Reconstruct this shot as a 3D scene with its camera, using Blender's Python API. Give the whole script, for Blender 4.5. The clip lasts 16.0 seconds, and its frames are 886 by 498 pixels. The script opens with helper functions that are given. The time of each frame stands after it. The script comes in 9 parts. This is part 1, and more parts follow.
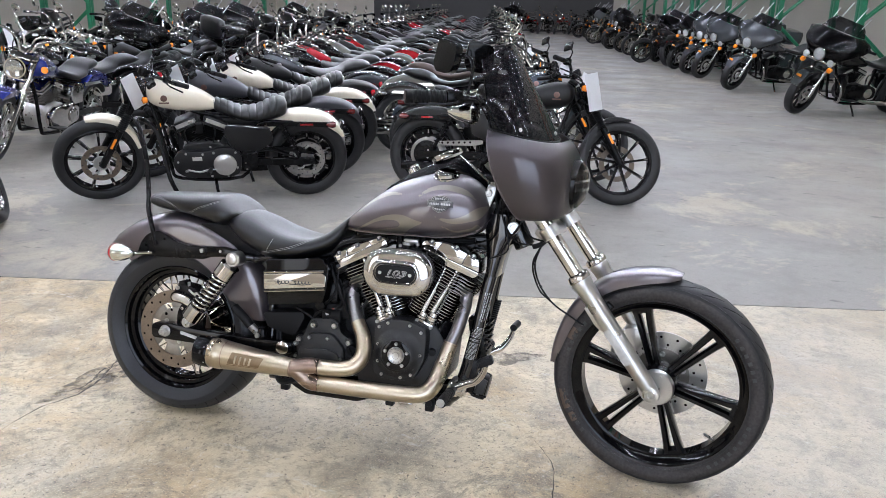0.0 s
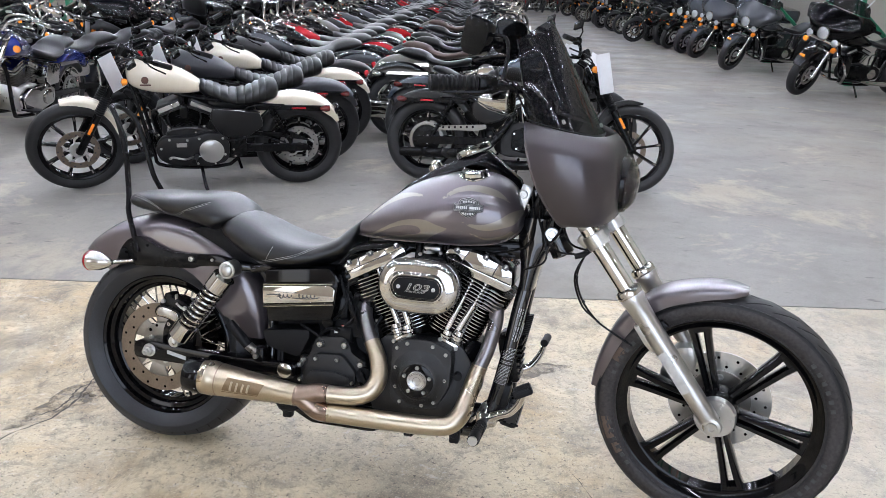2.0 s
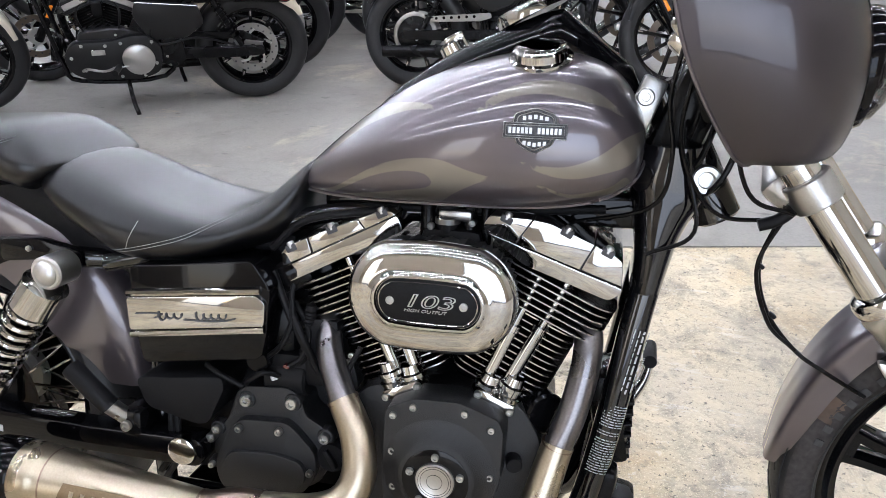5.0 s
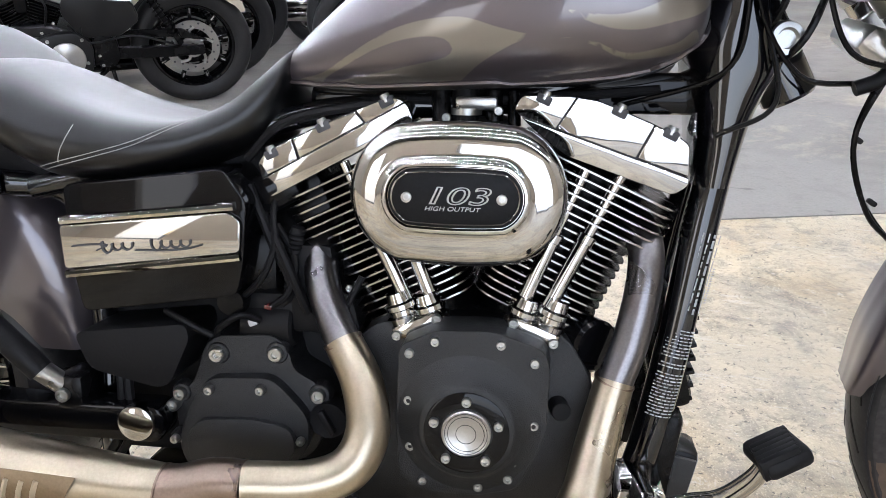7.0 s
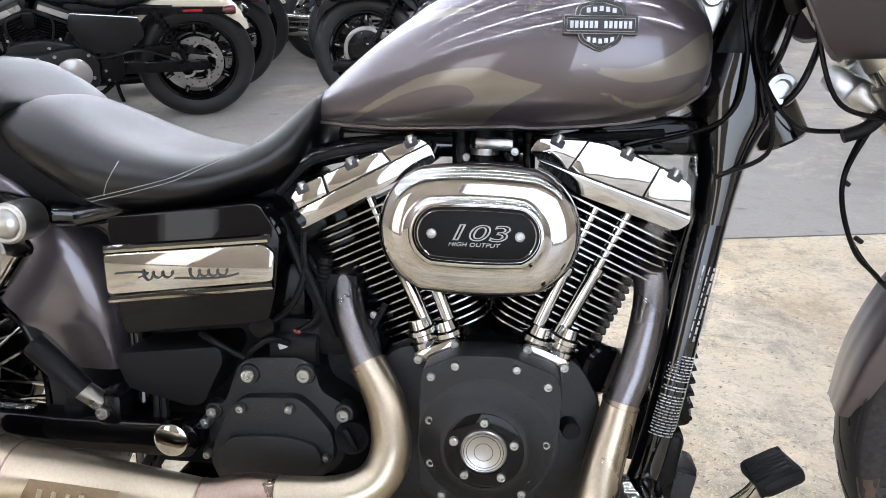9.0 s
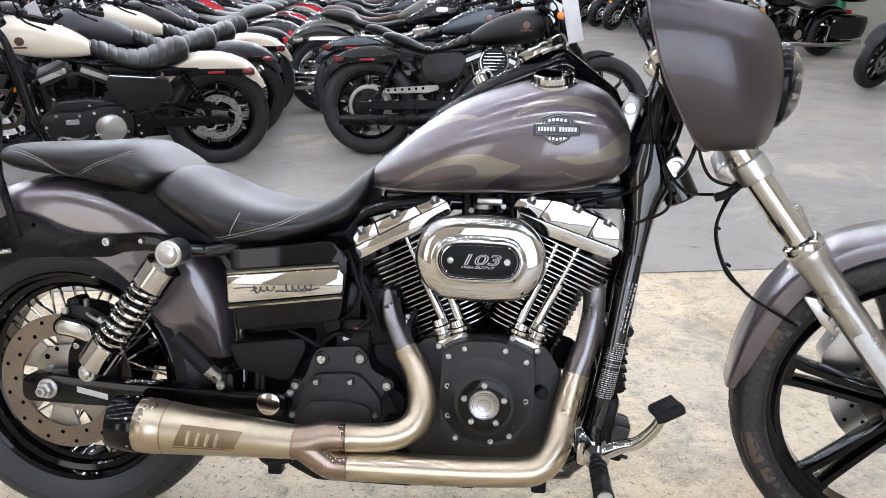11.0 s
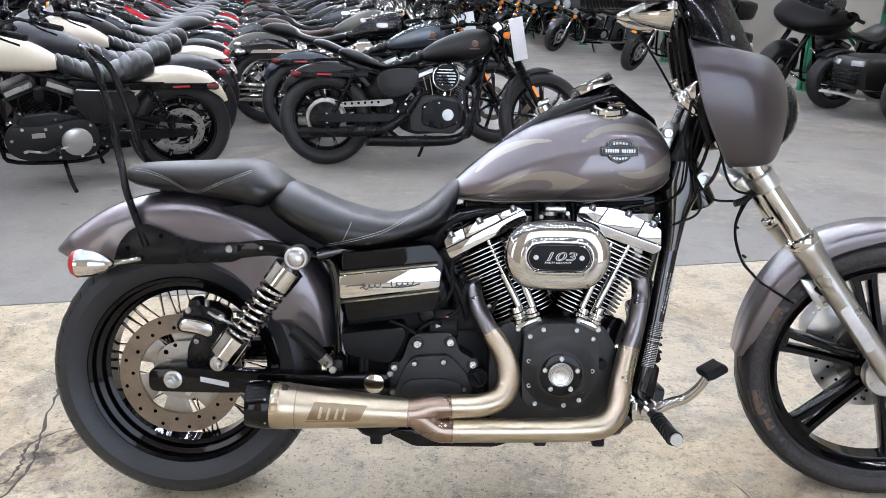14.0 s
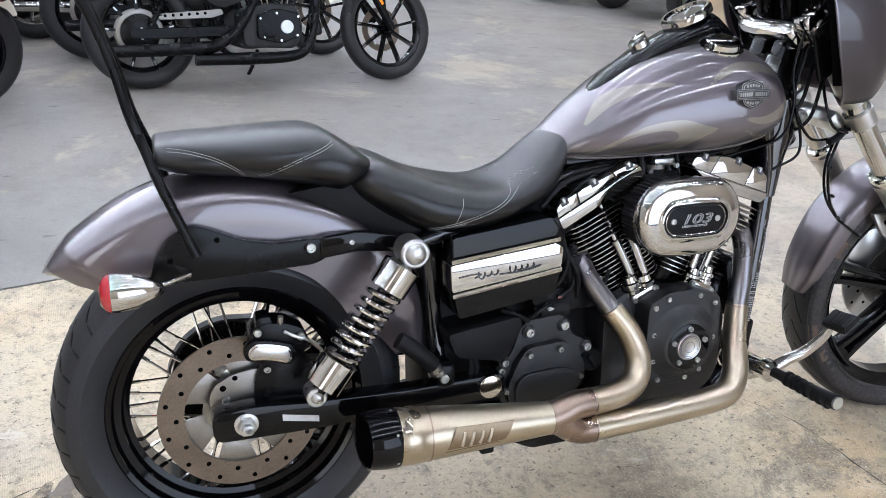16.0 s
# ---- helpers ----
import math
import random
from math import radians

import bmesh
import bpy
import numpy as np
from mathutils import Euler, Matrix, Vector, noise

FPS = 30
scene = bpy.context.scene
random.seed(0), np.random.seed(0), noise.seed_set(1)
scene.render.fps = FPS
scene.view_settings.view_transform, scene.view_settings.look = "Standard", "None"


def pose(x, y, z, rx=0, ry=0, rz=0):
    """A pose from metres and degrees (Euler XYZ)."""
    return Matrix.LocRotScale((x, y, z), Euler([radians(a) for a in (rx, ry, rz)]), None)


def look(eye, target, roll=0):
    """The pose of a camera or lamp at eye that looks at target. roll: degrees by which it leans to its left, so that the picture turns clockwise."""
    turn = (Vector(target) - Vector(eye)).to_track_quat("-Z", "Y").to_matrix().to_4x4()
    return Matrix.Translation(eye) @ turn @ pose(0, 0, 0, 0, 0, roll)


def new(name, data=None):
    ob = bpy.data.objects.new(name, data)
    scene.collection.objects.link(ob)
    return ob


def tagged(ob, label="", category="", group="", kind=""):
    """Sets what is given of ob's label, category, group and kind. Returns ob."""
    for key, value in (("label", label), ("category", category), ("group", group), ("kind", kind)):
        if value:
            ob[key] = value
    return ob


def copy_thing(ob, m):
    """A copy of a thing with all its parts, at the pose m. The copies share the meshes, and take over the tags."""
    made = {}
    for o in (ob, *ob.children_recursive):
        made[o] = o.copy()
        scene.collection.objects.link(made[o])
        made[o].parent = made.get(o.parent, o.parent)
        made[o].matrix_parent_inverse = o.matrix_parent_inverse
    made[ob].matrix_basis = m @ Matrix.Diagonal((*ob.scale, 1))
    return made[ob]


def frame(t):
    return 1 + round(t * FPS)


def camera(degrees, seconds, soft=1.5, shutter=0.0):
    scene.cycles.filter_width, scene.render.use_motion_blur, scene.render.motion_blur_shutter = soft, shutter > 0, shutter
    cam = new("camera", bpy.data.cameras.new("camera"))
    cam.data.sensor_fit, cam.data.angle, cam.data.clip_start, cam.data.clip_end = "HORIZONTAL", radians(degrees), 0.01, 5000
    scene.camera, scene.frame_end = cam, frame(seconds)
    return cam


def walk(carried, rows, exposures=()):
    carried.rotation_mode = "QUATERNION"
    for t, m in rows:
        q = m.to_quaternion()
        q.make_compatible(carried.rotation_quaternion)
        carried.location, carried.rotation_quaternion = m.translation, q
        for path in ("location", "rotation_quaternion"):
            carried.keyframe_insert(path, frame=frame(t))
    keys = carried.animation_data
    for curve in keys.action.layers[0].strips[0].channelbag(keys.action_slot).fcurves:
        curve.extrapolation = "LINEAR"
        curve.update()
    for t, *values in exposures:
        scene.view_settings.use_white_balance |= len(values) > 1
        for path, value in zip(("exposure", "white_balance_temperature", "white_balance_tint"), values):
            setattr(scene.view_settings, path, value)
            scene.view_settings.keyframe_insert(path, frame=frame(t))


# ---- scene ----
cam = camera(58.4, 16.0, 0.6)
PATH = [
    (0, (1.838, -2.159, 1.51), (1.189, -0.363, 0.914), 1.2),
    (0.5, (1.837, -2.155, 1.512), (1.192, -0.361, 0.907), 1.2),
    (1, (1.812, -2.114, 1.508), (1.18, -0.319, 0.893), 1.2),
    (1.5, (1.707, -1.996, 1.502), (1.088, -0.2, 0.875), 1.3),
    (2, (1.602, -1.867, 1.486), (0.995, -0.074, 0.843), 1.4),
    (2.5, (1.567, -1.706, 1.458), (0.963, 0.081, 0.793), 1.5),
    (3, (1.534, -1.51, 1.434), (0.926, 0.264, 0.741), 1.2),
    (3.2, (1.494, -1.442, 1.422), (0.884, 0.326, 0.712), 1.0),
    (5.3, (1.134, -0.757, 1.12), (0.597, 0.971, 0.267), -0.7),
    (5.5, (1.108, -0.735, 1.076), (0.585, 0.999, 0.226), -0.8),
    (6, (1.07, -0.712, 1.0), (0.587, 1.043, 0.171), -0.7),
    (6.5, (1.049, -0.709, 0.958), (0.603, 1.07, 0.16), -0.8),
    (7, (1.039, -0.706, 0.94), (0.615, 1.089, 0.167), -0.8),
    (7.5, (1.04, -0.706, 0.938), (0.629, 1.097, 0.177), -0.8),
    (8, (1.042, -0.713, 0.939), (0.638, 1.093, 0.18), -0.7),
    (8.5, (1.04, -0.73, 0.954), (0.637, 1.076, 0.195), -0.5),
    (9, (1.019, -0.768, 0.993), (0.611, 1.039, 0.241), -0.2),
    (9.2, (1.024, -0.798, 1.007), (0.614, 1.012, 0.26), -0.1),
    (11.3, (1.096, -1.333, 1.181), (0.722, 0.527, 0.547), 0.1),
    (11.5, (1.115, -1.39, 1.2), (0.746, 0.476, 0.583), 0.1),
    (12, (1.17, -1.54, 1.23), (0.801, 0.337, 0.645), 0.2),
    (12.5, (1.174, -1.63, 1.258), (0.818, 0.258, 0.7), 0.5),
    (13, (1.036, -1.703, 1.27), (0.748, 0.201, 0.729), 1.0),
    (13.5, (0.88, -1.724, 1.258), (0.683, 0.182, 0.683), 1.0),
    (14, (0.722, -1.6, 1.238), (0.596, 0.291, 0.598), 1.4),
    (14.5, (0.524, -1.5, 1.231), (0.518, 0.368, 0.516), 2.0),
    (15, (0.304, -1.454, 1.245), (0.471, 0.388, 0.484), 1.9),
    (15.5, (0.148, -1.336, 1.237), (0.473, 0.469, 0.438), 2.6),
    (16, (-0.001, -1.179, 1.238), (0.502, 0.563, 0.394), 3.7),
]
walk(cam, [(t, look(eye, target, roll)) for t, eye, target, roll in PATH], [(0, 0.84, 6180, 12), (3, 0.9, 6160, 12), (5.5, 0.96, 6280, 12), (9, 0.96, 6280, 12), (12, 0.98, 6320, 12), (14, 0.96, 6160, 12), (16, 0.94, 6020, 12)])

# ---- world, sun, large lights ----
BUILD = radians(17)                       # the hall's axes against the world's


def hall(p, q, z=0.0):
    """Hall coordinates (p across, q deep) to world."""
    return Vector((p * math.cos(BUILD) - q * math.sin(BUILD), p * math.sin(BUILD) + q * math.cos(BUILD), z))


HALL = Matrix.Rotation(BUILD, 4, "Z")
world = bpy.data.worlds.new("overcast")
scene.world = world
world.use_nodes = True
wn = world.node_tree.nodes
sky = wn.new("ShaderNodeTexSky")
sky.sky_type, sky.sun_disc, sky.sun_elevation, sky.sun_rotation = "NISHITA", False, radians(48), radians(205)
sky.dust_density = 3.0
world.node_tree.links.new(sky.outputs[0], wn["Background"].inputs[0])
wn["Background"].inputs[1].default_value = 0.12
sun = new("sun", bpy.data.lights.new("sun", "SUN"))
sun.data.energy, sun.data.angle, sun.data.color = 0.6, radians(12), (1.0, 0.96, 0.9)
sun.matrix_world = look((-4, -9, 12), (0, 0, 0))


def area(name, m, sx, sy, watts, color):
    lamp = new(name, bpy.data.lights.new(name, "AREA"))
    lamp.data.shape, lamp.data.size, lamp.data.size_y = "RECTANGLE", sx, sy
    lamp.data.energy, lamp.data.color = watts, color
    lamp.matrix_world = m
    return lamp


# daylight in the two open roller doors behind the visitor
area("door_daylight", HALL @ pose(1.35, -6.9, 2.35, 90, 0, 0), 5.5, 4.4, 105, (0.8, 0.88, 1.0))
area("door_daylight", HALL @ pose(-6.15, -6.9, 2.1, 90, 0, 0), 2.5, 3.9, 24, (1.0, 0.96, 0.89))


# ---- materials ----
def mat(name, color, rough=0.5, metal=0.0, var=0.15, scale=12.0, fine=90.0, bump=0.0, coat=0.0, rvar=0.12, spec=0.5, object_random=0.0):
    """A surface with colour and gloss varied at two scales, and fine relief."""
    m = bpy.data.materials.new(name)
    m.use_nodes = True
    n, l = m.node_tree.nodes, m.node_tree.links
    b = n["Principled BSDF"]
    b.inputs["Metallic"].default_value = metal
    b.inputs["Coat Weight"].default_value = coat
    b.inputs["Coat Roughness"].default_value = 0.04
    b.inputs["Specular IOR Level"].default_value = spec
    tc = n.new("ShaderNodeTexCoord")
    big, small = n.new("ShaderNodeTexNoise"), n.new("ShaderNodeTexNoise")
    for t, s in ((big, scale), (small, fine)):
        t.inputs["Scale"].default_value, t.inputs["Detail"].default_value = s, 5
        l.new(tc.outputs["Object"], t.inputs["Vector"])
    add = n.new("ShaderNodeMath")
    add.operation = "MULTIPLY_ADD"
    add.inputs[1].default_value = 0.5
    l.new(small.outputs[0], add.inputs[0])
    half = n.new("ShaderNodeMath")
    half.operation = "MULTIPLY"
    half.inputs[1].default_value = 0.5
    l.new(big.outputs[0], half.inputs[0])
    l.new(half.outputs[0], add.inputs[2])
    ramp = n.new("ShaderNodeMapRange")
    ramp.inputs[1].default_value, ramp.inputs[2].default_value = 0.3, 0.7
    ramp.inputs[3].default_value, ramp.inputs[4].default_value = 1 - var, 1 + var
    l.new(add.outputs[0], ramp.inputs[0])
    mul = n.new("ShaderNodeVectorMath")
    mul.operation = "SCALE"
    mul.inputs[0].default_value = color[:3]
    l.new(ramp.outputs[0], mul.inputs["Scale"])
    l.new(mul.outputs[0], b.inputs["Base Color"])
    rr = n.new("ShaderNodeMapRange")
    rr.inputs[1].default_value, rr.inputs[2].default_value = 0.3, 0.7
    rr.inputs[3].default_value, rr.inputs[4].default_value = max(0.0, rough - rvar * rough), rough + rvar * rough
    l.new(big.outputs[0], rr.inputs[0])
    l.new(rr.outputs[0], b.inputs["Roughness"])
    if bump:
        bp = n.new("ShaderNodeBump")
        bp.inputs["Strength"].default_value, bp.inputs["Distance"].default_value = bump, 0.002
        l.new(small.outputs[0], bp.inputs["Height"])
        l.new(bp.outputs[0], b.inputs["Normal"])
    return m


def wavy(m, scale, strength):
    """Slow waves in a polished surface, as plated castings have."""
    n, l = m.node_tree.nodes, m.node_tree.links
    t, tc, bp = n.new("ShaderNodeTexNoise"), n.new("ShaderNodeTexCoord"), n.new("ShaderNodeBump")
    t.inputs["Scale"].default_value, t.inputs["Detail"].default_value = scale, 1.0
    bp.inputs["Strength"].default_value, bp.inputs["Distance"].default_value = strength, 0.006
    l.new(tc.outputs["Object"], t.inputs["Vector"])
    l.new(t.outputs[0], bp.inputs["Height"])
    l.new(bp.outputs[0], n["Principled BSDF"].inputs["Normal"])
    return m


def flake(name, color, second=None, rough=0.3):
    """Metallic paint under clear lacquer; with a second tone where the mesh's licks attribute is positive."""
    m = mat(name, color, rough, 0.7, 0.1, 6, 1400, 0.0, 1.0, 0.1)
    n, l = m.node_tree.nodes, m.node_tree.links
    b = n["Principled BSDF"]
    b.inputs["Coat Roughness"].default_value = 0.015
    b.inputs["Coat IOR"].default_value = 1.62
    if second:
        old = b.inputs["Base Color"].links[0].from_socket
        at = n.new("ShaderNodeAttribute")
        at.attribute_name = "licks"
        mr = n.new("ShaderNodeMapRange")
        mr.inputs[1].default_value, mr.inputs[2].default_value = -0.0007, 0.0007
        l.new(at.outputs["Fac"], mr.inputs[0])
        mx = n.new("ShaderNodeMix")
        mx.data_type = "RGBA"
        mx.inputs[7].default_value = (*second, 1)
        l.new(mr.outputs[0], mx.inputs[0])
        l.new(old, mx.inputs[6])
        l.new(mx.outputs[2], b.inputs["Base Color"])
    return m


def glowing(name, color, power):
    m = bpy.data.materials.new(name)
    m.use_nodes = True
    b = m.node_tree.nodes["Principled BSDF"]
    b.inputs["Base Color"].default_value = (*color, 1)
    b.inputs["Emission Color"].default_value = (*color, 1)
    b.inputs["Emission Strength"].default_value = power
    return m


def glass(name, color, rough=0.02, alpha=1.0, ior=1.45):
    m = bpy.data.materials.new(name)
    m.use_nodes = True
    b = m.node_tree.nodes["Principled BSDF"]
    b.inputs["Base Color"].default_value = (*color, 1)
    b.inputs["Roughness"].default_value, b.inputs["IOR"].default_value = rough, ior
    b.inputs["Transmission Weight"].default_value = 1.0
    return m


CHROME = mat("chrome", (0.57, 0.56, 0.54), 0.045, 1.0, 0.03, 8, 60, 0, 0, 0.4)
CAST_CHROME = wavy(mat("cast_chrome", (0.55, 0.545, 0.535), 0.045, 1.0, 0.03, 8, 60, 0, 0, 0.4), 16, 0.3)
SATIN = mat("brushed_alloy", (0.52, 0.515, 0.5), 0.3, 1.0, 0.08, 10, 400, 0.15)
STEEL = mat("zinc_bolt", (0.5, 0.5, 0.48), 0.3, 1.0, 0.1, 40, 300)
GLOSS = mat("gloss_black", (0.0025, 0.0025, 0.003), 0.05, 0.0, 0.2, 9, 120, 0, 0.0, 0.12, 0.25)
FRAME_GLOSS = mat("lacquered_frame_black", (0.0025, 0.0027, 0.0035), 0.07, 0.0, 0.2, 9, 120, 0, 0.7, 0.12, 0.5)
CRINKLE = mat("wrinkle_black", (0.0075, 0.0077, 0.0085), 0.37, 0.0, 0.35, 15, 800, 0.5, 0, 0.15, 0.5)
SEMI = mat("satin_black", (0.003, 0.003, 0.0034), 0.26, 0.0, 0.25, 12, 200, 0.06, 0, 0.15, 0.18)
MATT = mat("matt_black", (0.0065, 0.0065, 0.0072), 0.5, 0.0, 0.3, 12, 250, 0.12, 0, 0.15, 0.16)
RUBBER = mat("tyre_rubber", (0.016, 0.016, 0.017), 0.48, 0.0, 0.4, 7, 160, 0.25, 0, 0.15, 0.35)
TYRE = mat("road_worn_rubber", (0.016, 0.0172, 0.0205), 0.42, 0.0, 0.35, 6, 220, 0.2, 0, 0.2, 0.42)
TYRE_SCUFF = mat("scuffed_rubber", (0.036, 0.033, 0.033), 0.55, 0.0, 0.6, 5, 120, 0.25, 0, 0.2, 0.25)
BROWN_SCUFF = mat("brown_tyre_stain", (0.085, 0.058, 0.042), 0.7, 0, 0.35, 14, 90)
RUBBER_WORN = mat("tyre_sidewall", (0.035, 0.035, 0.037), 0.6, 0.0, 0.35, 9, 140, 0.2)
LEATHER = mat("black_leather", (0.003, 0.003, 0.0034), 0.31, 0.0, 0.2, 5, 700, 0.07, 0, 0.05, 0.5)
STITCH = mat("grey_thread", (0.3, 0.3, 0.29), 0.7)
CARRIER = mat("dull_alloy", (0.27, 0.255, 0.235), 0.36, 0.95, 0.12, 18, 260, 0.08)
# near-black without sheen: the dark of a hole painted on uncut metal
HOLE = mat("open_hole", (0.003, 0.003, 0.003), 0.9, 0, 0.1, 12, 90, 0, 0, 0.1, 0.0)
DISC = mat("rusty_disc", (0.185, 0.15, 0.12), 0.36, 0.85, 0.25, 18, 260, 0.1)
DISC_CLEAN = mat("steel_disc", (0.3, 0.29, 0.275), 0.42, 0.85, 0.12, 18, 260, 0.1)
DISC_BRIGHT = mat("bright_disc", (0.52, 0.51, 0.49), 0.3, 1.0, 0.12, 18, 260, 0.1)
FIN_EDGE = mat("polished_fin_edge", (0.42, 0.41, 0.4), 0.22, 1.0, 0.06)
PAINT = flake("charcoal_metallic", (0.125, 0.108, 0.119), (0.225, 0.203, 0.174), 0.35)
PAINT_PLAIN = flake("charcoal_metallic_plain", (0.12, 0.103, 0.114), None, 0.33)
AMBER = mat("amber_lens", (0.9, 0.26, 0.02), 0.15, 0, 0.1, 20, 80, 0, 0.8)
RED_DARK = mat("smoked_red_lens", (0.1, 0.008, 0.008), 0.15, 0, 0.1, 20, 80, 0, 0.8)
RED = mat("red_reflector", (0.36, 0.007, 0.014), 0.15, 0, 0.1, 20, 80, 0, 0.8)
SMOKE = mat("smoked_screen", (0.012, 0.012, 0.013), 0.08, 0.0, 0.15, 5, 40, 0, 0, 0.2)
SMOKE.node_tree.nodes["Principled BSDF"].inputs["Alpha"].default_value = 0.93
FILM = mat("frosted_film", (0.5, 0.5, 0.49), 0.5, 0.5)
BADGE = mat("worn_badge_metal", (0.42, 0.42, 0.41), 0.32, 1.0)
ETCH = mat("pale_etching", (0.62, 0.56, 0.46), 0.4, 1.0)
CLEAR = glass("headlamp_glass", (0.9, 0.93, 0.95), 0.02)
PAPER = mat("white_paper", (0.6, 0.605, 0.62), 0.7, 0, 0.05)
# dark print and badges; also shade painted into gaps, recesses and small holes
INK_GAP = mat("dark_print", (0.05, 0.05, 0.055), 0.6)
GREY_PRINT = mat("grey_print", (0.38, 0.38, 0.385), 0.5)
WHITE_PRINT = mat("white_print", (0.5, 0.5, 0.5), 0.55)
GOLD_PLATE = mat("etched_plate", (0.26, 0.2, 0.135), 0.4, 1.0, 0.15, 30, 300)


def pipe_metal():
    """Brushed stainless pipe, browned and blued by heat."""
    m = mat("heat_tinted_stainless", (0.48, 0.413, 0.308), 0.3, 1.0, 0.12, 5, 300, 0.02, 0, 0.15)
    n, l = m.node_tree.nodes, m.node_tree.links
    b = n["Principled BSDF"]
    b.inputs["Anisotropic"].default_value = 0.5
    return m


PIPE = pipe_metal()
PIPE_BLUE = mat("blued_stainless", (0.21, 0.2, 0.205), 0.3, 1.0, 0.2, 9, 300, 0.02)
PIPE_BROWN = mat("browned_stainless", (0.32, 0.24, 0.19), 0.3, 1.0, 0.18, 9, 300, 0.02)


# ---- mesh tools ----
def spline(pts, k=6):
    """Catmull-Rom through points."""
    pts = [Vector(p) for p in pts]
    if k <= 1 or len(pts) < 3:
        return pts
    ext = [2 * pts[0] - pts[1], *pts, 2 * pts[-1] - pts[-2]]
    out = []
    for i in range(1, len(ext) - 2):
        a, b, c, d = ext[i - 1:i + 3]
        for j in range(k):
            t = j / k
            out.append(0.5 * (2 * b + (c - a) * t + (2 * a - 5 * b + 4 * c - d) * t * t + (3 * b - a - 3 * c + d) * t ** 3))
    out.append(pts[-1])
    return out


def loft(bm, rings, closed=True, caps=True):
    """Skin a list of rings of equal length."""
    vs = [[bm.verts.new(p) for p in r] for r in rings]
    n = len(vs[0])
    for a, b in zip(vs, vs[1:]):
        for i in range(n if closed else n - 1):
            j = (i + 1) % n
            bm.faces.new((a[i], a[j], b[j], b[i]))
    if caps and closed:
        bm.faces.new(vs[0][::-1])
        bm.faces.new(vs[-1])
    return bm


def tube(bm, pts, r, n=12, k=6, caps=True):
    """A pipe along a smooth line; r is one radius or one for each given point."""
    line = spline(pts, k)
    m = len(line)
    if isinstance(r, (int, float)):
        rad = [r] * m
    else:
        rad = [float(np.interp(i, np.linspace(0, m - 1, len(r)), r)) for i in range(m)]
    tan = [(line[min(i + 1, m - 1)] - line[max(i - 1, 0)]).normalized() for i in range(m)]
    side = tan[0].orthogonal().normalized()
    rings = []
    for p, t, q in zip(line, tan, rad):
        side = (side - t * side.dot(t)).normalized()
        up = t.cross(side)
        rings.append([p + q * (math.cos(2 * math.pi * i / n) * side + math.sin(2 * math.pi * i / n) * up) for i in range(n)])
    return loft(bm, rings, True, caps)


def lathe(bm, prof, center=(0, 0, 0), axis=(0, 1, 0), n=32, loop=False):
    """Turn a profile of (distance along the axis, radius)."""
    ax = Vector(axis).normalized()
    u = ax.orthogonal().normalized()
    if abs(ax.y) > 0.9:
        u = Vector((1, 0, 0))
        u = (u - ax * u.dot(ax)).normalized()
    w = ax.cross(u)
    c = Vector(center)
    rings = []
    for k in range(n):
        a = 2 * math.pi * k / n
        d = math.cos(a) * u + math.sin(a) * w
        rings.append([c + ax * h + d * r for h, r in prof])
    vs = [[bm.verts.new(p) for p in r] for r in rings]
    m = len(prof)
    for k in range(n):
        a, b = vs[k], vs[(k + 1) % n]
        for i in range(m if loop else m - 1):
            j = (i + 1) % m
            bm.faces.new((a[i], b[i], b[j], a[j]))
    if not loop:
        for i in (0, m - 1):
            if prof[i][1] > 1e-4:
                bm.faces.new([vs[k][i] for k in range(n)])
    bmesh.ops.remove_doubles(bm, verts=bm.verts, dist=1e-6)
    bmesh.ops.recalc_face_normals(bm, faces=bm.faces)
    return bm


def rod(bm, a, b, r, n=14, bev=0.12):
    """A straight bar with eased ends."""
    a, b = Vector(a), Vector(b)
    h = (b - a).length
    e = min(r * 1.0, h / 2) * bev
    return lathe(bm, [(0, r - e), (e, r), (h - e, r), (h, r - e)], a, b - a, n)


def box(bm, c, s, bev=0.004, turn=None, seg=2):
    """A box with rounded edges, turned by Euler degrees."""
    t = bmesh.new()
    bmesh.ops.create_cube(t, size=1)
    bmesh.ops.scale(t, vec=s, verts=t.verts)
    if bev:
        bmesh.ops.bevel(t, geom=t.edges[:], offset=min(bev, min(s) * 0.45), segments=seg, affect="EDGES", profile=0.5)
    t.transform(pose(*c, *(turn or (0, 0, 0))))
    return merge(bm, t)


def merge(bm, other):
    me = bpy.data.meshes.new("join")
    other.to_mesh(me)
    other.free()
    bm.from_mesh(me)
    bpy.data.meshes.remove(me)
    return bm


def slab(bm, outline, y0, y1, bev=0.004, seg=2):
    """A plate of an (x, z) outline between two y's."""
    t = bmesh.new()
    a = [t.verts.new((x, y0, z)) for x, z in outline]
    b = [t.verts.new((x, y1, z)) for x, z in outline]
    n = len(a)
    t.faces.new(a)
    t.faces.new(b[::-1])
    for i in range(n):
        j = (i + 1) % n
        t.faces.new((a[j], a[i], b[i], b[j]))
    bmesh.ops.recalc_face_normals(t, faces=t.faces)
    if bev:
        bmesh.ops.bevel(t, geom=t.edges[:], offset=bev, segments=seg, affect="EDGES", profile=0.5, clamp_overlap=True)
    return merge(bm, t)


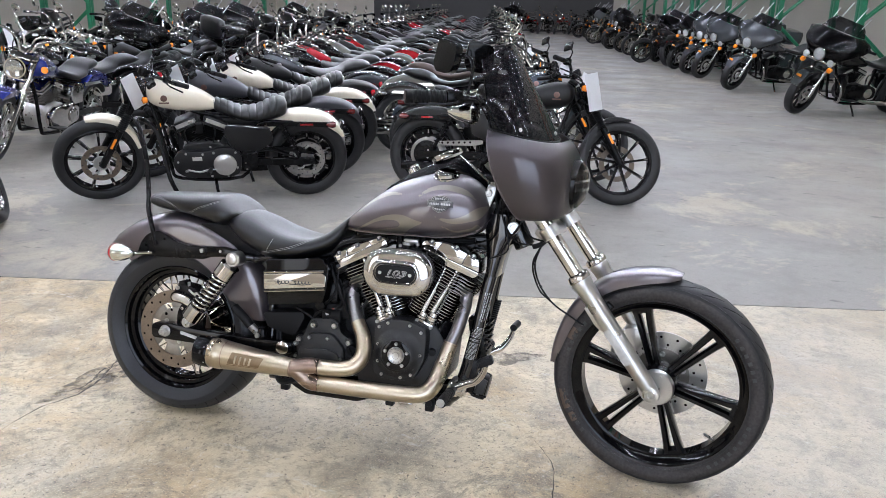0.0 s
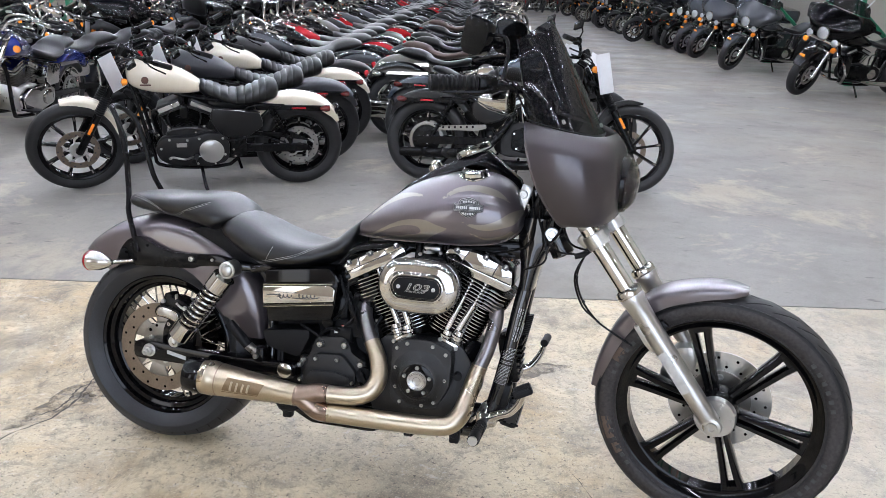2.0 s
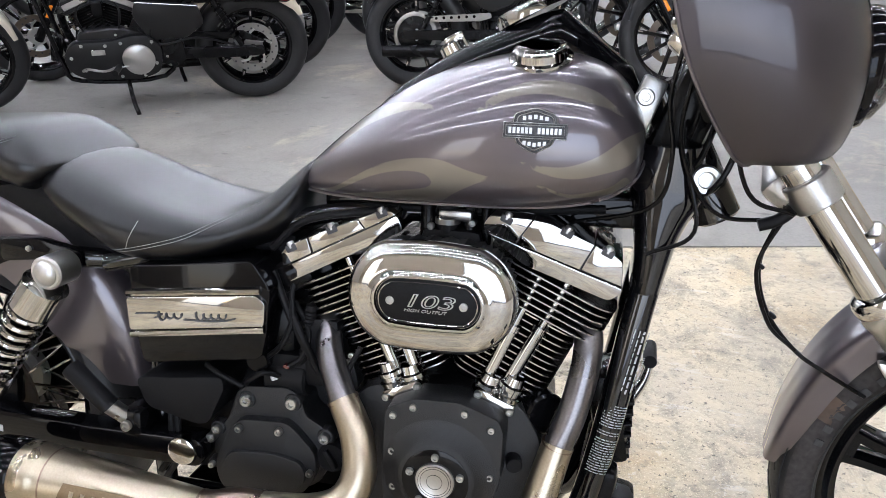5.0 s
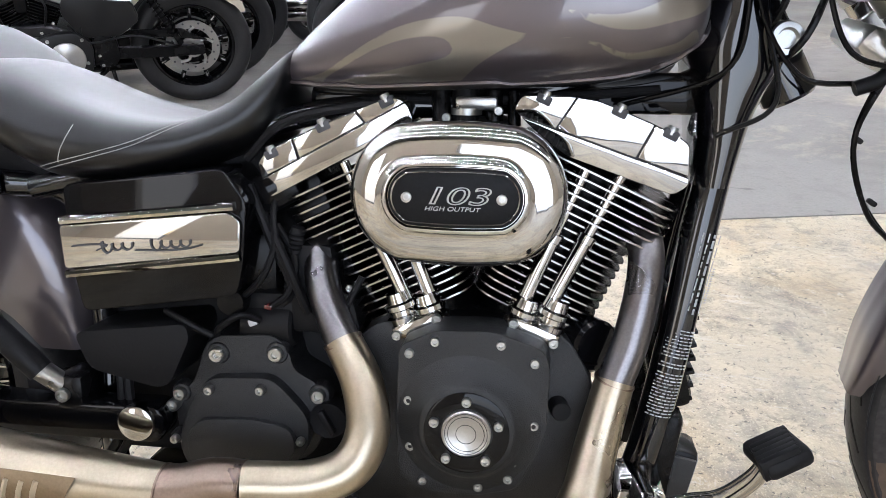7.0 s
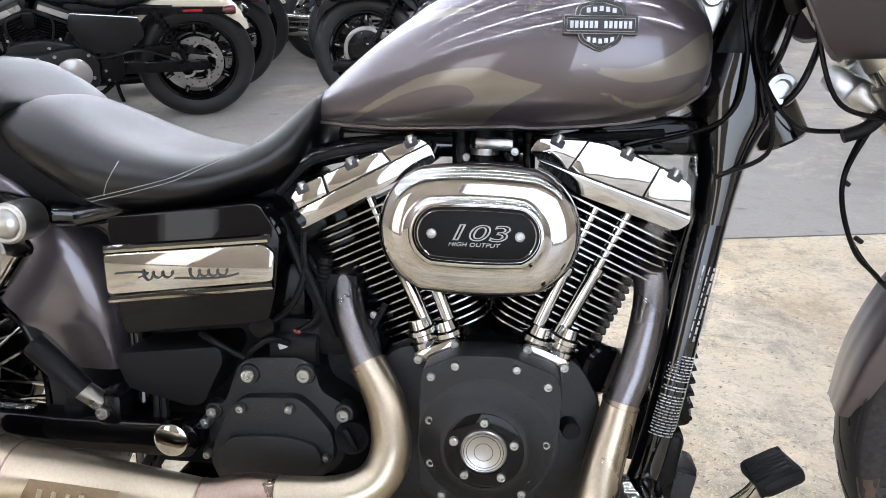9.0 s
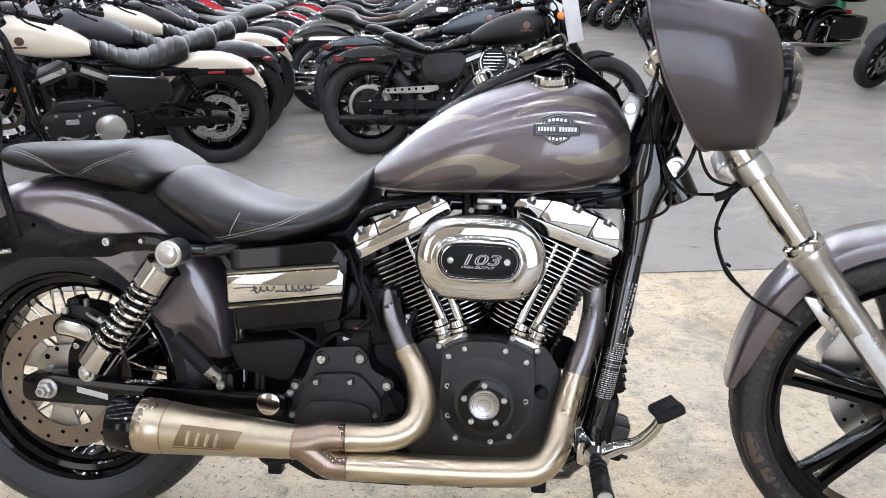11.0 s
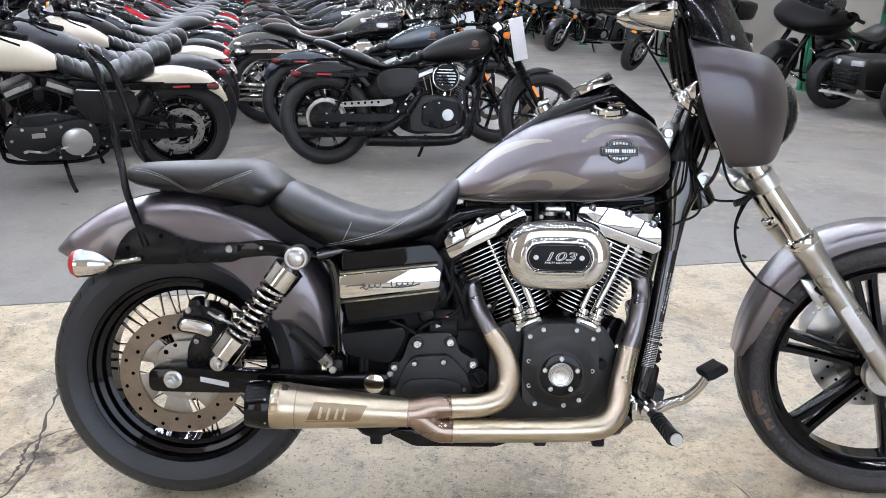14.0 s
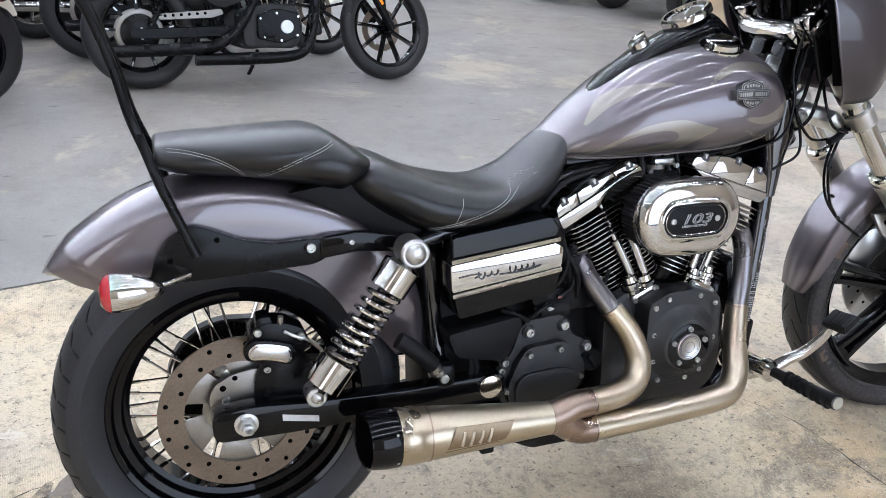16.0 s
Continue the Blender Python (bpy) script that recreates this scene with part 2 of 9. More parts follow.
def rounded(pts, r=0.02, k=4):
    """Round the corners of an outline."""
    out = []
    n = len(pts)
    for i in range(n):
        p, a, b = (Vector(pts[j % n]).to_2d() for j in (i, i - 1, i + 1))
        da, db = a - p, b - p
        q = min(r, da.length * 0.45, db.length * 0.45)
        s, e = p + da.normalized() * q, p + db.normalized() * q
        for j in range(k + 1):
            t = j / k
            v = (1 - t) ** 2 * s + 2 * t * (1 - t) * p + t * t * e
            out.append((v.x, v.y))
    return out


def oval(cx, cz, a, b, n=40):
    """A stadium outline, long along x."""
    out = []
    for i in range(n):
        t = 2 * math.pi * i / n
        c, s = math.cos(t), math.sin(t)
        out.append((cx + (a - b) * (1 if c > 0 else -1) * min(1, abs(c) * 3) + b * c, cz + b * s))
    return out


def ball(bm, c, r, squash=(1, 1, 1), u=16, v=10):
    t = bmesh.new()
    bmesh.ops.create_uvsphere(t, u_segments=u, v_segments=v, radius=r)
    bmesh.ops.scale(t, vec=squash, verts=t.verts)
    bmesh.ops.translate(t, vec=c, verts=t.verts)
    return merge(bm, t)


def part(name, bm, material, parent, label="", M=None, sharp=38, extra=None):
    """Link a bmesh as one mesh object under a thing or a part."""
    if M is not None:
        bm.transform(M)
    me = bpy.data.meshes.new(name)
    bm.to_mesh(me)
    bm.free()
    me.materials.append(material)
    for e in extra or ():
        me.materials.append(e)
    for p in me.polygons:
        p.use_smooth = True
    me.set_sharp_from_angle(angle=radians(sharp))
    ob = new(name, me)
    ob.parent = parent
    if label:
        ob["label"] = label
    return ob


def tread(bm, c, r, index=1):
    """Give the faces of a tyre beyond a radius the tread's material."""
    for f in bm.faces:
        m = f.calc_center_median()
        if math.hypot(m.x - c.x, m.z - c.z) > r:
            f.material_index = index
    return bm


def B():
    return bmesh.new()


def thing(name, label, category, m=None, group="", kind=""):
    e = new(name)
    e.empty_display_size = 0.1
    if m is not None:
        e.matrix_basis = m
    return tagged(e, label, category, group, kind)


def words(text, size, depth, m, material, parent, name="lettering", fat=0.0):
    """Raised built-in-font lettering as a mesh."""
    cu = bpy.data.curves.new(name, "FONT")
    cu.body, cu.size, cu.extrude, cu.align_x, cu.align_y = text, size, depth, "CENTER", "CENTER"
    cu.shear = 0.25
    if fat:
        cu.fill_mode, cu.bevel_depth, cu.extrude = "NONE", fat, 0.0
    tmp = new("tmp", cu)
    me = bpy.data.meshes.new_from_object(tmp.evaluated_get(bpy.context.evaluated_depsgraph_get()))
    bpy.data.objects.remove(tmp)
    bpy.data.curves.remove(cu)
    bm = bmesh.new()
    bm.from_mesh(me)
    bpy.data.meshes.remove(me)
    return part(name, bm, material, parent, M=m)

# ---- the hall ----
def floor_material(name, base, stain, warm, weave, grain=1.0):
    """Worn concrete: cloudy patches, darker stains, specks and hairline cracks."""
    m = mat(name, base, 0.55, 0, 0.14, 1.2, 90, 0.3 * grain, 0, 0.3, 0.4)
    n, l = m.node_tree.nodes, m.node_tree.links
    b = n["Principled BSDF"]
    tc = n.new("ShaderNodeTexCoord")
    sock = b.inputs["Base Color"].links[0].from_socket

    def blot(scale, lo, hi, color, amount, detail=8, rough=0.65, dist=0.4, stretch=(1, 1, 1), turn=0.0):
        nonlocal sock
        t = n.new("ShaderNodeTexNoise")
        t.inputs["Scale"].default_value, t.inputs["Detail"].default_value = scale, detail
        t.inputs["Roughness"].default_value, t.inputs["Distortion"].default_value = rough, dist
        mp = n.new("ShaderNodeMapping")
        mp.inputs["Scale"].default_value, mp.inputs["Rotation"].default_value = stretch, (0, 0, turn)
        l.new(tc.outputs["Object"], mp.inputs["Vector"])
        l.new(mp.outputs[0], t.inputs["Vector"])
        r = n.new("ShaderNodeMapRange")
        r.inputs[1].default_value, r.inputs[2].default_value, r.inputs[4].default_value = lo, hi, amount
        l.new(t.outputs[0], r.inputs[0])
        x = n.new("ShaderNodeMix")
        x.data_type = "RGBA"
        x.inputs[7].default_value = (*color, 1)
        l.new(r.outputs[0], x.inputs[0])
        l.new(sock, x.inputs[6])
        sock = x.outputs[2]

    pale = tuple(min(1.0, c * 1.28) for c in base)
    deep = tuple(c * 0.5 for c in stain)
    if weave:
        blot(0.55, 0.46, 0.6, warm, 0.65, 8, 0.6, 0.6)
        blot(1.1, 0.48, 0.6, (0.47, 0.33, 0.165), 0.7, 9, 0.68, 0.6)
        blot(1.9, 0.5, 0.64, stain, 0.7, 10, 0.72, 0.9)
        blot(2.7, 0.53, 0.63, pale, 0.6, 9, 0.7, 0.5)
        blot(6.5, 0.52, 0.64, stain, 0.65, 9, 0.75, 0.4)
        blot(1.3, 0.57, 0.62, (0.16, 0.138, 0.11), 0.7, 12, 0.8, 1.2)
        blot(3.4, 0.6, 0.65, (0.66, 0.62, 0.54), 0.55, 8, 0.75, 0.3, (1, 3, 1), 0.6)
        blot(9.0, 0.57, 0.61, (0.24, 0.205, 0.155), 0.6, 12, 0.8, 0.8)
        blot(4.5, 0.6, 0.625, (0.2, 0.165, 0.12), 0.55, 12, 0.82, 1.0)
        blot(14.0, 0.55, 0.6, (0.3, 0.262, 0.2), 0.5, 12, 0.84, 0.5)
        blot(22.0, 0.58, 0.62, (0.7, 0.65, 0.55), 0.5, 10, 0.8, 0.4)
        blot(30.0, 0.53, 0.64, stain, 0.6, 6, 0.75)
        blot(190.0, 0.55, 0.66, pale, 0.75, 3)
        blot(70.0, 0.6, 0.65, deep, 0.9, 4, 0.7, 0.3)
    else:
        blot(0.5, 0.45, 0.62, warm, 0.5, 7, 0.55, 0.4)
        blot(1.6, 0.5, 0.66, stain, 0.55, 8, 0.6, 0.3)
        blot(5.0, 0.52, 0.66, stain, 0.4, 8, 0.7, 0.2)
        blot(3.0, 0.55, 0.68, pale, 0.35, 9, 0.7, 0.2)
        blot(0.75, 0.55, 0.62, (0.5, 0.43, 0.32), 0.5, 9, 0.72, 0.6)
        blot(1.6, 0.61, 0.66, (0.52, 0.42, 0.27), 0.45, 10, 0.78, 0.3, (1, 2, 1), 0.2)
        blot(4.2, 0.68, 0.72, (0.09, 0.085, 0.08), 0.6, 3, 0.5, 0.2, (1, 2.2, 1), -0.2)
        blot(16.0, 0.54, 0.63, stain, 0.4, 9, 0.8, 0.3)
        blot(60.0, 0.56, 0.7, stain, 0.4, 4)
    if weave:
        # a greyer, dustier stretch towards one end of the slab, with a ragged edge
        sep, edge, sm = n.new("ShaderNodeSeparateXYZ"), n.new("ShaderNodeTexNoise"), n.new("ShaderNodeMath")
        edge.inputs["Scale"].default_value, edge.inputs["Detail"].default_value, edge.inputs["Roughness"].default_value = 1.6, 9, 0.7
        l.new(tc.outputs["Object"], sep.inputs[0])
        l.new(tc.outputs["Object"], edge.inputs["Vector"])
        sm.operation = "MULTIPLY_ADD"
        sm.inputs[1].default_value = 3.0
        l.new(edge.outputs[0], sm.inputs[0])
        l.new(sep.outputs["X"], sm.inputs[2])
        r = n.new("ShaderNodeMapRange")
        r.inputs[1].default_value, r.inputs[2].default_value, r.inputs[4].default_value = 2.6, 3.8, 0.5
        l.new(sm.outputs[0], r.inputs[0])
        x = n.new("ShaderNodeMix")
        x.data_type = "RGBA"
        x.inputs[7].default_value = (0.36, 0.348, 0.322, 1)
        l.new(r.outputs[0], x.inputs[0])
        l.new(sock, x.inputs[6])
        sock = x.outputs[2]
        # broom lines across the slab, stronger in some patches
        mp = n.new("ShaderNodeMapping")
        mp.inputs["Rotation"].default_value = (0, 0, radians(-17 + 6))
        l.new(tc.outputs["Object"], mp.inputs["Vector"])
        w = n.new("ShaderNodeTexWave")
        w.inputs["Scale"].default_value, w.inputs["Distortion"].default_value = 64, 5.0
        w.inputs["Detail"].default_value, w.inputs["Detail Scale"].default_value = 3, 2.0
        l.new(mp.outputs[0], w.inputs["Vector"])
        patch = n.new("ShaderNodeTexNoise")
        patch.inputs["Scale"].default_value, patch.inputs["Detail"].default_value = 2.2, 4
        l.new(tc.outputs["Object"], patch.inputs["Vector"])
        r = n.new("ShaderNodeMapRange")
        r.inputs[1].default_value, r.inputs[2].default_value, r.inputs[3].default_value, r.inputs[4].default_value = 0.46, 0.66, 0.0, 0.34
        l.new(patch.outputs[0], r.inputs[0])
        k = n.new("ShaderNodeMath")
        k.operation = "MULTIPLY"
        l.new(w.outputs["Fac"], k.inputs[0])
        l.new(r.outputs[0], k.inputs[1])
        x = n.new("ShaderNodeMix")
        x.data_type = "RGBA"
        x.inputs[7].default_value = (stain[0], stain[1], stain[2], 1)
        l.new(k.outputs[0], x.inputs[0])
        l.new(sock, x.inputs[6])
        sock = x.outputs[2]
        bp = n.new("ShaderNodeBump")
        bp.inputs["Strength"].default_value, bp.inputs["Distance"].default_value = 0.2, 0.0012
        old = b.inputs["Normal"].links[0].from_socket
        l.new(k.outputs[0], bp.inputs["Height"])
        l.new(old, bp.inputs["Normal"])
        l.new(bp.outputs[0], b.inputs["Normal"])
    l.new(sock, b.inputs["Base Color"])
    return m


CREAM = floor_material("worn_cream_concrete", (0.58, 0.49, 0.335), (0.18, 0.155, 0.12), (0.4, 0.378, 0.33), True)
GREY = floor_material("grey_sealed_concrete", (0.258, 0.245, 0.224), (0.172, 0.162, 0.147), (0.33, 0.295, 0.24), False, 0.6)
ASPHALT = mat("asphalt", (0.06, 0.06, 0.062), 0.85, 0, 0.3, 3, 200, 0.3)
WALL_PAINT = mat("beige_wall", (0.4, 0.37, 0.315), 0.7, 0, 0.08, 0.8, 60, 0.1)
FRONT_PAINT = mat("brown_front_wall", (0.34, 0.29, 0.225), 0.7, 0, 0.12, 0.8, 60, 0.1)
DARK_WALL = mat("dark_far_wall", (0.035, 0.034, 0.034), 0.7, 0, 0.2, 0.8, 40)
ROOF = mat("grey_roof_sheet", (0.085, 0.083, 0.08), 0.6, 0, 0.08, 0.8, 60)
GREEN = mat("green_rack_paint", (0.012, 0.16, 0.075), 0.4, 0, 0.2, 6, 150, 0.05)
ORANGE = mat("orange_beam_paint", (0.55, 0.13, 0.03), 0.45, 0, 0.2, 6, 150)
WOOD = mat("plywood", (0.5, 0.38, 0.24), 0.65, 0, 0.15, 4, 80, 0.1)
LAMP = glowing("lit_tube", (0.88, 0.91, 1.0), 66)

SEAM = 1.42                                # where the cream slab meets the grey one, along the hall's q


def sheet(name, material, corners, thick, label, category):
    bm = B()
    top = [bm.verts.new(c) for c in corners]
    low = [bm.verts.new(Vector(c) - Vector((0, 0, thick))) for c in corners]
    bm.faces.new(top)
    bm.faces.new(low[::-1])
    k = len(top)
    for i in range(k):
        bm.faces.new((top[(i + 1) % k], top[i], low[i], low[(i + 1) % k]))
    bmesh.ops.recalc_face_normals(bm, faces=bm.faces)
    return tagged(part(name, bm, material, None), label, category, kind="structure")


sheet("ground", ASPHALT, [(-400, -400, -0.25), (400, -400, -0.25), (400, 400, -0.25), (-400, 400, -0.25)], 0.2, "dark asphalt yard around the hall", "ground")
sheet("floor_cream", CREAM, [hall(-11, -7), hall(11, -7), hall(11, SEAM - 0.006), hall(-11, SEAM - 0.006)], 0.2, "worn cream concrete floor with stains and cracks", "floor")
sheet("floor_grey", GREY, [hall(-11, SEAM + 0.006), hall(11, SEAM + 0.006), hall(11, 46), hall(-11, 46)], 0.2, "grey sealed concrete floor with tyre marks", "floor")
bm = B()
box(bm, (0, SEAM, -0.012), (22, 0.012, 0.014), 0)
tagged(part("floor_joint", bm, MATT, None, M=HALL), "dark filled joint between two concrete slabs", "floor joint", kind="structure")


def crack(points, width):
    """A ragged dark crack lying in the slab."""
    line = spline([Vector((x, y, 0.0006)) for x, y in points], 8)
    bm = B()
    rows = []
    for i, p in enumerate(line):
        d = (line[min(i + 1, len(line) - 1)] - line[max(i - 1, 0)]).normalized()
        n = Vector((-d.y, d.x, 0))
        c = p + n * random.uniform(-1, 1) * width * 0.9
        w = width * random.uniform(0.2, 1.0) * min(1, 3 * min(i, len(line) - 1 - i) / len(line) + 0.05)
        rows.append((bm.verts.new(c - n * w), bm.verts.new(c + n * w)))
    for a, b in zip(rows, rows[1:]):
        bm.faces.new((a[0], a[1], b[1], b[0]))
    tagged(part("floor_crack", bm, CRACK, None), "thin dark crack in the worn concrete", "floor crack", kind="structure")


random.seed(31)
CRACK = mat("crack_dirt", (0.07, 0.06, 0.048), 0.9, 0, 0.4, 30, 200)
crack([(-0.78, 0.66), (-0.66, 0.6), (-0.618, 0.532), (-0.551, 0.326), (-0.492, 0.176), (-0.46, 0.02), (-0.52, -0.2), (-0.47, -0.5)], 0.006)
crack([(-0.57, -0.05), (-0.5, 0.03), (-0.5, 0.12), (-0.53, 0.2), (-0.5, 0.27), (-0.4, 0.34)], 0.006)
STAIN = mat("dark_water_stain", (0.19, 0.16, 0.125), 0.6, 0, 0.3, 9, 60)
sn, sl = STAIN.node_tree.nodes, STAIN.node_tree.links
fade, wide = sn.new("ShaderNodeTexNoise"), sn.new("ShaderNodeMapRange")
fade.inputs["Scale"].default_value, fade.inputs["Detail"].default_value, fade.inputs["Roughness"].default_value = 11, 8, 0.7
wide.inputs[1].default_value, wide.inputs[2].default_value, wide.inputs[4].default_value = 0.42, 0.6, 0.75
sl.new(sn["Texture Coordinate"].outputs["Object"], fade.inputs["Vector"])
sl.new(fade.outputs[0], wide.inputs[0])
sl.new(wide.outputs[0], sn["Principled BSDF"].inputs["Alpha"])


def floor_stain(cx, cy, rx, ry, turn):
    """A ragged thin stain lying on the slab."""
    bm = B()
    c, sn_ = math.cos(radians(turn)), math.sin(radians(turn))
    ring = []
    for i in range(36):
        a = 2 * math.pi * i / 36
        k = 1 + 0.22 * math.sin(3 * a + cx) + 0.16 * math.sin(7 * a + cy) + random.uniform(-0.12, 0.12)
        x, y = rx * k * math.cos(a), ry * k * math.sin(a)
        ring.append(bm.verts.new((cx + x * c - y * sn_, cy + x * sn_ + y * c, 0.0004)))
    bm.faces.new(ring)
    tagged(part("floor_stain", bm, STAIN, None), "dark water stain soaked into the concrete", "floor stain", kind="structure")


floor_stain(-0.5, 0.12, 0.07, 0.2, -12)
floor_stain(-0.36, 0.27, 0.06, 0.14, -50)
floor_stain(1.02, 0.98, 0.14, 0.06, 30)
crack([(1.28, 0.37), (1.4, 0.2), (1.46, -0.05), (1.6, -0.3), (1.66, -0.7)], 0.003)


def wall(name, material, p0, p1, q0, q1, z0, z1, label):
    bm = B()
    box(bm, ((p0 + p1) / 2, (q0 + q1) / 2, (z0 + z1) / 2), (p1 - p0, q1 - q0, z1 - z0), 0)
    return tagged(part(name, bm, material, None, M=HALL), label, "wall", kind="structure")


HIGH = 6.4
wall("wall_east", WALL_PAINT, 8.7, 9.0, -7, 46, -0.1, HIGH, "beige painted hall side wall behind green racks")
wall("wall_west", WALL_PAINT, -11.3, -11, -7, 46, -0.1, HIGH, "beige painted hall side wall behind green racks")
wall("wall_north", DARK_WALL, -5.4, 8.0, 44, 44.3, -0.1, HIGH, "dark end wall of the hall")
wall("wall_north_east", WALL_PAINT, 8.0, 8.7, 44, 44.3, -0.1, HIGH, "beige end wall panel of the hall")
wall("wall_north_west", WALL_PAINT, -11, -5.4, 44, 44.3, -0.1, HIGH, "beige end wall panel of the hall")
for i, (a, b, z0) in enumerate(((-11, -7.5, -0.1), (-4.8, -1.5, -0.1), (4.2, 8.7, -0.1), (-7.5, -4.8, 4.1), (-1.5, 4.2, 4.6))):
    wall("wall_south_%d" % (i + 1), FRONT_PAINT, a, b, -7.3, -7, z0, HIGH, "brown front wall beside an open roller door")
bm = B()
box(bm, (-0.2, 19, HIGH + 0.1), (22, 53, 0.2), 0)
for k in range(14):
    box(bm, (-0.2, -5 + 3.8 * k, HIGH - 0.15), (21.6, 0.16, 0.3), 0)
tagged(part("ceiling", bm, ROOF, None, M=HALL), "grey sheet roof on steel beams", "ceiling", kind="structure")


def tube_light():
    t = thing("strip_light", "long white fluorescent strip light under the roof", "strip light", group="roof strip lights")
    bm = B()
    box(bm, (0, 0, 0.05), (0.12, 3.12, 0.06), 0.01)
    part("housing", bm, ROOF, t)
    for y in (-0.9, 0.9):
        bm = B()
        rod(bm, (0, y, 0.07), (0, y, 0.75), 0.008, 6)
        part("hanger_rod", bm, ROOF, t)
    bm = B()
    box(bm, (0, 0, 0.005), (0.03, 3.06, 0.03), 0.01)
    part("tube", bm, LAMP, t)
    return t


first = tube_light()
first.matrix_basis = HALL @ pose(-9.0, -4.0, HIGH - 0.75, 0, 0, 90)
for p in (-9.0, -5.8, -2.6, 0.6, 3.8, 7.0):
    for q in (-4.0, -1.8, 0.4, 2.6, 4.8, 7.0, 9.8, 13, 17, 22, 28, 35, 42):
        if (p, q) != (-9.0, -4.0):
            copy_thing(first, HALL @ pose(p, q, HIGH - 0.75, 0, 0, 90))


def rack_bay(depth=1.1, width=3.66, tall=4.6):
    """One bay of pallet racking: two end frames, beams."""
    t = thing("pallet_rack", "green steel pallet rack with orange beams against the wall", "pallet rack", group="racks along the walls")
    for q in (0, width):
        for p in (0, depth):
            bm = B()
            box(bm, (p, q, tall / 2), (0.09, 0.1, tall), 0.01)
            part("upright", bm, GREEN, t)
            bm = B()
            box(bm, (p, q, 0.006), (0.16, 0.16, 0.012), 0.002)
            part("foot_plate", bm, GREEN, t)
        for k in range(4):
            z0, z1 = 0.2 + 1.1 * k, 1.2 + 1.1 * k
            bm = B()
            rod(bm, (0, q, z0 if k % 2 else z1), (depth, q, z1 if k % 2 else z0), 0.022, 8)
            part("brace", bm, GREEN, t)
    for z in (2.0, 3.6):
        for p in (0, depth):
            bm = B()
            box(bm, (p, width / 2, z), (0.05, width, 0.12), 0.008)
            part("beam", bm, ORANGE if z > 3 else GREEN, t)
    return t


rack = rack_bay()
rack.matrix_basis = HALL @ pose(7.15, 3.7, 0)
for i in range(1, 8):
    copy_thing(rack, HALL @ pose(7.15, 3.7 + 3.78 * i, 0))
for i in range(8):
    copy_thing(rack, HALL @ pose(-8.2, 5.0 + 3.78 * i, 0) @ pose(0, 3.66, 0, 0, 0, 180))

# ---- the charcoal motorcycle ----
LEAN = pose(-0.012, 0.087, 0.0, 0, 0, 5.2) @ pose(0, 0, 0, -10, 0, 0)
AXIS_POINT, AXIS_UP = Vector((1.463, 0, 0.631)), Vector((-0.593, 0, 0.805)).normalized()
STEER = Matrix.Translation(AXIS_POINT) @ Matrix.Rotation(radians(-11), 4, AXIS_UP) @ Matrix.Translation(-AXIS_POINT)
hero = thing("motorcycle", "charcoal metallic cruiser motorcycle with pewter flames, leaning on its stand", "motorcycle", LEAN)


def tyre_profile(R, w, r):
    """Closed section of a tyre of radius R, width w, on a rim of radius r."""
    h = R - r
    half = w / 2
    return [(-half * 0.62, r), (-half * 0.86, r + h * 0.2), (-half, r + h * 0.48), (-half * 0.94, r + h * 0.7), (-half * 0.74, r + h * 0.88),
            (-half * 0.4, r + h * 0.98), (0, R), (half * 0.4, r + h * 0.98), (half * 0.74, r + h * 0.88), (half * 0.94, r + h * 0.7),
            (half, r + h * 0.48), (half * 0.86, r + h * 0.2), (half * 0.62, r)]


def bolt(bm, c, r=0.006, axis=(0, -1, 0), h=0.006):
    """A socket-head bolt."""
    return lathe(bm, [(-0.002, r), (h * 0.8, r), (h, r * 0.85), (h, r * 0.5), (h * 0.5, r * 0.45), (h * 0.5, 0)], c, axis, 12)


# rear wheel
RW = Vector((0, 0, 0.322))
bm = B()
lathe(bm, tyre_profile(0.322, 0.182, 0.222), RW, n=96, loop=True)
rear_tyre = part("rear_tyre", tread(bm, RW, 0.297), TYRE, hero, "worn black rear tyre", extra=[RUBBER])
bm = B()
for k in range(40):
    a = 2 * math.pi * k / 40
    for s in (-1, 1):
        pts = []
        for t, y in ((0.0, 0.018), (0.05, 0.04), (0.1, 0.062), (0.13, 0.082)):
            rr = float(np.interp(y / 0.091, (0, 0.4, 0.74, 0.94), (0.322, 0.32, 0.31, 0.292))) - 0.0024
            ang = a + t + (0.08 if s > 0 else 0)
            pts.append(RW + Vector((rr * math.cos(ang), s * y, rr * math.sin(ang))))
        tube(bm, pts, 0.0035, 6, 3)
part("tread_groove", bm, MATT, rear_tyre)
bm = B()
lathe(bm, [(-0.067, 0.236), (-0.07, 0.23), (-0.066, 0.222), (-0.05, 0.218), (-0.046, 0.206), (-0.03, 0.202), (-0.026, 0.192), (0.026, 0.192),
           (0.03, 0.202), (0.046, 0.206), (0.05, 0.218), (0.066, 0.222), (0.07, 0.23), (0.067, 0.236)], RW, n=72, loop=True)
part("rear_rim", bm, GLOSS, hero, "gloss black stepped rim")
for k in range(40):
    bm = B()
    a = 2 * math.pi * k / 40
    s = -1 if k % 2 else 1
    b = a + (0.42 if k % 4 < 2 else -0.42)
    tip = RW + Vector((0.196 * math.cos(b), s * 0.018, 0.196 * math.sin(b)))
    root = RW + Vector((0.05 * math.cos(a), s * 0.042, 0.05 * math.sin(a)))
    rod(bm, root, tip, 0.0027, 6)
    rod(bm, tip + (root - tip) * 0.14, tip, 0.0038, 6)
    part("spoke", bm, CHROME, hero)
bm = B()
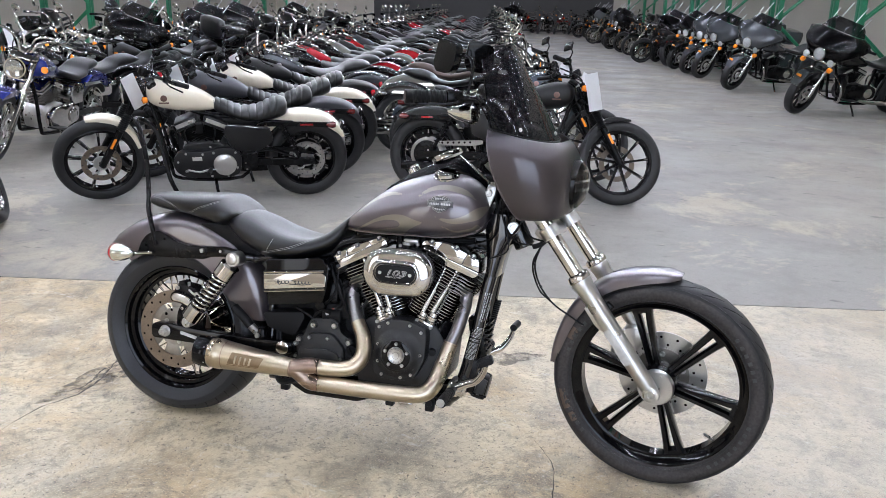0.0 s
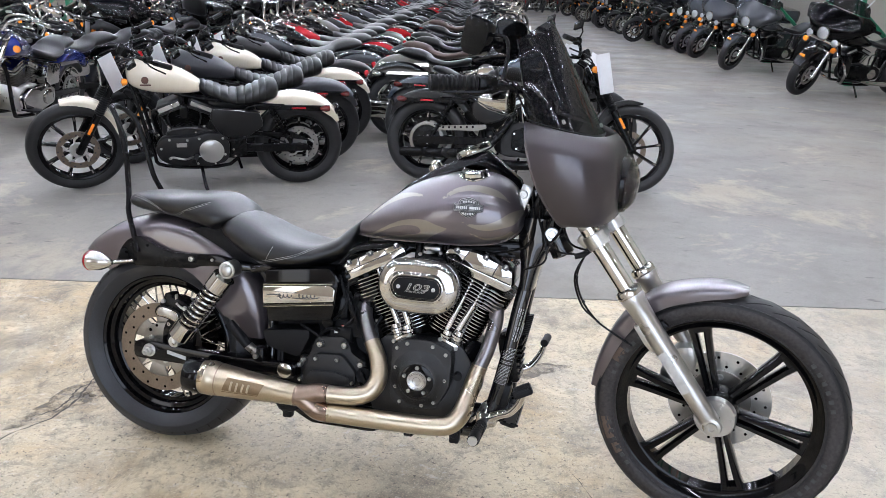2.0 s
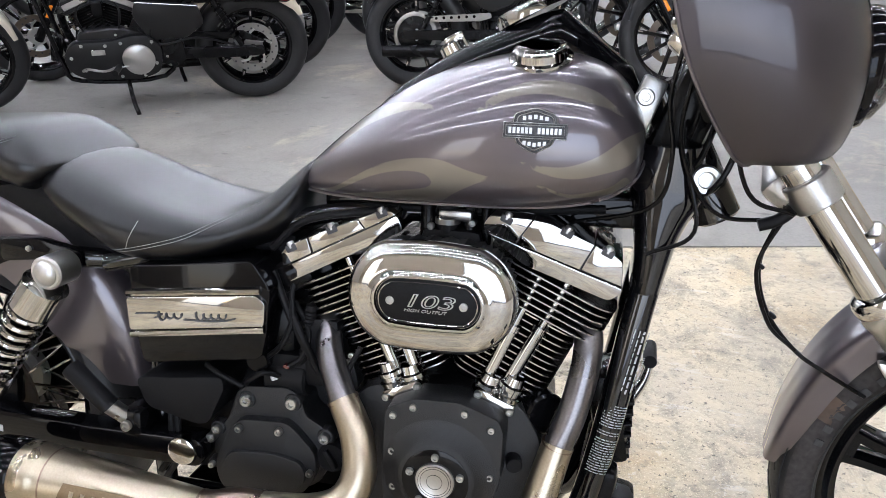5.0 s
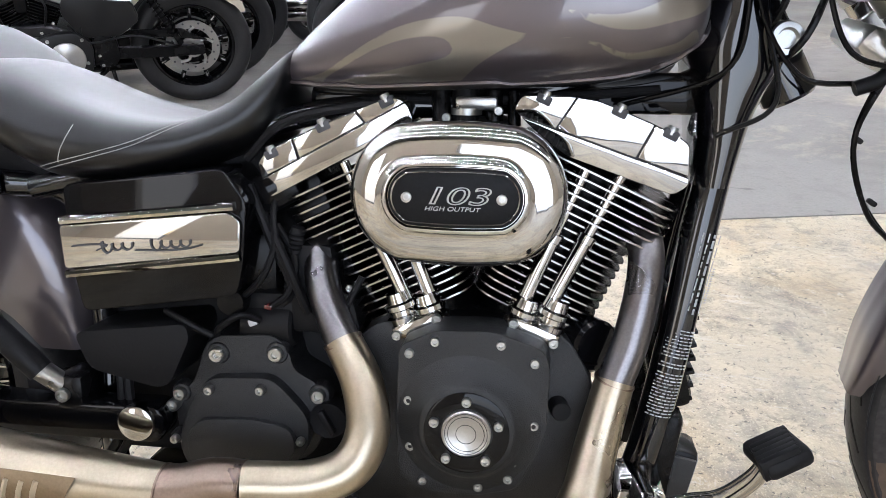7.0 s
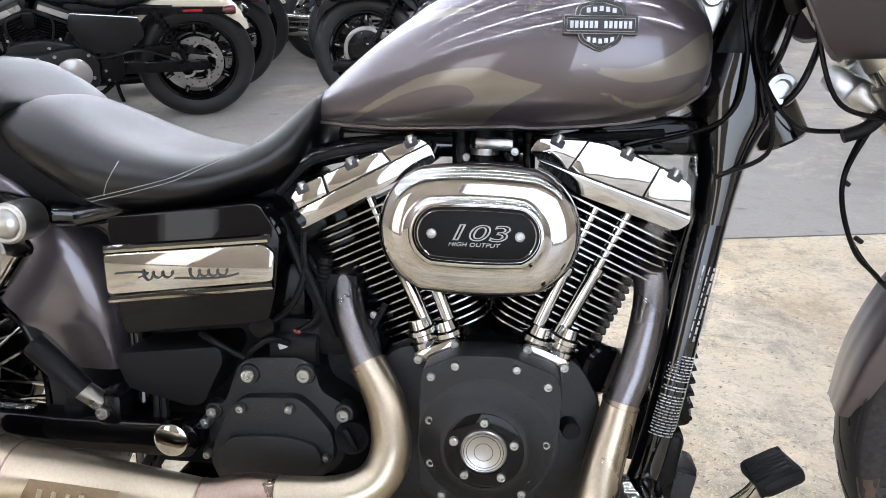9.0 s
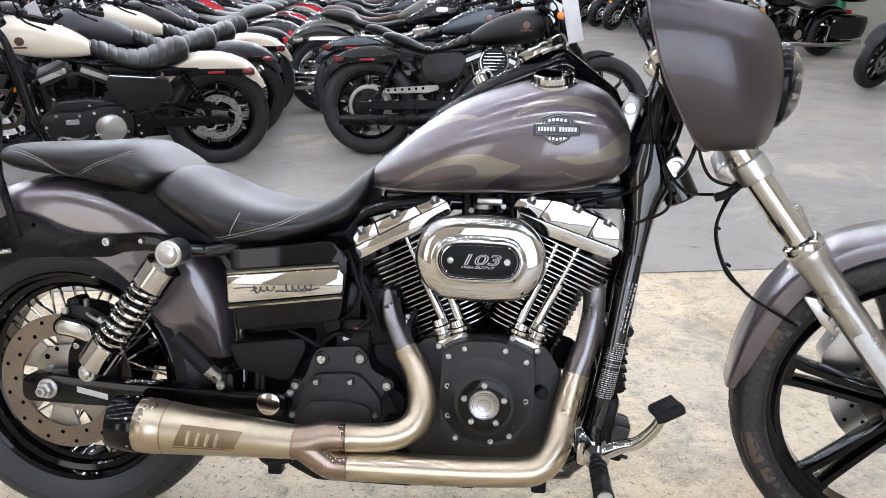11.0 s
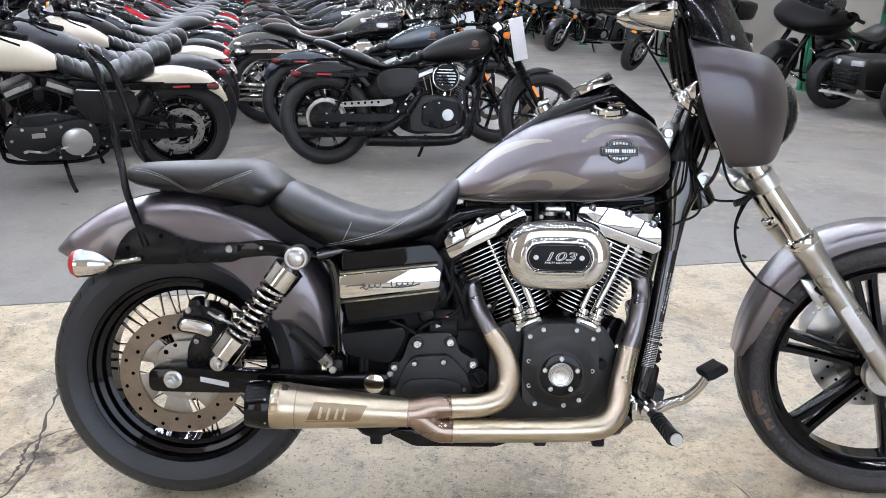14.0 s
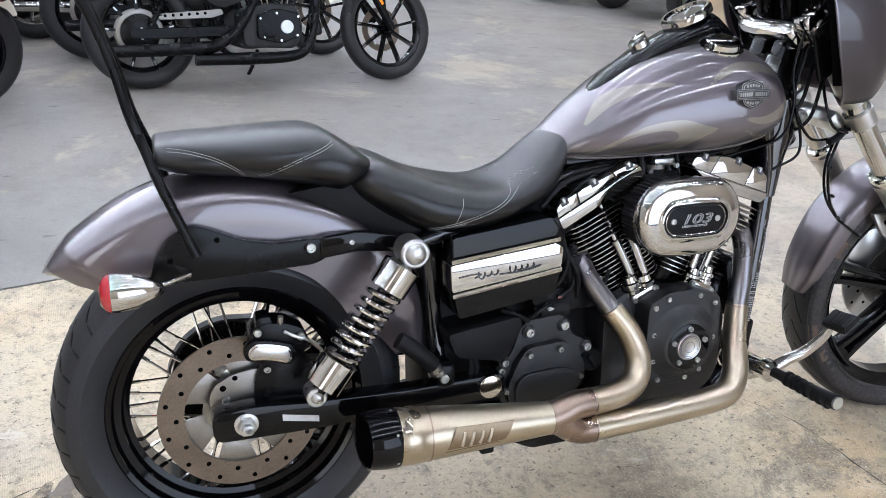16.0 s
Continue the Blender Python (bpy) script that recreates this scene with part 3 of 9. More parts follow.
lathe(bm, [(-0.06, 0.022), (-0.06, 0.055), (-0.048, 0.062), (-0.036, 0.055), (-0.03, 0.036), (0.03, 0.036), (0.036, 0.055), (0.05, 0.062), (0.06, 0.05), (0.06, 0.022)], RW, n=32, loop=True)
part("rear_hub", bm, SATIN, hero)

bm = B()
lathe(bm, [(0.07, 0.03), (0.074, 0.1), (0.07, 0.116), (0.098, 0.116), (0.094, 0.1), (0.09, 0.03)], RW, n=48, loop=True)
pulley = part("belt_pulley", bm, GLOSS, hero, "gloss black belt pulley")
bm = B()
rings = []
for i in range(41):
    a = math.pi * (0.5 + i / 40)
    rings.append(RW + Vector((0.119 * math.cos(a), 0, 0.119 * math.sin(a))))
rings = [Vector((0.66, 0, 0.4))] + rings + [Vector((0.66, 0, 0.28))]
loft(bm, [[p + Vector((0, y, 0)) + (p - RW).normalized() * o for y, o in ((0.07, 0), (0.098, 0), (0.098, 0.005), (0.07, 0.005))] for p in rings])
part("drive_belt", bm, RUBBER, pulley)


def holed_disc(center, y, r0, r1, thick, count, hole, mats):
    """A drilled brake disc and its slotted carrier."""
    bm = B()
    lathe(bm, [(y - thick / 2, r0), (y - thick / 2, r1), (y + thick / 2, r1), (y + thick / 2, r0)], center, n=72, loop=True)
    d = part("brake_disc", bm, mats[0], hero, mats[2])
    for k in range(count):
        a = 2 * math.pi * k / count
        rr = r0 + (r1 - r0) * (0.3 if k % 2 else 0.72)
        c = Vector(center) + Vector((rr * math.cos(a), y - thick / 2 - 0.0006, rr * math.sin(a)))
        # thin black cap on the disc's face paints the hole's dark; nothing is cut
        part("drilling", lathe(B(), [(0, hole), (0.0008, hole * 0.8), (0.0008, 0)], c, (0, -1, 0), 10), HOLE, d)
    return d


rd = holed_disc(RW, -0.088, 0.1, 0.146, 0.006, 26, 0.0045, (DISC, INK_GAP, "brown rusted drilled brake disc"))
bm = B()
lathe(bm, [(-0.086, 0.03), (-0.086, 0.068), (-0.08, 0.068), (-0.08, 0.03)], RW, n=48, loop=True)
part("disc_carrier", bm, CARRIER, rd, "pale alloy disc carrier")
for k in range(6):
    a = 2 * math.pi * k / 6 + 0.3
    arm = [(0.062, d) for d in (-0.36, -0.12, 0.12, 0.36)] + [(0.104, d) for d in (0.46, 0.25, 0.0, -0.25)]
    part("carrier_arm", slab(B(), rounded([(r * math.cos(a + d), 0.322 + r * math.sin(a + d)) for r, d in arm], 0.006, 2), -0.0865, -0.08, 0.001), CARRIER, rd)
for k in range(5):
    a = 2 * math.pi * k / 5
    part("carrier_bolt", bolt(B(), RW + Vector((0.05 * math.cos(a), -0.087, 0.05 * math.sin(a))), 0.007), STEEL, rd)
cal = part("rear_caliper", slab(B(), rounded([(0.018, 0.445), (0.06, 0.425), (0.105, 0.428), (0.125, 0.455), (0.118, 0.482), (0.085, 0.498), (0.045, 0.502), (0.02, 0.488)], 0.014), -0.13, -0.07, 0.01), SEMI, hero, "black brake caliper with a chrome insert")
for nm, a, b, y, ma in (("caliper_boss", 0.046, 0.022, -0.14, SEMI), ("caliper_insert", 0.039, 0.0175, -0.143, CHROME), ("insert_face", 0.034, 0.0125, -0.1445, DISC_BRIGHT)):
    bean = [(x, z + 0.0075 * (1 - (x / a) ** 2) * (1.0 if z < 0 else 0.35)) for x, z in oval(0.0, 0.0, a, b)]
    part(nm, slab(B(), [(0.053 + x * 0.97 + z * 0.22, 0.447 + z * 0.97 - x * 0.22) for x, z in bean], y, -0.12, 0.002), ma, cal)
for c in ((0.034, -0.133, 0.488), (0.109, -0.133, 0.472)):
    part("caliper_bolt", bolt(B(), c, 0.007), STEEL, cal)
part("caliper_bridge", slab(B(), rounded([(0.03, 0.484), (0.034, 0.512), (0.058, 0.514), (0.064, 0.49)], 0.006, 2), -0.128, -0.085, 0.004), SEMI, cal)
part("bleed_nipple", rod(B(), (0.074, -0.124, 0.49), (0.076, -0.128, 0.512), 0.005, 10), STEEL, cal)
part("brake_pipe", tube(B(), [(0.08, -0.134, 0.485), (0.1, -0.138, 0.474), (0.125, -0.135, 0.462), (0.15, -0.12, 0.43)], 0.0036, 8, 4), STEEL, cal)
plate = part("bracket_plate", slab(B(), rounded([(-0.058, 0.34), (-0.052, 0.378), (-0.02, 0.402), (0.03, 0.41), (0.062, 0.4), (0.062, 0.34)], 0.018, 4), -0.104, -0.097, 0.002), CARRIER, cal, "bare alloy caliper plate")
for c, r in (((-0.03, 0.379), 0.006), ((-0.008, 0.396), 0.005)):
    part("plate_hole", lathe(B(), [(0, r), (0.0006, r * 0.8), (0.0006, 0)], (c[0], -0.1042, c[1]), (0, -1, 0), 12), HOLE, plate)
part("plate_bolt", bolt(B(), (-0.026, -0.104, 0.355), 0.008), STEEL, plate)
part("caliper_bracket", slab(B(), rounded([(0.022, 0.34), (0.026, 0.395), (0.04, 0.425), (0.06, 0.44), (0.11, 0.45), (0.135, 0.4), (0.13, 0.34)], 0.012), -0.12, -0.1, 0.004), SEMI, cal)
part("bracket_bolt", bolt(B(), (0.048, -0.12, 0.412), 0.007), FIN_EDGE, cal)
bm = B()
slab(bm, rounded([(-0.055, 0.30), (-0.055, 0.355), (0.02, 0.36), (0.11, 0.352), (0.3, 0.345), (0.5, 0.35), (0.5, 0.3), (0.3, 0.3), (0.09, 0.298)], 0.02), -0.158, -0.115, 0.006)
slab(bm, rounded([(-0.055, 0.30), (-0.055, 0.355), (0.02, 0.36), (0.3, 0.345), (0.5, 0.35), (0.5, 0.3), (0.3, 0.3), (0.09, 0.298)], 0.02), 0.105, 0.148, 0.006)
swing = part("swingarm", bm, GLOSS, hero)
part("caution_label", slab(B(), [(0.065, 0.338), (0.13, 0.325), (0.13, 0.313), (0.065, 0.326)], -0.1592, -0.1585, 0), WHITE_PRINT, swing)
bm = B()
lathe(bm, [(0, 0.021), (0.003, 0.021), (0.004, 0.019), (0.004, 0)], (0.002, -0.158, 0.33), (0, -1, 0), 24)
lathe(bm, [(0.004, 0.0165), (0.016, 0.0165), (0.018, 0.014), (0.018, 0.011), (0.027, 0.0105), (0.028, 0.009), (0.028, 0.006), (0.016, 0.005), (0.016, 0)], (0.002, -0.158, 0.33), (0, -1, 0), 6)
rod(bm, (0, -0.15, 0.33), (0, 0.16, 0.33), 0.011)
part("rear_axle", bm, SATIN, hero)

# shocks
for s in (-1, 1):
    lo, hi = Vector((0.119, s * 0.2, 0.385)), Vector((0.297, s * 0.2, 0.628))
    ax = (hi - lo).normalized()
    L = (hi - lo).length
    bm = B()
    rod(bm, lo, hi, 0.014, 14)
    shock = part("shock_absorber", bm, GLOSS, hero, "chrome coil-over shock absorber")
    bm = B()
    u = ax.orthogonal().normalized()
    w = ax.cross(u)
    tube(bm, [lo + ax * (0.075 + (L - 0.15) * i / 144) + 0.029 * (math.cos(2 * math.pi * 8.5 * i / 144) * u + math.sin(2 * math.pi * 8.5 * i / 144) * w) for i in range(145)], 0.0048, 8, 1)
    part("coil_spring", bm, CHROME, shock)
    bm = B()
    lathe(bm, [(0.02, 0.02), (0.022, 0.034), (0.075, 0.035), (0.078, 0.03)], lo, ax, 24)
    part("shock_cover", bm, CHROME, shock)
    part("shock_cover", lathe(B(), [(L - 0.08, 0.031), (L - 0.078, 0.035), (L - 0.03, 0.035), (L - 0.025, 0.02)], lo, ax, 24), CHROME, shock)
    bm = B()
    rod(bm, hi + Vector((0, s * -0.03, 0)), hi + Vector((0, s * 0.022, 0)), 0.026, 24)
    ball(bm, hi + Vector((0, s * 0.02, 0)), 0.02, (1, 0.55, 1))
    part("shock_mount", bm, SATIN, shock)
    bm = B()
    rod(bm, lo + Vector((0, s * -0.03, 0)), lo + Vector((0, s * 0.012, 0)), 0.018, 20)
    ball(bm, lo + Vector((0, s * 0.012, 0)), 0.011, (1, 0.7, 1))
    part("shock_bolt", bm, STEEL, shock)


# rear fender: a rounded channel over the wheel
def channel(line, half, depth, thick=0.004, k=6):
    """A mudguard skin along (x, z) points with skirts of the given depths."""
    pts = spline([Vector((x, 0, z)) for x, z in line], k)
    m = len(pts)
    rings = []
    for i, p in enumerate(pts):
        t = (pts[min(i + 1, m - 1)] - pts[max(i - 1, 0)]).normalized()
        nrm = Vector((-t.z, 0, t.x))
        f = i / (m - 1) * (len(depth) - 1)
        d = float(np.interp(f, range(len(depth)), depth))
        h = float(np.interp(f, range(len(half)), half))
        up = [(-h, -d), (-h * 1.0, -d * 0.6), (-h * 0.97, -min(d * 0.3, 0.045)), (-h * 0.85, -min(d * 0.14, 0.02)), (-h * 0.6, -min(0.007, d * 0.05)), (-h * 0.3, -0.0015), (0, 0)]
        up = [(v.x, v.y) for v in spline([Vector((y, z, 0)) for y, z in up], 3)]
        up += [(-y, z) for y, z in up[-2::-1]]
        ring = [p + Vector((0, y, 0)) + nrm * z for y, z in up]
        ring += [p + Vector((0, y * (1 - thick / h), 0)) + nrm * (z - (thick if abs(y) < h * 0.9 else 0)) for y, z in up[::-1]]
        rings.append(ring)
    return loft(B(), rings, True, True)


bm = channel([(-0.302, 0.606), (-0.292, 0.623), (-0.273, 0.646), (-0.25, 0.667), (-0.17, 0.718), (-0.08, 0.748), (0.03, 0.757), (0.13, 0.735), (0.22, 0.695), (0.295, 0.63), (0.345, 0.55), (0.366, 0.475), (0.366, 0.392)],
             [0.04, 0.082, 0.1, 0.108, 0.114, 0.114, 0.114, 0.114, 0.114, 0.112, 0.11, 0.105, 0.09], [0.006, 0.055, 0.112, 0.128, 0.135, 0.14, 0.15, 0.145, 0.15, 0.155, 0.155, 0.14, 0.07])
part("rear_fender", bm, PAINT_PLAIN, hero, "charcoal metallic rear fender")
strut = [(-0.135, 0.592), (-0.12, 0.64), (-0.095, 0.672), (-0.06, 0.688), (-0.03, 0.678), (0.02, 0.655), (0.075, 0.645), (0.15, 0.648), (0.165, 0.64), (0.165, 0.615), (0.14, 0.603), (0.0, 0.596)]
for s in (-1, 1):
    bm = slab(B(), rounded(strut, 0.012, 3), s * 0.118, s * 0.136, 0.002)
    fs = part("fender_strut", bm, SEMI, hero)
    bm = slab(B(), rounded([(0.15, 0.65), (0.22, 0.656), (0.3, 0.64), (0.3, 0.61), (0.22, 0.62), (0.15, 0.612)], 0.012, 3), s * 0.122, s * 0.14, 0.004)
    part("strut_rail", bm, GLOSS, fs)
    part("strut_bolt", bolt(B(), (0.133, s * 0.135, 0.634), 0.009, (0, s, 0), 0.01), STEEL, fs)
    part("strut_bolt", bolt(B(), (0.205, s * 0.139, 0.638), 0.005, (0, s, 0), 0.005), STEEL, fs)
    for c in ((-0.098, 0.632), (-0.022, 0.661)):
        part("strut_hole", lathe(B(), [(0, 0.005), (0.0005, 0.004), (0.0005, 0)], (c[0], s * 0.1362, c[1]), (0, s, 0), 10), HOLE, fs)
    # bullet tail lamp
    bm = B()
    lathe(bm, [(-0.014, 0.0), (-0.013, 0.018), (-0.006, 0.0285), (0.0, 0.031), (0.003, 0.0322), (0.004, 0.03)], (-0.192, s * 0.188, 0.604), (1, 0, 0), 24)
    tl = part("turn_signal_lens", bm, RED, hero, "red bullet signal lens")
    bm = B()
    lathe(bm, [(0.0, 0.0305), (0.012, 0.0315), (0.04, 0.028), (0.065, 0.018), (0.08, 0.007), (0.082, 0)], (-0.192, s * 0.188, 0.604), (1, 0, 0), 24)
    rod(bm, (-0.125, s * 0.185, 0.604), (-0.07, s * 0.14, 0.608), 0.006)
    part("signal_housing", bm, CHROME, tl)

# hoop behind the seat
bm = B()
hoop = [(-0.055, 0.137, 0.636), (-0.088, 0.124, 0.72), (-0.104, 0.116, 0.762), (-0.12, 0.092, 0.81), (-0.139, 0.07, 0.865), (-0.156, 0.058, 0.94), (-0.188, 0.05, 1.035), (-0.218, 0.036, 1.072), (-0.236, 0.014, 1.084)]
tube(bm, [(x, -y, z) for x, y, z in hoop] + hoop[::-1], 0.0085, 12, 5)
part("sissy_bar", bm, SEMI, hero, "black tubular hoop behind the seat")


# seat
def cushion(stations, n=24, p=2.6, q=2.2, k=5):
    """Rounded body through (x, low, high, half width) stations."""
    st = [Vector((s[0], s[1], s[2])) for s in stations]
    wd = [Vector((s[0], s[3], 0)) for s in stations]
    a, b = spline(st, k), spline(wd, k)
    rings = []
    for u, w in zip(a, b):
        ring = []
        for i in range(n):
            t = 2 * math.pi * i / n
            c, s = math.cos(t), math.sin(t)
            y = w.y * math.copysign(abs(c) ** (2 / p), c)
            z = (u.y + u.z) / 2 + (u.z - u.y) / 2 * math.copysign(abs(s) ** (2 / q), s)
            ring.append(Vector((u.x, y, z)))
        rings.append(ring)
    return rings


rider = cushion([(0.2, 0.73, 0.755, 0.09), (0.24, 0.69, 0.78, 0.135), (0.3, 0.652, 0.768, 0.155), (0.37, 0.622, 0.74, 0.165), (0.45, 0.622, 0.718, 0.16), (0.52, 0.638, 0.714, 0.145),
                 (0.58, 0.657, 0.738, 0.126), (0.615, 0.672, 0.766, 0.115), (0.64, 0.702, 0.788, 0.102), (0.655, 0.742, 0.798, 0.086), (0.664, 0.772, 0.794, 0.05)], 28, 2.8, 2.1)
for r in rider:                                  # dished in the middle
    c = max(v.z for v in r)
    for v in r:
        dish = 0.016 * max(0, 1 - ((v.x - 0.44) / 0.16) ** 2)
        k = max(0.0, min(1.0, (v.z - c + 0.05) / 0.05))
        v.z += k * dish * ((v.y / 0.15) ** 2 * 1.4 - 0.8)
bm = loft(B(), rider)
seat = part("rider_seat", bm, LEATHER, hero, "black leather rider seat with grey stitching")
part("seat_pan", slab(B(), rounded([(0.1, 0.725), (0.17, 0.735), (0.25, 0.735), (0.33, 0.69), (0.35, 0.62), (0.3, 0.6), (0.24, 0.66), (0.16, 0.7)], 0.012, 3), -0.108, 0.108, 0.008), MATT, seat)
pillion = cushion([(-0.108, 0.78, 0.812, 0.085), (-0.101, 0.772, 0.819, 0.112), (-0.06, 0.761, 0.823, 0.125), (0.04, 0.75, 0.828, 0.138), (0.13, 0.733, 0.833, 0.15), (0.17, 0.724, 0.83, 0.152),
                   (0.2, 0.719, 0.816, 0.15), (0.226, 0.734, 0.798, 0.14), (0.246, 0.752, 0.783, 0.118), (0.257, 0.763, 0.775, 0.08)], 56, 3.0, 2.5, 10)
SEAMS = ([(-0.09, 0.81), (-0.057, 0.806), (-0.016, 0.794), (0.018, 0.775), (0.042, 0.753)], [(0.042, 0.753), (0.08, 0.768), (0.122, 0.787), (0.16, 0.802), (0.182, 0.811)])
seam_lines = [spline([Vector((x, 0, z)) for x, z in q], 10) for q in SEAMS]
for r in pillion:                                # drawn in along the sewn seams, hollow beside them
    c = sum(r, Vector()) / len(r)
    for v in r:
        if abs(v.y) > 0.05:
            d = min((Vector((v.x, 0, v.z)) - w).length for line in seam_lines for w in line)
            v.y *= 1 - 0.035 * math.exp(-(d / 0.005) ** 2) - 0.03 * math.exp(-(d / 0.025) ** 2)
bm = loft(B(), pillion)
pil = part("pillion_pad", bm, LEATHER, hero, "black leather pillion pad with sewn side panels")


def side_of(rings, x, z, side):
    """The half width of a cushion at a place along it and a height."""
    ys = []
    for r in sorted(rings, key=lambda r: abs(r[0].x - x))[:2]:
        half = sorted((v for v in r if v.y * side > 0.01), key=lambda v: v.z)
        ys.append((abs(r[0].x - x) + 1e-6, float(np.interp(z, [v.z for v in half], [v.y for v in half]))))
    (d0, y0), (d1, y1) = ys
    return (y0 * d1 + y1 * d0) / (d0 + d1)


RIDER_SEAM = spline([Vector((x, 0, z)) for x, z in ((0.352, 0.646), (0.39, 0.656), (0.44, 0.669), (0.486, 0.683), (0.528, 0.704), (0.56, 0.72), (0.588, 0.734))], 8)
CROSS_SEAM = spline([Vector((x, 0, z)) for x, z in ((0.392, 0.658), (0.4, 0.675), (0.407, 0.69), (0.411, 0.702))], 8)
bm = B()
for side in (-1, 1):
    for line, offs in ((RIDER_SEAM, (-0.0025, 0.0025)), (CROSS_SEAM, (0.0,))):
        for off in offs:
            tube(bm, [(w.x, side_of(rider, w.x, w.z + off, side) + side * 0.0006, w.z + off) for w in line], 0.0006, 5, 1)
part("stitching", bm, STITCH, seat)
bm = B()
for side in (-1, 1):
    for line in seam_lines:
        for off in (-0.0022, 0.0022):
            tube(bm, [(w.x, side_of(pillion, w.x, w.z + off, side) + side * 0.0007, w.z + off) for w in line[1:]], 0.0005, 5, 1)
part("stitching", bm, STITCH, pil)


# tank
def closed_curve(pts, k=5):
    """A smooth closed outline through (x, z) points."""
    q = [Vector((x, z, 0)) for x, z in pts]
    n = len(q)
    line = spline([q[-2], q[-1], *q, q[0], q[1]], k)[2 * k:(n + 2) * k]
    return np.array([(v.x, v.y) for v in line])


def signed_area(outline, x, z):
    """Distance inside a closed outline; negative outside."""
    a, b = outline, np.roll(outline, -1, 0)
    d = b - a
    p = np.array((x, z))
    t = np.clip(((p - a) * d).sum(1) / np.maximum((d * d).sum(1), 1e-12), 0, 1)
    dist = np.sqrt((((a + d * t[:, None]) - p) ** 2).sum(1).min())
    cross = ((a[:, 1] > z) != (b[:, 1] > z)) & (x < a[:, 0] + (z - a[:, 1]) * d[:, 0] / np.where(d[:, 1] == 0, 1e-9, d[:, 1]))
    return dist if cross.sum() % 2 else -dist


def signed_flames(x, z):
    """How far inside the pewter licks a point of the tank's side lies; positive inside."""
    lit = max(signed_area(q, x, z) for q in PEWTER)
    return min(lit, -max(signed_area(q, x, z) for q in CHARCOAL))


PEWTER = [closed_curve(q) for q in (
    [(0.66, 0.752), (0.704, 0.766), (0.74, 0.786), (0.785, 0.81), (0.83, 0.823), (0.875, 0.826), (0.915, 0.815), (0.96, 0.806), (1.01, 0.803), (1.05, 0.79), (1.1, 0.8), (1.125, 0.812), (1.13, 0.74), (0.9, 0.735), (0.75, 0.735)],
    [(0.985, 0.832), (1.02, 0.828), (1.05, 0.83), (1.085, 0.844), (1.12, 0.868), (1.145, 0.87), (1.13, 0.835), (1.09, 0.82), (1.055, 0.813), (1.02, 0.817)],
    [(0.918, 0.885), (0.939, 0.909), (0.966, 0.925), (1.002, 0.934), (1.045, 0.932), (1.082, 0.92), (1.115, 0.892), (1.088, 0.904), (1.045, 0.914), (1.002, 0.918), (0.962, 0.909)],
    [(0.69, 0.812), (0.75, 0.856), (0.82, 0.885), (0.87, 0.89), (0.84, 0.897), (0.78, 0.888), (0.73, 0.86)],
)]
CHARCOAL = [closed_curve(q) for q in (
    [(0.7, 0.754), (0.735, 0.774), (0.775, 0.793), (0.815, 0.804), (0.85, 0.805), (0.864, 0.795), (0.855, 0.784), (0.815, 0.775), (0.772, 0.766)],
    [(0.862, 0.74), (0.884, 0.77), (0.918, 0.792), (0.944, 0.803), (0.975, 0.805), (1.014, 0.798), (1.048, 0.784), (1.09, 0.787), (1.13, 0.795), (1.13, 0.76), (1.06, 0.74), (0.95, 0.73)],
)]
st = [(0.628, 0.757, 0.772, 0.03), (0.645, 0.75, 0.79, 0.07), (0.69, 0.744, 0.832, 0.1), (0.75, 0.742, 0.88, 0.125), (0.82, 0.743, 0.925, 0.148), (0.9, 0.746, 0.956, 0.167), (0.98, 0.75, 0.974, 0.178),
      (1.05, 0.758, 0.97, 0.178), (1.1, 0.772, 0.948, 0.165), (1.13, 0.792, 0.915, 0.14), (1.143, 0.812, 0.888, 0.1), (1.147, 0.83, 0.868, 0.05)]
sp = spline([Vector((s[0], s[1], s[2])) for s in st], 9)
sw = spline([Vector((s[0], s[3], 0)) for s in st], 9)
rings = []
for u, w in zip(sp, sw):
    ring = []
    for i in range(72):
        t = 2 * math.pi * i / 72
        c, s = math.cos(t), math.sin(t)
        k = 0.42
        mid = u.y + (u.z - u.y) * k
        if s >= 0:
            y = w.y * math.copysign(abs(c) ** 0.82, c)
            z = mid + (u.z - mid) * abs(s) ** 0.95
        else:
            y = w.y * math.copysign(abs(c) ** 0.62, c)
            z = mid - (mid - u.y) * abs(s) ** 0.8
        ring.append(Vector((u.x, y, z)))
    rings.append(ring)
tank = part("fuel_tank", loft(B(), rings), PAINT, hero, "charcoal metallic fuel tank with pewter flames", sharp=60)
fl = tank.data.attributes.new("licks", "FLOAT", "POINT")
fl.data.foreach_set("value", [signed_flames(v.co.x, v.co.z) for v in tank.data.vertices])
bm = B()
line = []
for r in rings[6:-4:2]:
    i = min(range(72), key=lambda i: (abs(r[i].y + 0.12) + 50 * (r[i].z > 0.78)))
    line.append(min(r, key=lambda v: v.z + abs(v.y + 0.11) * 0.3))
tube(bm, [v + Vector((0, -0.012, 0.002)) for v in line], 0.003, 6, 1)
part("tank_seam", bm, PAINT_PLAIN, tank)
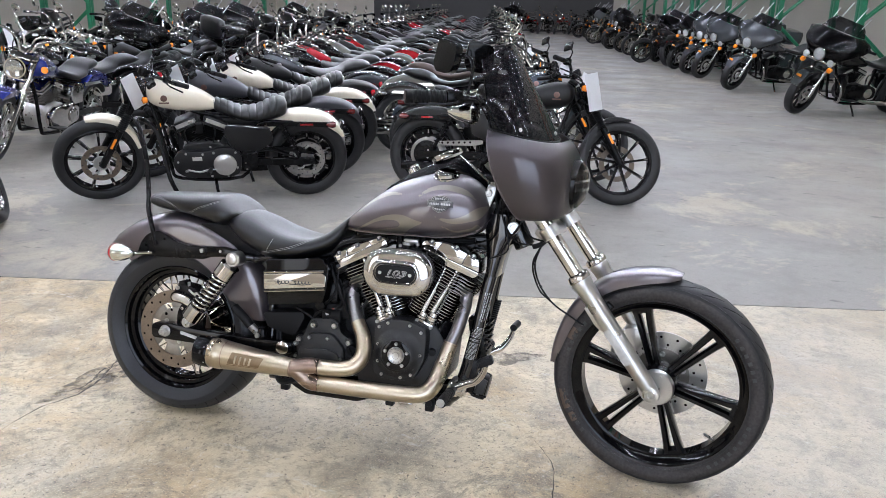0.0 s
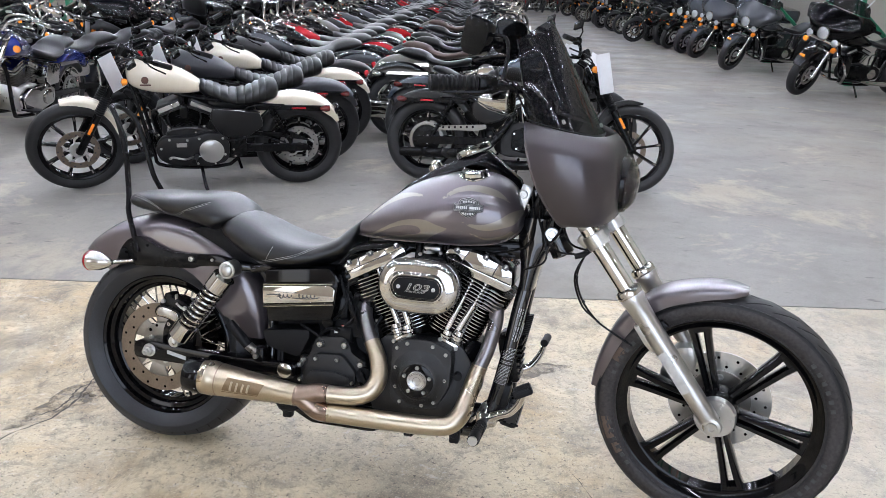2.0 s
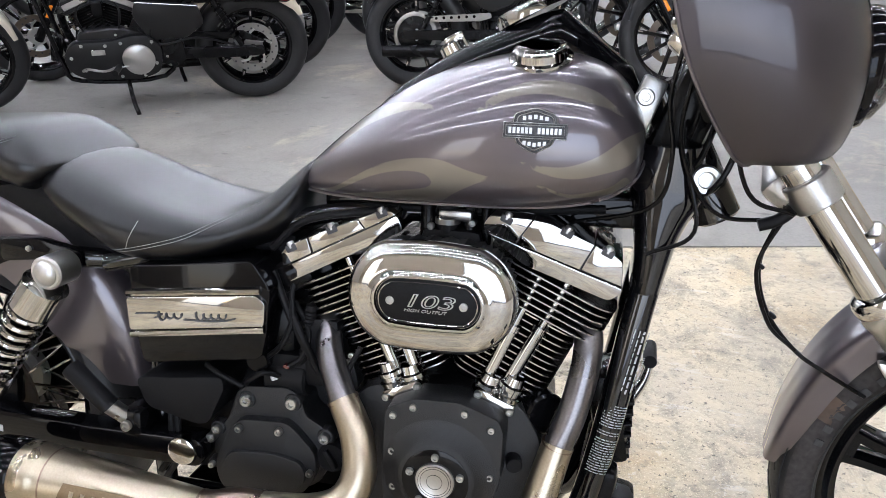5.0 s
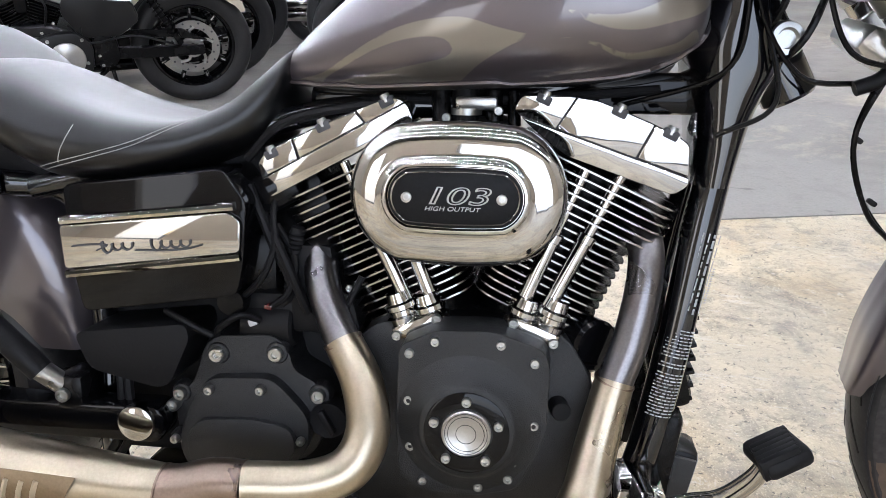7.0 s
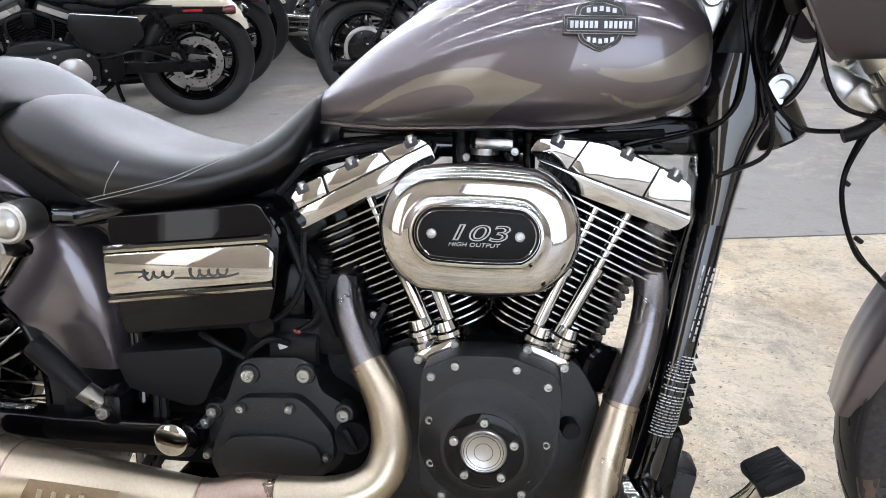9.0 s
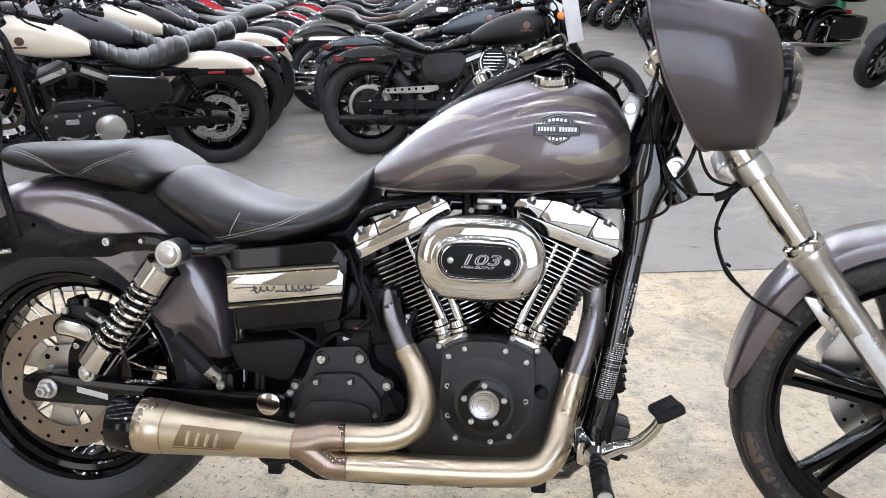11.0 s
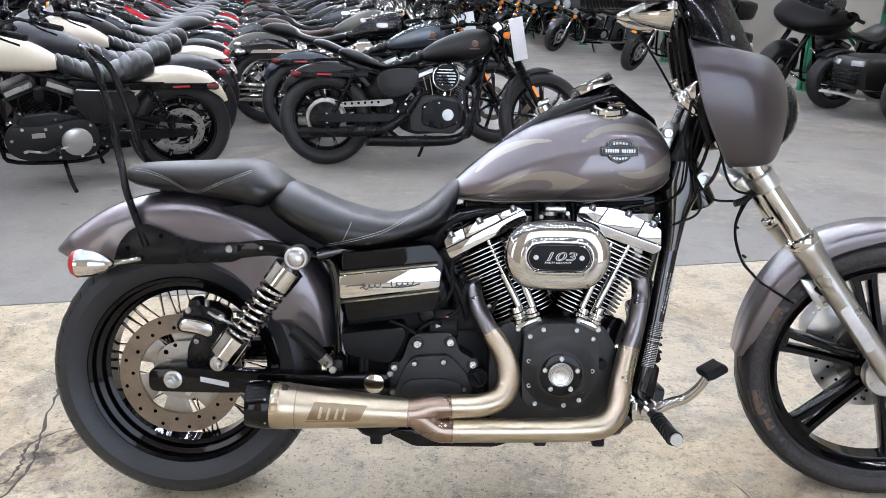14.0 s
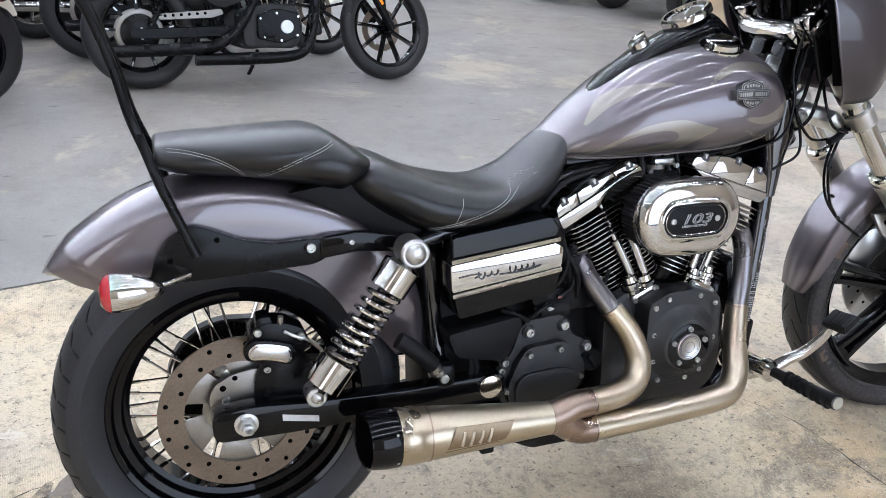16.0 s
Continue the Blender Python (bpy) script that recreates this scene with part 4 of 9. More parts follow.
# badge: shield and bar as plain shapes
TB = pose(1.004, -0.1815, 0.8735, -6, 0, 3) @ Matrix.Diagonal((0.88, 1, 0.8, 1))
shield = rounded([(-0.03, 0.026), (0, 0.036), (0.03, 0.026), (0.033, 0.006), (0.025, -0.022), (0, -0.036), (-0.025, -0.022), (-0.033, 0.006)], 0.006, 3)
badge = part("tank_badge", slab(B(), shield, -0.005, 0.02, 0.0015), INK_GAP, tank, "black and silver shield badge", M=TB)
bm = slab(B(), rounded([(-0.046, 0.0125), (0.046, 0.0125), (0.046, -0.0125), (-0.046, -0.0125)], 0.002, 2), -0.0065, 0.02, 0.0012)
part("badge_bar", bm, INK_GAP, badge, M=TB)
bm = B()
for q, y in ((shield, -0.0052), ([(x * 0.84, z * 0.86) for x, z in shield], -0.0055)):
    sh = [Vector((x, y, z)) for x, z in q]
    tube(bm, sh + sh[:1], 0.0008, 5, 1)
for e in (0.0, 0.0035):
    br = [Vector((sx * (0.0455 - e), -0.0068, sz * (0.012 - e))) for sx, sz in ((-1, 1), (1, 1), (1, -1), (-1, -1), (-1, 1))]
    tube(bm, br, 0.0007, 5, 1)
part("badge_outline", bm, BADGE, badge, M=TB)
bm = B()
for k in range(13):
    if k != 6:
        box(bm, (-0.036 + 0.006 * k, -0.0072, 0.0), (0.004, 0.0008, 0.0095), 0)
for k in range(5):
    box(bm, (-0.016 + 0.008 * k, -0.0057, 0.0195 + 0.0012 * (2 - abs(k - 2))), (0.0048, 0.0008, 0.0065), 0)
    box(bm, (-0.0145 + 0.00725 * k, -0.0057, -0.0195 - 0.0012 * (2 - abs(k - 2))), (0.0045, 0.0008, 0.0065), 0)
part("badge_blocks", bm, BADGE, badge, M=TB)
# filler cap
CAPM = pose(0.998, -0.088, 0.957, 20, -4, 0)
bm = B()
lathe(bm, [(0, 0.044), (0.006, 0.044), (0.008, 0.038), (0.018, 0.037), (0.021, 0.034), (0.022, 0)], (0, 0, 0), (0, 0, 1), 32)
part("filler_cap", bm, CHROME, hero, M=CAPM)
# console on the tank's spine
rings = []
for x, zl, zh, h in ((0.715, 0.835, 0.851, 0.012), (0.74, 0.852, 0.872, 0.03), (0.78, 0.88, 0.91, 0.04), (0.863, 0.93, 0.965, 0.046), (0.93, 0.955, 0.996, 0.055), (0.99, 0.965, 1.022, 0.06), (1.02, 0.968, 1.03, 0.058), (1.06, 0.962, 1.0, 0.048), (1.12, 0.93, 0.952, 0.04), (1.145, 0.86, 0.9, 0.034)):
    rings.append([Vector((x, y * h, zl + (zh - zl) * f)) for y, f in ((-1, 0), (-0.95, 0.5), (-0.75, 0.85), (-0.4, 0.98), (0, 1), (0.4, 0.98), (0.75, 0.85), (0.95, 0.5), (1, 0))])
dash = part("tank_console", loft(B(), rings), GLOSS, hero, "gloss black tank console")
SPD = pose(0.975, 0, 1.018, 0, -27, 0)
bm = B()
lathe(bm, [(0, 0.054), (0.012, 0.054), (0.018, 0.05), (0.018, 0.045), (0.012, 0.043)], (0, 0, 0), (0, 0, 1), 36)
sp_ = part("speedometer_ring", bm, CHROME, dash, M=SPD)
bm = B()
lathe(bm, [(0.01, 0.044), (0.011, 0.04), (0.011, 0)], (0, 0, 0), (0, 0, 1), 36)
part("speedometer_face", bm, INK_GAP, dash, M=SPD)
bm = B()
for k in range(22):
    a = radians(-40 + 260 * k / 21)
    box(bm, (0.035 * math.cos(a), 0.035 * math.sin(a), 0.0125), (0.008, 0.0015, 0.0008), 0, (0, 0, math.degrees(a)))
box(bm, (0.01, 0.008, 0.013), (0.034, 0.002, 0.001), 0, (0, 0, 38))
part("dial_mark", bm, WHITE_PRINT, dash, M=SPD)
bm = B()
lathe(bm, [(-0.01, 0.022), (0.012, 0.021), (0.016, 0.017), (0.016, 0.0)], (0.862, 0, 0.963), (-0.5, 0, 0.86), 20)
box(bm, (0.858, 0, 0.982), (0.03, 0.01, 0.012), 0.003, (0, -30, 0))
part("ignition_switch", bm, CHROME, dash)

# side box with a chrome band
outer = rounded([(0.389, 0.63), (0.594, 0.655), (0.622, 0.615), (0.614, 0.54), (0.604, 0.5), (0.403, 0.47), (0.392, 0.53)], 0.011, 4)
side = part("side_cover", slab(B(), outer, -0.152, -0.04, 0.012, 3), GLOSS, hero, "gloss black side cover with a chrome band")
bm = slab(B(), rounded([(0.384, 0.58), (0.6, 0.604), (0.616, 0.594), (0.613, 0.556), (0.387, 0.526)], 0.006, 3), -0.159, -0.07, 0.005, 3)
band = part("chrome_band", bm, CHROME, side)
bm = B()
for a, b in (((0.386, 0.586), (0.608, 0.611)), ((0.388, 0.519), (0.613, 0.55))):
    tube(bm, [(a[0], -0.156, a[1]), (b[0], -0.156, b[1])], 0.0055, 8, 1)
part("band_bead", bm, CHROME, side)
bm = B()
LINE = 0.546


def stroke(pts):
    tube(bm, [(x, -0.1604, LINE + z + 0.085 * (x - 0.4)) for x, z in pts], 0.0011, 6, 3)


stroke([(0.4, 0.0095), (0.425, 0.0105), (0.445, 0.0085), (0.432, 0.003)])
for x0, x1, turns in ((0.436, 0.482, 3.5), (0.5, 0.556, 4.5)):
    stroke([(x0 + (x1 - x0) * i / 36 + 0.003 * math.cos(2 * math.pi * turns * i / 36), 0.006 + (0.007 if i < 10 else 0.0042) * math.sin(2 * math.pi * turns * i / 36)) for i in range(37)])
stroke([(0.482, 0.001), (0.52, -0.0012), (0.55, 0.0), (0.568, 0.004)])
part("script_mark", bm, INK_GAP, band)
bm = slab(B(), rounded([(0.382, 0.44), (0.533, 0.459), (0.538, 0.44), (0.508, 0.378), (0.49, 0.372), (0.401, 0.392)], 0.014, 4), -0.148, -0.05, 0.008)
part("lower_cover", bm, MATT, hero, "matt black lower side cover")

# frame
bm = B()
for s in (-1, 1):
    tube(bm, [(1.2, s * 0.03, 0.86), (1.188, s * 0.045, 0.76), (1.157, s * 0.07, 0.6), (1.125, s * 0.085, 0.4), (1.095, s * 0.09, 0.27), (1.06, s * 0.09, 0.215), (0.98, s * 0.09, 0.2), (0.4, s * 0.1, 0.215)], 0.0215, 16, 6)
    tube(bm, [(0.4, s * 0.1, 0.215), (0.39, s * 0.09, 0.3), (0.38, s * 0.07, 0.45), (0.36, s * 0.08, 0.6), (0.28, s * 0.125, 0.628)], 0.017, 12, 6)
    tube(bm, [(1.19, s * 0.02, 0.86), (0.95, s * 0.04, 0.74), (0.7, s * 0.06, 0.72), (0.5, s * 0.1, 0.66), (0.33, s * 0.12, 0.62)], 0.015, 10, 6)
fr = part("main_frame", bm, FRAME_GLOSS, hero, "gloss black tubular steel frame")
bm = B()
sections = [Vector(v) for v in ((0.85, 1.186, 0.043), (0.805, 1.183, 0.053), (0.775, 1.184, 0.053), (0.745, 1.178, 0.042), (0.715, 1.174, 0.033), (0.68, 1.171, 0.027), (0.64, 1.166, 0.0235))]
rings = []
for z, cx, w in spline(sections, 4):
    ring = []
    for i in range(28):
        c, q = math.cos(2 * math.pi * i / 28), math.sin(2 * math.pi * i / 28)
        ring.append(Vector((cx + w * math.copysign(abs(c) ** 0.8, c), 0.092 * math.copysign(abs(q) ** 0.55, q), z)))
    rings.append(ring)
loft(bm, rings)
part("neck_gusset", bm, FRAME_GLOSS, fr)
bm = B()
rod(bm, (1.262, 0, 0.74), (1.16, 0, 0.93), 0.034, 20)
part("steering_head", bm, FRAME_GLOSS, fr)
# printed warning label on the down tube
random.seed(5)
bm = B()
LA, LB = Vector((1.168, -0.0682, 0.615)), Vector((1.111, -0.0875, 0.335))
LD = (LB - LA).normalized()
LU = (Vector((0, -1, 0)) - LD * LD.dot(Vector((0, -1, 0)))).normalized()
LW = LD.cross(LU)


def print_bar(s0, s1, a0, a1):
    """A bar of print on the tube's round face, from s0 to s1 metres along and a0 to a1 degrees round."""
    q = []
    for s, a in ((s0, a0), (s0, (a0 + a1) / 2), (s0, a1), (s1, a1), (s1, (a0 + a1) / 2), (s1, a0)):
        q.append(bm.verts.new(LA + LD * s + 0.0238 * (math.cos(radians(a)) * LU + math.sin(radians(a)) * LW)))
    bm.faces.new(q)


for row in range(4):
    s = 0.03
    while s < 0.125:
        e = s + random.uniform(0.004, 0.016)
        print_bar(s, e, -38 + 17 * row, -34 + 17 * row + (3 if row == 1 else 0))
        s = e + 0.003
for k in range(15):
    print_bar(0.07 + 0.003 * k, 0.0715 + 0.003 * k, -58, -46)
s = 0.15
while s < 0.262:
    a = -48
    while a < 34:
        e = a + random.uniform(6, 20)
        print_bar(s, s + 0.0016, a, min(e, 38))
        a = e + 4
    s += 0.0042 if random.random() < 0.88 else 0.009
part("printed_label", bm, GREY_PRINT, fr)
bm = B()
for k in range(18):
    z = 0.53 - 0.0075 * k
    lathe(bm, [(-0.0022, 0.006), (-0.0022, 0.0135), (0.0022, 0.0135), (0.0022, 0.006)], (1.17 - 0.2 * (0.53 - z), 0.075, z), (-0.2, 0, 1), 10, True)
part("cable_bellows", bm, MATT, fr)

for s in (-1, 1):
    part("neck_cover", box(B(), (1.205, s * 0.035, 0.9), (0.07, 0.05, 0.17), 0.015, (0, 20, 0)), SEMI, hero)
for c in ([(1.16, -0.04, 0.8), (1.2, -0.075, 0.86), (1.22, -0.08, 0.95), (1.24, -0.09, 1.05)], [(1.17, -0.03, 0.78), (1.215, -0.085, 0.83), (1.24, -0.09, 0.92), (1.26, -0.1, 1.02)], [(1.18, -0.05, 0.76), (1.24, -0.09, 0.8), (1.27, -0.09, 0.88), (1.29, -0.1, 0.98)], [(1.15, 0.02, 0.82), (1.2, 0.06, 0.88), (1.23, 0.08, 0.97), (1.25, 0.09, 1.06)]):
    part("wiring_loom", tube(B(), c, 0.0042, 8, 6), SEMI, hero)

# engine
bm = slab(B(), rounded([(0.735, 0.24), (0.735, 0.43), (0.77, 0.47), (1.0, 0.47), (1.04, 0.4), (1.03, 0.25), (0.98, 0.21), (0.76, 0.21)], 0.03), -0.126, 0.13, 0.012)
case = part("crankcase", bm, CRINKLE, hero, "black wrinkle-finish V-twin crankcase")
bm = slab(B(), rounded([(0.809, 0.458), (0.852, 0.479), (0.92, 0.481), (0.978, 0.461), (0.985, 0.437), (0.982, 0.354), (0.95, 0.286), (0.9, 0.274), (0.838, 0.276), (0.809, 0.295), (0.805, 0.36)], 0.011, 4), -0.178, -0.12, 0.013, 4)
cover = part("cam_cover", bm, CRINKLE, hero, "black wrinkle-finish cam cover")
bm = B()
lathe(bm, [(0.16, 0.09), (0.178, 0.085), (0.186, 0.066), (0.197, 0.058), (0.201, 0.052), (0.201, 0)], (0.892, 0, 0.366), (0, -1, 0), 40)
part("cover_boss", bm, CRINKLE, cover)
bm = B()
lathe(bm, [(0.2, 0.0285), (0.205, 0.0285), (0.2065, 0.0265), (0.2055, 0.025), (0.2055, 0.0)], (0.892, 0, 0.366), (0, -1, 0), 36)
part("timer_disc", bm, SATIN, cover, "round brushed alloy timer cover")
bm = B()
lathe(bm, [(0.199, 0.0495), (0.2022, 0.0495), (0.2032, 0.0475), (0.2032, 0.0305), (0.199, 0.0305)], (0.892, 0, 0.366), (0, -1, 0), 40)
part("timer_ring", bm, GLOSS, cover)
bm = B()
for r in (0.0115, 0.021, 0.0245):
    ring = [Vector((0.892 + r * math.cos(math.pi * k / 16), -0.2056, 0.366 + r * math.sin(math.pi * k / 16))) for k in range(33)]
    tube(bm, ring, 0.0005, 4, 1)
part("timer_etching", bm, INK_GAP, cover)
for k in range(5):
    a = radians(90 + 72 * k)
    part("timer_screw", bolt(B(), (0.892 + 0.039 * math.cos(a), -0.2025, 0.366 + 0.039 * math.sin(a)), 0.0058), STEEL, cover)
for x, z in ((0.852, 0.466), (0.928, 0.466), (0.967, 0.446), (0.822, 0.45), (0.821, 0.392), (0.823, 0.334), (0.968, 0.37), (0.945, 0.322), (0.905, 0.287), (0.838, 0.29), (0.94, 0.3)):
    part("cover_bolt", bolt(B(), (x, -0.177, z), 0.0056), STEEL, cover)
bm = slab(B(), [(0.951 + 0.5 * x - 0.866 * z, 0.33 + 0.866 * x + 0.5 * z) for x, z in oval(0, 0, 0.024, 0.006, 24)], -0.1795, -0.175, 0.0008)
part("number_plate_pad", bm, DISC_CLEAN, cover)


def fin_mesh(w, d, name):
    """A cooling fin, black with a polished edge."""
    bm = B()
    slab(bm, rounded([(-w / 2, -d / 2), (w / 2, -d / 2), (w / 2, d / 2), (-w / 2, d / 2)], w * 0.22, 4), -0.0011, 0.0011, 0)
    me = bpy.data.meshes.new(name)
    bm.to_mesh(me)
    bm.free()
    me.materials.append(SEMI)
    me.materials.append(FIN_EDGE)
    for p in me.polygons:
        p.material_index = 0 if len(p.vertices) > 4 else 1
        p.use_smooth = True
    me.set_sharp_from_angle(angle=radians(35))
    return me


def cut_off(outline, n, level):
    """The part of a convex outline where n . p is at least the level."""
    out = []
    for p, q in zip(outline, outline[1:] + outline[:1]):
        a, b = n.dot(Vector(p)) - level, n.dot(Vector(q)) - level
        if a >= 0:
            out.append(tuple(p))
        if (a > 0) != (b > 0) and abs(a - b) > 1e-9:
            f = a / (a - b)
            out.append((p[0] + (q[0] - p[0]) * f, p[1] + (q[1] - p[1]) * f))
    return out


FIN, FIN_BIG = fin_mesh(0.152, 0.19, "fin"), fin_mesh(0.205, 0.222, "head_fin")
CRANK = Vector((0.888, -0.005, 0.33))
for lean_, sgn in ((-25.5, -1), (24.5, 1)):
    d = Vector((math.sin(radians(lean_)), 0, math.cos(radians(lean_))))
    bm = B()
    rod(bm, CRANK + d * 0.12, CRANK + d * 0.36, 0.07, 24)
    cyl = part("cylinder", bm, SEMI, hero, "finned black cylinder with polished fin edges")
    base = Matrix.Translation(CRANK) @ Matrix.Rotation(radians(lean_), 4, "Y")
    for k in range(19):
        f = new("fin", FIN if k < 13 else FIN_BIG)
        f.parent = cyl
        f.matrix_basis = base @ Matrix.Translation((0, 0, 0.163 + 0.0106 * k)) @ Matrix.Rotation(radians(90), 4, "X")
    # rocker box: a lower plate and a cover in three pieces
    if sgn < 0:
        shape = [(0.622, 0.657), (0.633, 0.672), (0.697, 0.703), (0.773, 0.734), (0.793, 0.739), (0.807, 0.731), (0.815, 0.711), (0.638, 0.616), (0.628, 0.636)]
        cuts, foot = (((0.667, 0.685), (0.682, 0.638)), ((0.742, 0.726), (0.769, 0.693))), ((0.638, 0.616), (0.815, 0.711))
        heads = ((0.64, 0.672), (0.705, 0.706), (0.782, 0.736))
    else:
        shape = [(0.931, 0.727), (0.94, 0.743), (0.998, 0.742), (1.026, 0.738), (1.115, 0.702), (1.13, 0.691), (1.131, 0.645), (1.114, 0.634), (0.991, 0.676), (0.951, 0.708)]
        cuts, foot = (((1.001, 0.74), (0.977, 0.702)), ((1.087, 0.707), (1.065, 0.662))), ((0.991, 0.676), (1.114, 0.634))
        heads = ((0.965, 0.742), (1.05, 0.729), (1.108, 0.705))
    shape = rounded(shape, 0.006, 3)
    along_foot = Vector((foot[1][0] - foot[0][0], foot[1][1] - foot[0][1])).normalized()
    rise = Vector((-along_foot.y, along_foot.x))
    level = Vector(foot[0]).dot(rise) + 0.024
    rocker = part("rocker_box", slab(B(), cut_off(shape, -rise, -level), -0.115, 0.1, 0.005, 3), CAST_CHROME, hero, "chrome rocker box")
    top_shape = cut_off(shape, rise, level + 0.0012)
    # dark backing that paints the shade into the gaps between the covers
    part("rocker_gasket", slab(B(), [(sum(x for x, _ in shape) / len(shape) + (x - sum(x for x, _ in shape) / len(shape)) * 0.95, z - 0.003) for x, z in top_shape], -0.106, 0.095, 0), INK_GAP, rocker)
    sides = [None]
    for (x0, z0), (x1, z1) in cuts:
        n_cut = Vector((z0 - z1, x1 - x0)).normalized()
        n_cut = n_cut if n_cut.x > 0 else -n_cut
        sides.append((n_cut, n_cut.dot(Vector(((x0 + x1) / 2, (z0 + z1) / 2)))))
    sides.append(None)
    for left_cut, right_cut in zip(sides, sides[1:]):
        piece = top_shape
        if left_cut:
            piece = cut_off(piece, left_cut[0], left_cut[1] + 0.0009)
        if right_cut:
            piece = cut_off(piece, -right_cut[0], -right_cut[1] + 0.0009)
        part("rocker_cover", slab(B(), piece, -0.112, 0.1, 0.0035, 3), CAST_CHROME, rocker)
    for x, z in heads:
        top = Vector((x, -0.102, z - 0.002))
        # near-black block stands in for the shade of a recess round the bolt
        part("bolt_recess", box(B(), top + Vector((0, -0.0045, -0.001)), (0.019, 0.014, 0.012), 0.003, (0, lean_, 0)), INK_GAP, rocker)
        part("rocker_bolt", bolt(B(), top + d * 0.001 + Vector((0, -0.006, 0)), 0.0058, d, 0.008), STEEL, rocker)
    # push-rod tubes and lifter block
    bx = 0.823 if sgn < 0 else 0.963
    for k in (-1, 1):
        bm = B()
        a = Vector((bx + 0.016 * k - 0.004 * sgn, -0.112, 0.485))
        e = Vector((bx + sgn * 0.075 + 0.022 * k, -0.098, 0.66))
        rod(bm, a, a.lerp(e, 0.55), 0.0098, 14)
        rod(bm, a.lerp(e, 0.5), e, 0.0072, 14)
        rod(bm, a.lerp(e, 0.5), a.lerp(e, 0.56), 0.0118, 14)
        part("pushrod_tube", bm, CHROME, cyl)
    bm = B()
    box(bm, (bx, -0.115, 0.468), (0.066, 0.046, 0.02), 0.008, (0, lean_ * 0.9, 0))
    for k in (-1, 1):
        lathe(bm, [(-0.008, 0.021), (0.004, 0.0215), (0.006, 0.0175), (0.012, 0.0175), (0.014, 0.0205), (0.02, 0.0205), (0.022, 0.0155), (0.034, 0.0135)], (bx + 0.018 * k, -0.114, 0.472), (sgn * 0.35, 0, 1), 16)
    lb = part("lifter_block", bm, CHROME, cyl)
    for k in (-1, 1):
        part("lifter_bolt", bolt(B(), (bx + 0.024 * k, -0.136, 0.468 - 0.024 * k * math.tan(radians(lean_))), 0.006), STEEL, cyl)
bm = B()
box(bm, (0.5, 0.02, 0.58), (0.26, 0.16, 0.2), 0.02)
part("battery_tray", bm, MATT, hero)
part("inner_panel", slab(B(), rounded([(0.36, 0.24), (0.36, 0.5), (0.6, 0.5), (0.74, 0.47), (0.74, 0.24)], 0.02), -0.06, 0.06, 0.005), MATT, hero)
bm = B()
box(bm, (0.665, 0.0, 0.56), (0.1, 0.14, 0.16), 0.02, (0, -20, 0))
box(bm, (0.6, -0.05, 0.52), (0.08, 0.1, 0.1), 0.02)
box(bm, (0.64, -0.085, 0.625), (0.06, 0.05, 0.05), 0.012, (0, -28, 0))
part("electrical_box", bm, SEMI, hero)
for c in ([(0.61, -0.11, 0.63), (0.64, -0.12, 0.56), (0.66, -0.11, 0.5), (0.63, -0.1, 0.46)], [(0.62, -0.1, 0.6), (0.66, -0.13, 0.54), (0.68, -0.11, 0.47)], [(0.42, -0.12, 0.44), (0.435, -0.135, 0.37), (0.425, -0.13, 0.3), (0.4, -0.12, 0.26)],
          [(0.43, -0.12, 0.44), (0.445, -0.135, 0.37), (0.44, -0.13, 0.3), (0.41, -0.12, 0.25)], [(0.6, -0.05, 0.69), (0.72, -0.06, 0.73), (0.9, -0.06, 0.735), (1.1, -0.05, 0.75)], [(0.6, -0.09, 0.66), (0.66, -0.09, 0.71), (0.8, -0.08, 0.735)]):
    part("wiring", tube(B(), c, 0.006, 8, 6), MATT, hero)
bm = B()
box(bm, (0.82, 0.0, 0.735), (0.3, 0.1, 0.03), 0.01)
box(bm, (1.08, 0.0, 0.745), (0.2, 0.08, 0.05), 0.01)
part("backbone", bm, GLOSS, fr)
bm = B()
box(bm, (0.88, -0.03, 0.655), (0.1, 0.12, 0.12), 0.02)
rod(bm, (0.83, -0.03, 0.62), (0.95, -0.03, 0.62), 0.032)
intake = part("carburettor_body", bm, MATT, hero)
for x, r, ma in ((0.838, 0.012, SEMI), (0.868, 0.017, MATT), (0.902, 0.011, SEMI), (0.926, 0.008, SEMI)):
    part("intake_hose", tube(B(), [(x, -0.06, 0.66), (x + 0.004, -0.07, 0.7), (x + 0.002, -0.06, 0.745)], r, 12, 4), ma, intake)
part("hose_clamp", lathe(B(), [(-0.004, 0.0175), (-0.004, 0.0192), (0.004, 0.0192), (0.004, 0.0175)], (0.872, -0.07, 0.722), (0, 0, 1), 20, True), STEEL, intake)
part("coil_bracket", box(B(), (0.885, -0.075, 0.732), (0.05, 0.02, 0.016), 0.004), SATIN, intake)
for x, z in ((0.85, 0.715), (0.912, 0.724)):
    part("bracket_bolt", bolt(B(), (x, -0.085, z), 0.0055), STEEL, intake)

# small fittings above the gearbox
for x, z, r in ((0.652, 0.468, 0.006), (0.727, 0.488, 0.0055), (0.733, 0.5, 0.005), (0.742, 0.43, 0.0055), (0.6, 0.455, 0.005)):
    part("case_bolt", bolt(B(), (x, -0.1, z), r, (0, -0.9, 0.4), 0.01), STEEL, hero)
part("breather_cover", slab(B(), rounded([(0.64, 0.44), (0.64, 0.48), (0.68, 0.5), (0.735, 0.49), (0.745, 0.44)], 0.015), -0.1, -0.02, 0.006), CRINKLE, hero)
part("wire_plug", box(B(), (0.612, -0.12, 0.458), (0.012, 0.012, 0.009), 0.002, (0, -20, 0)), PAPER, hero, "white wire connector")
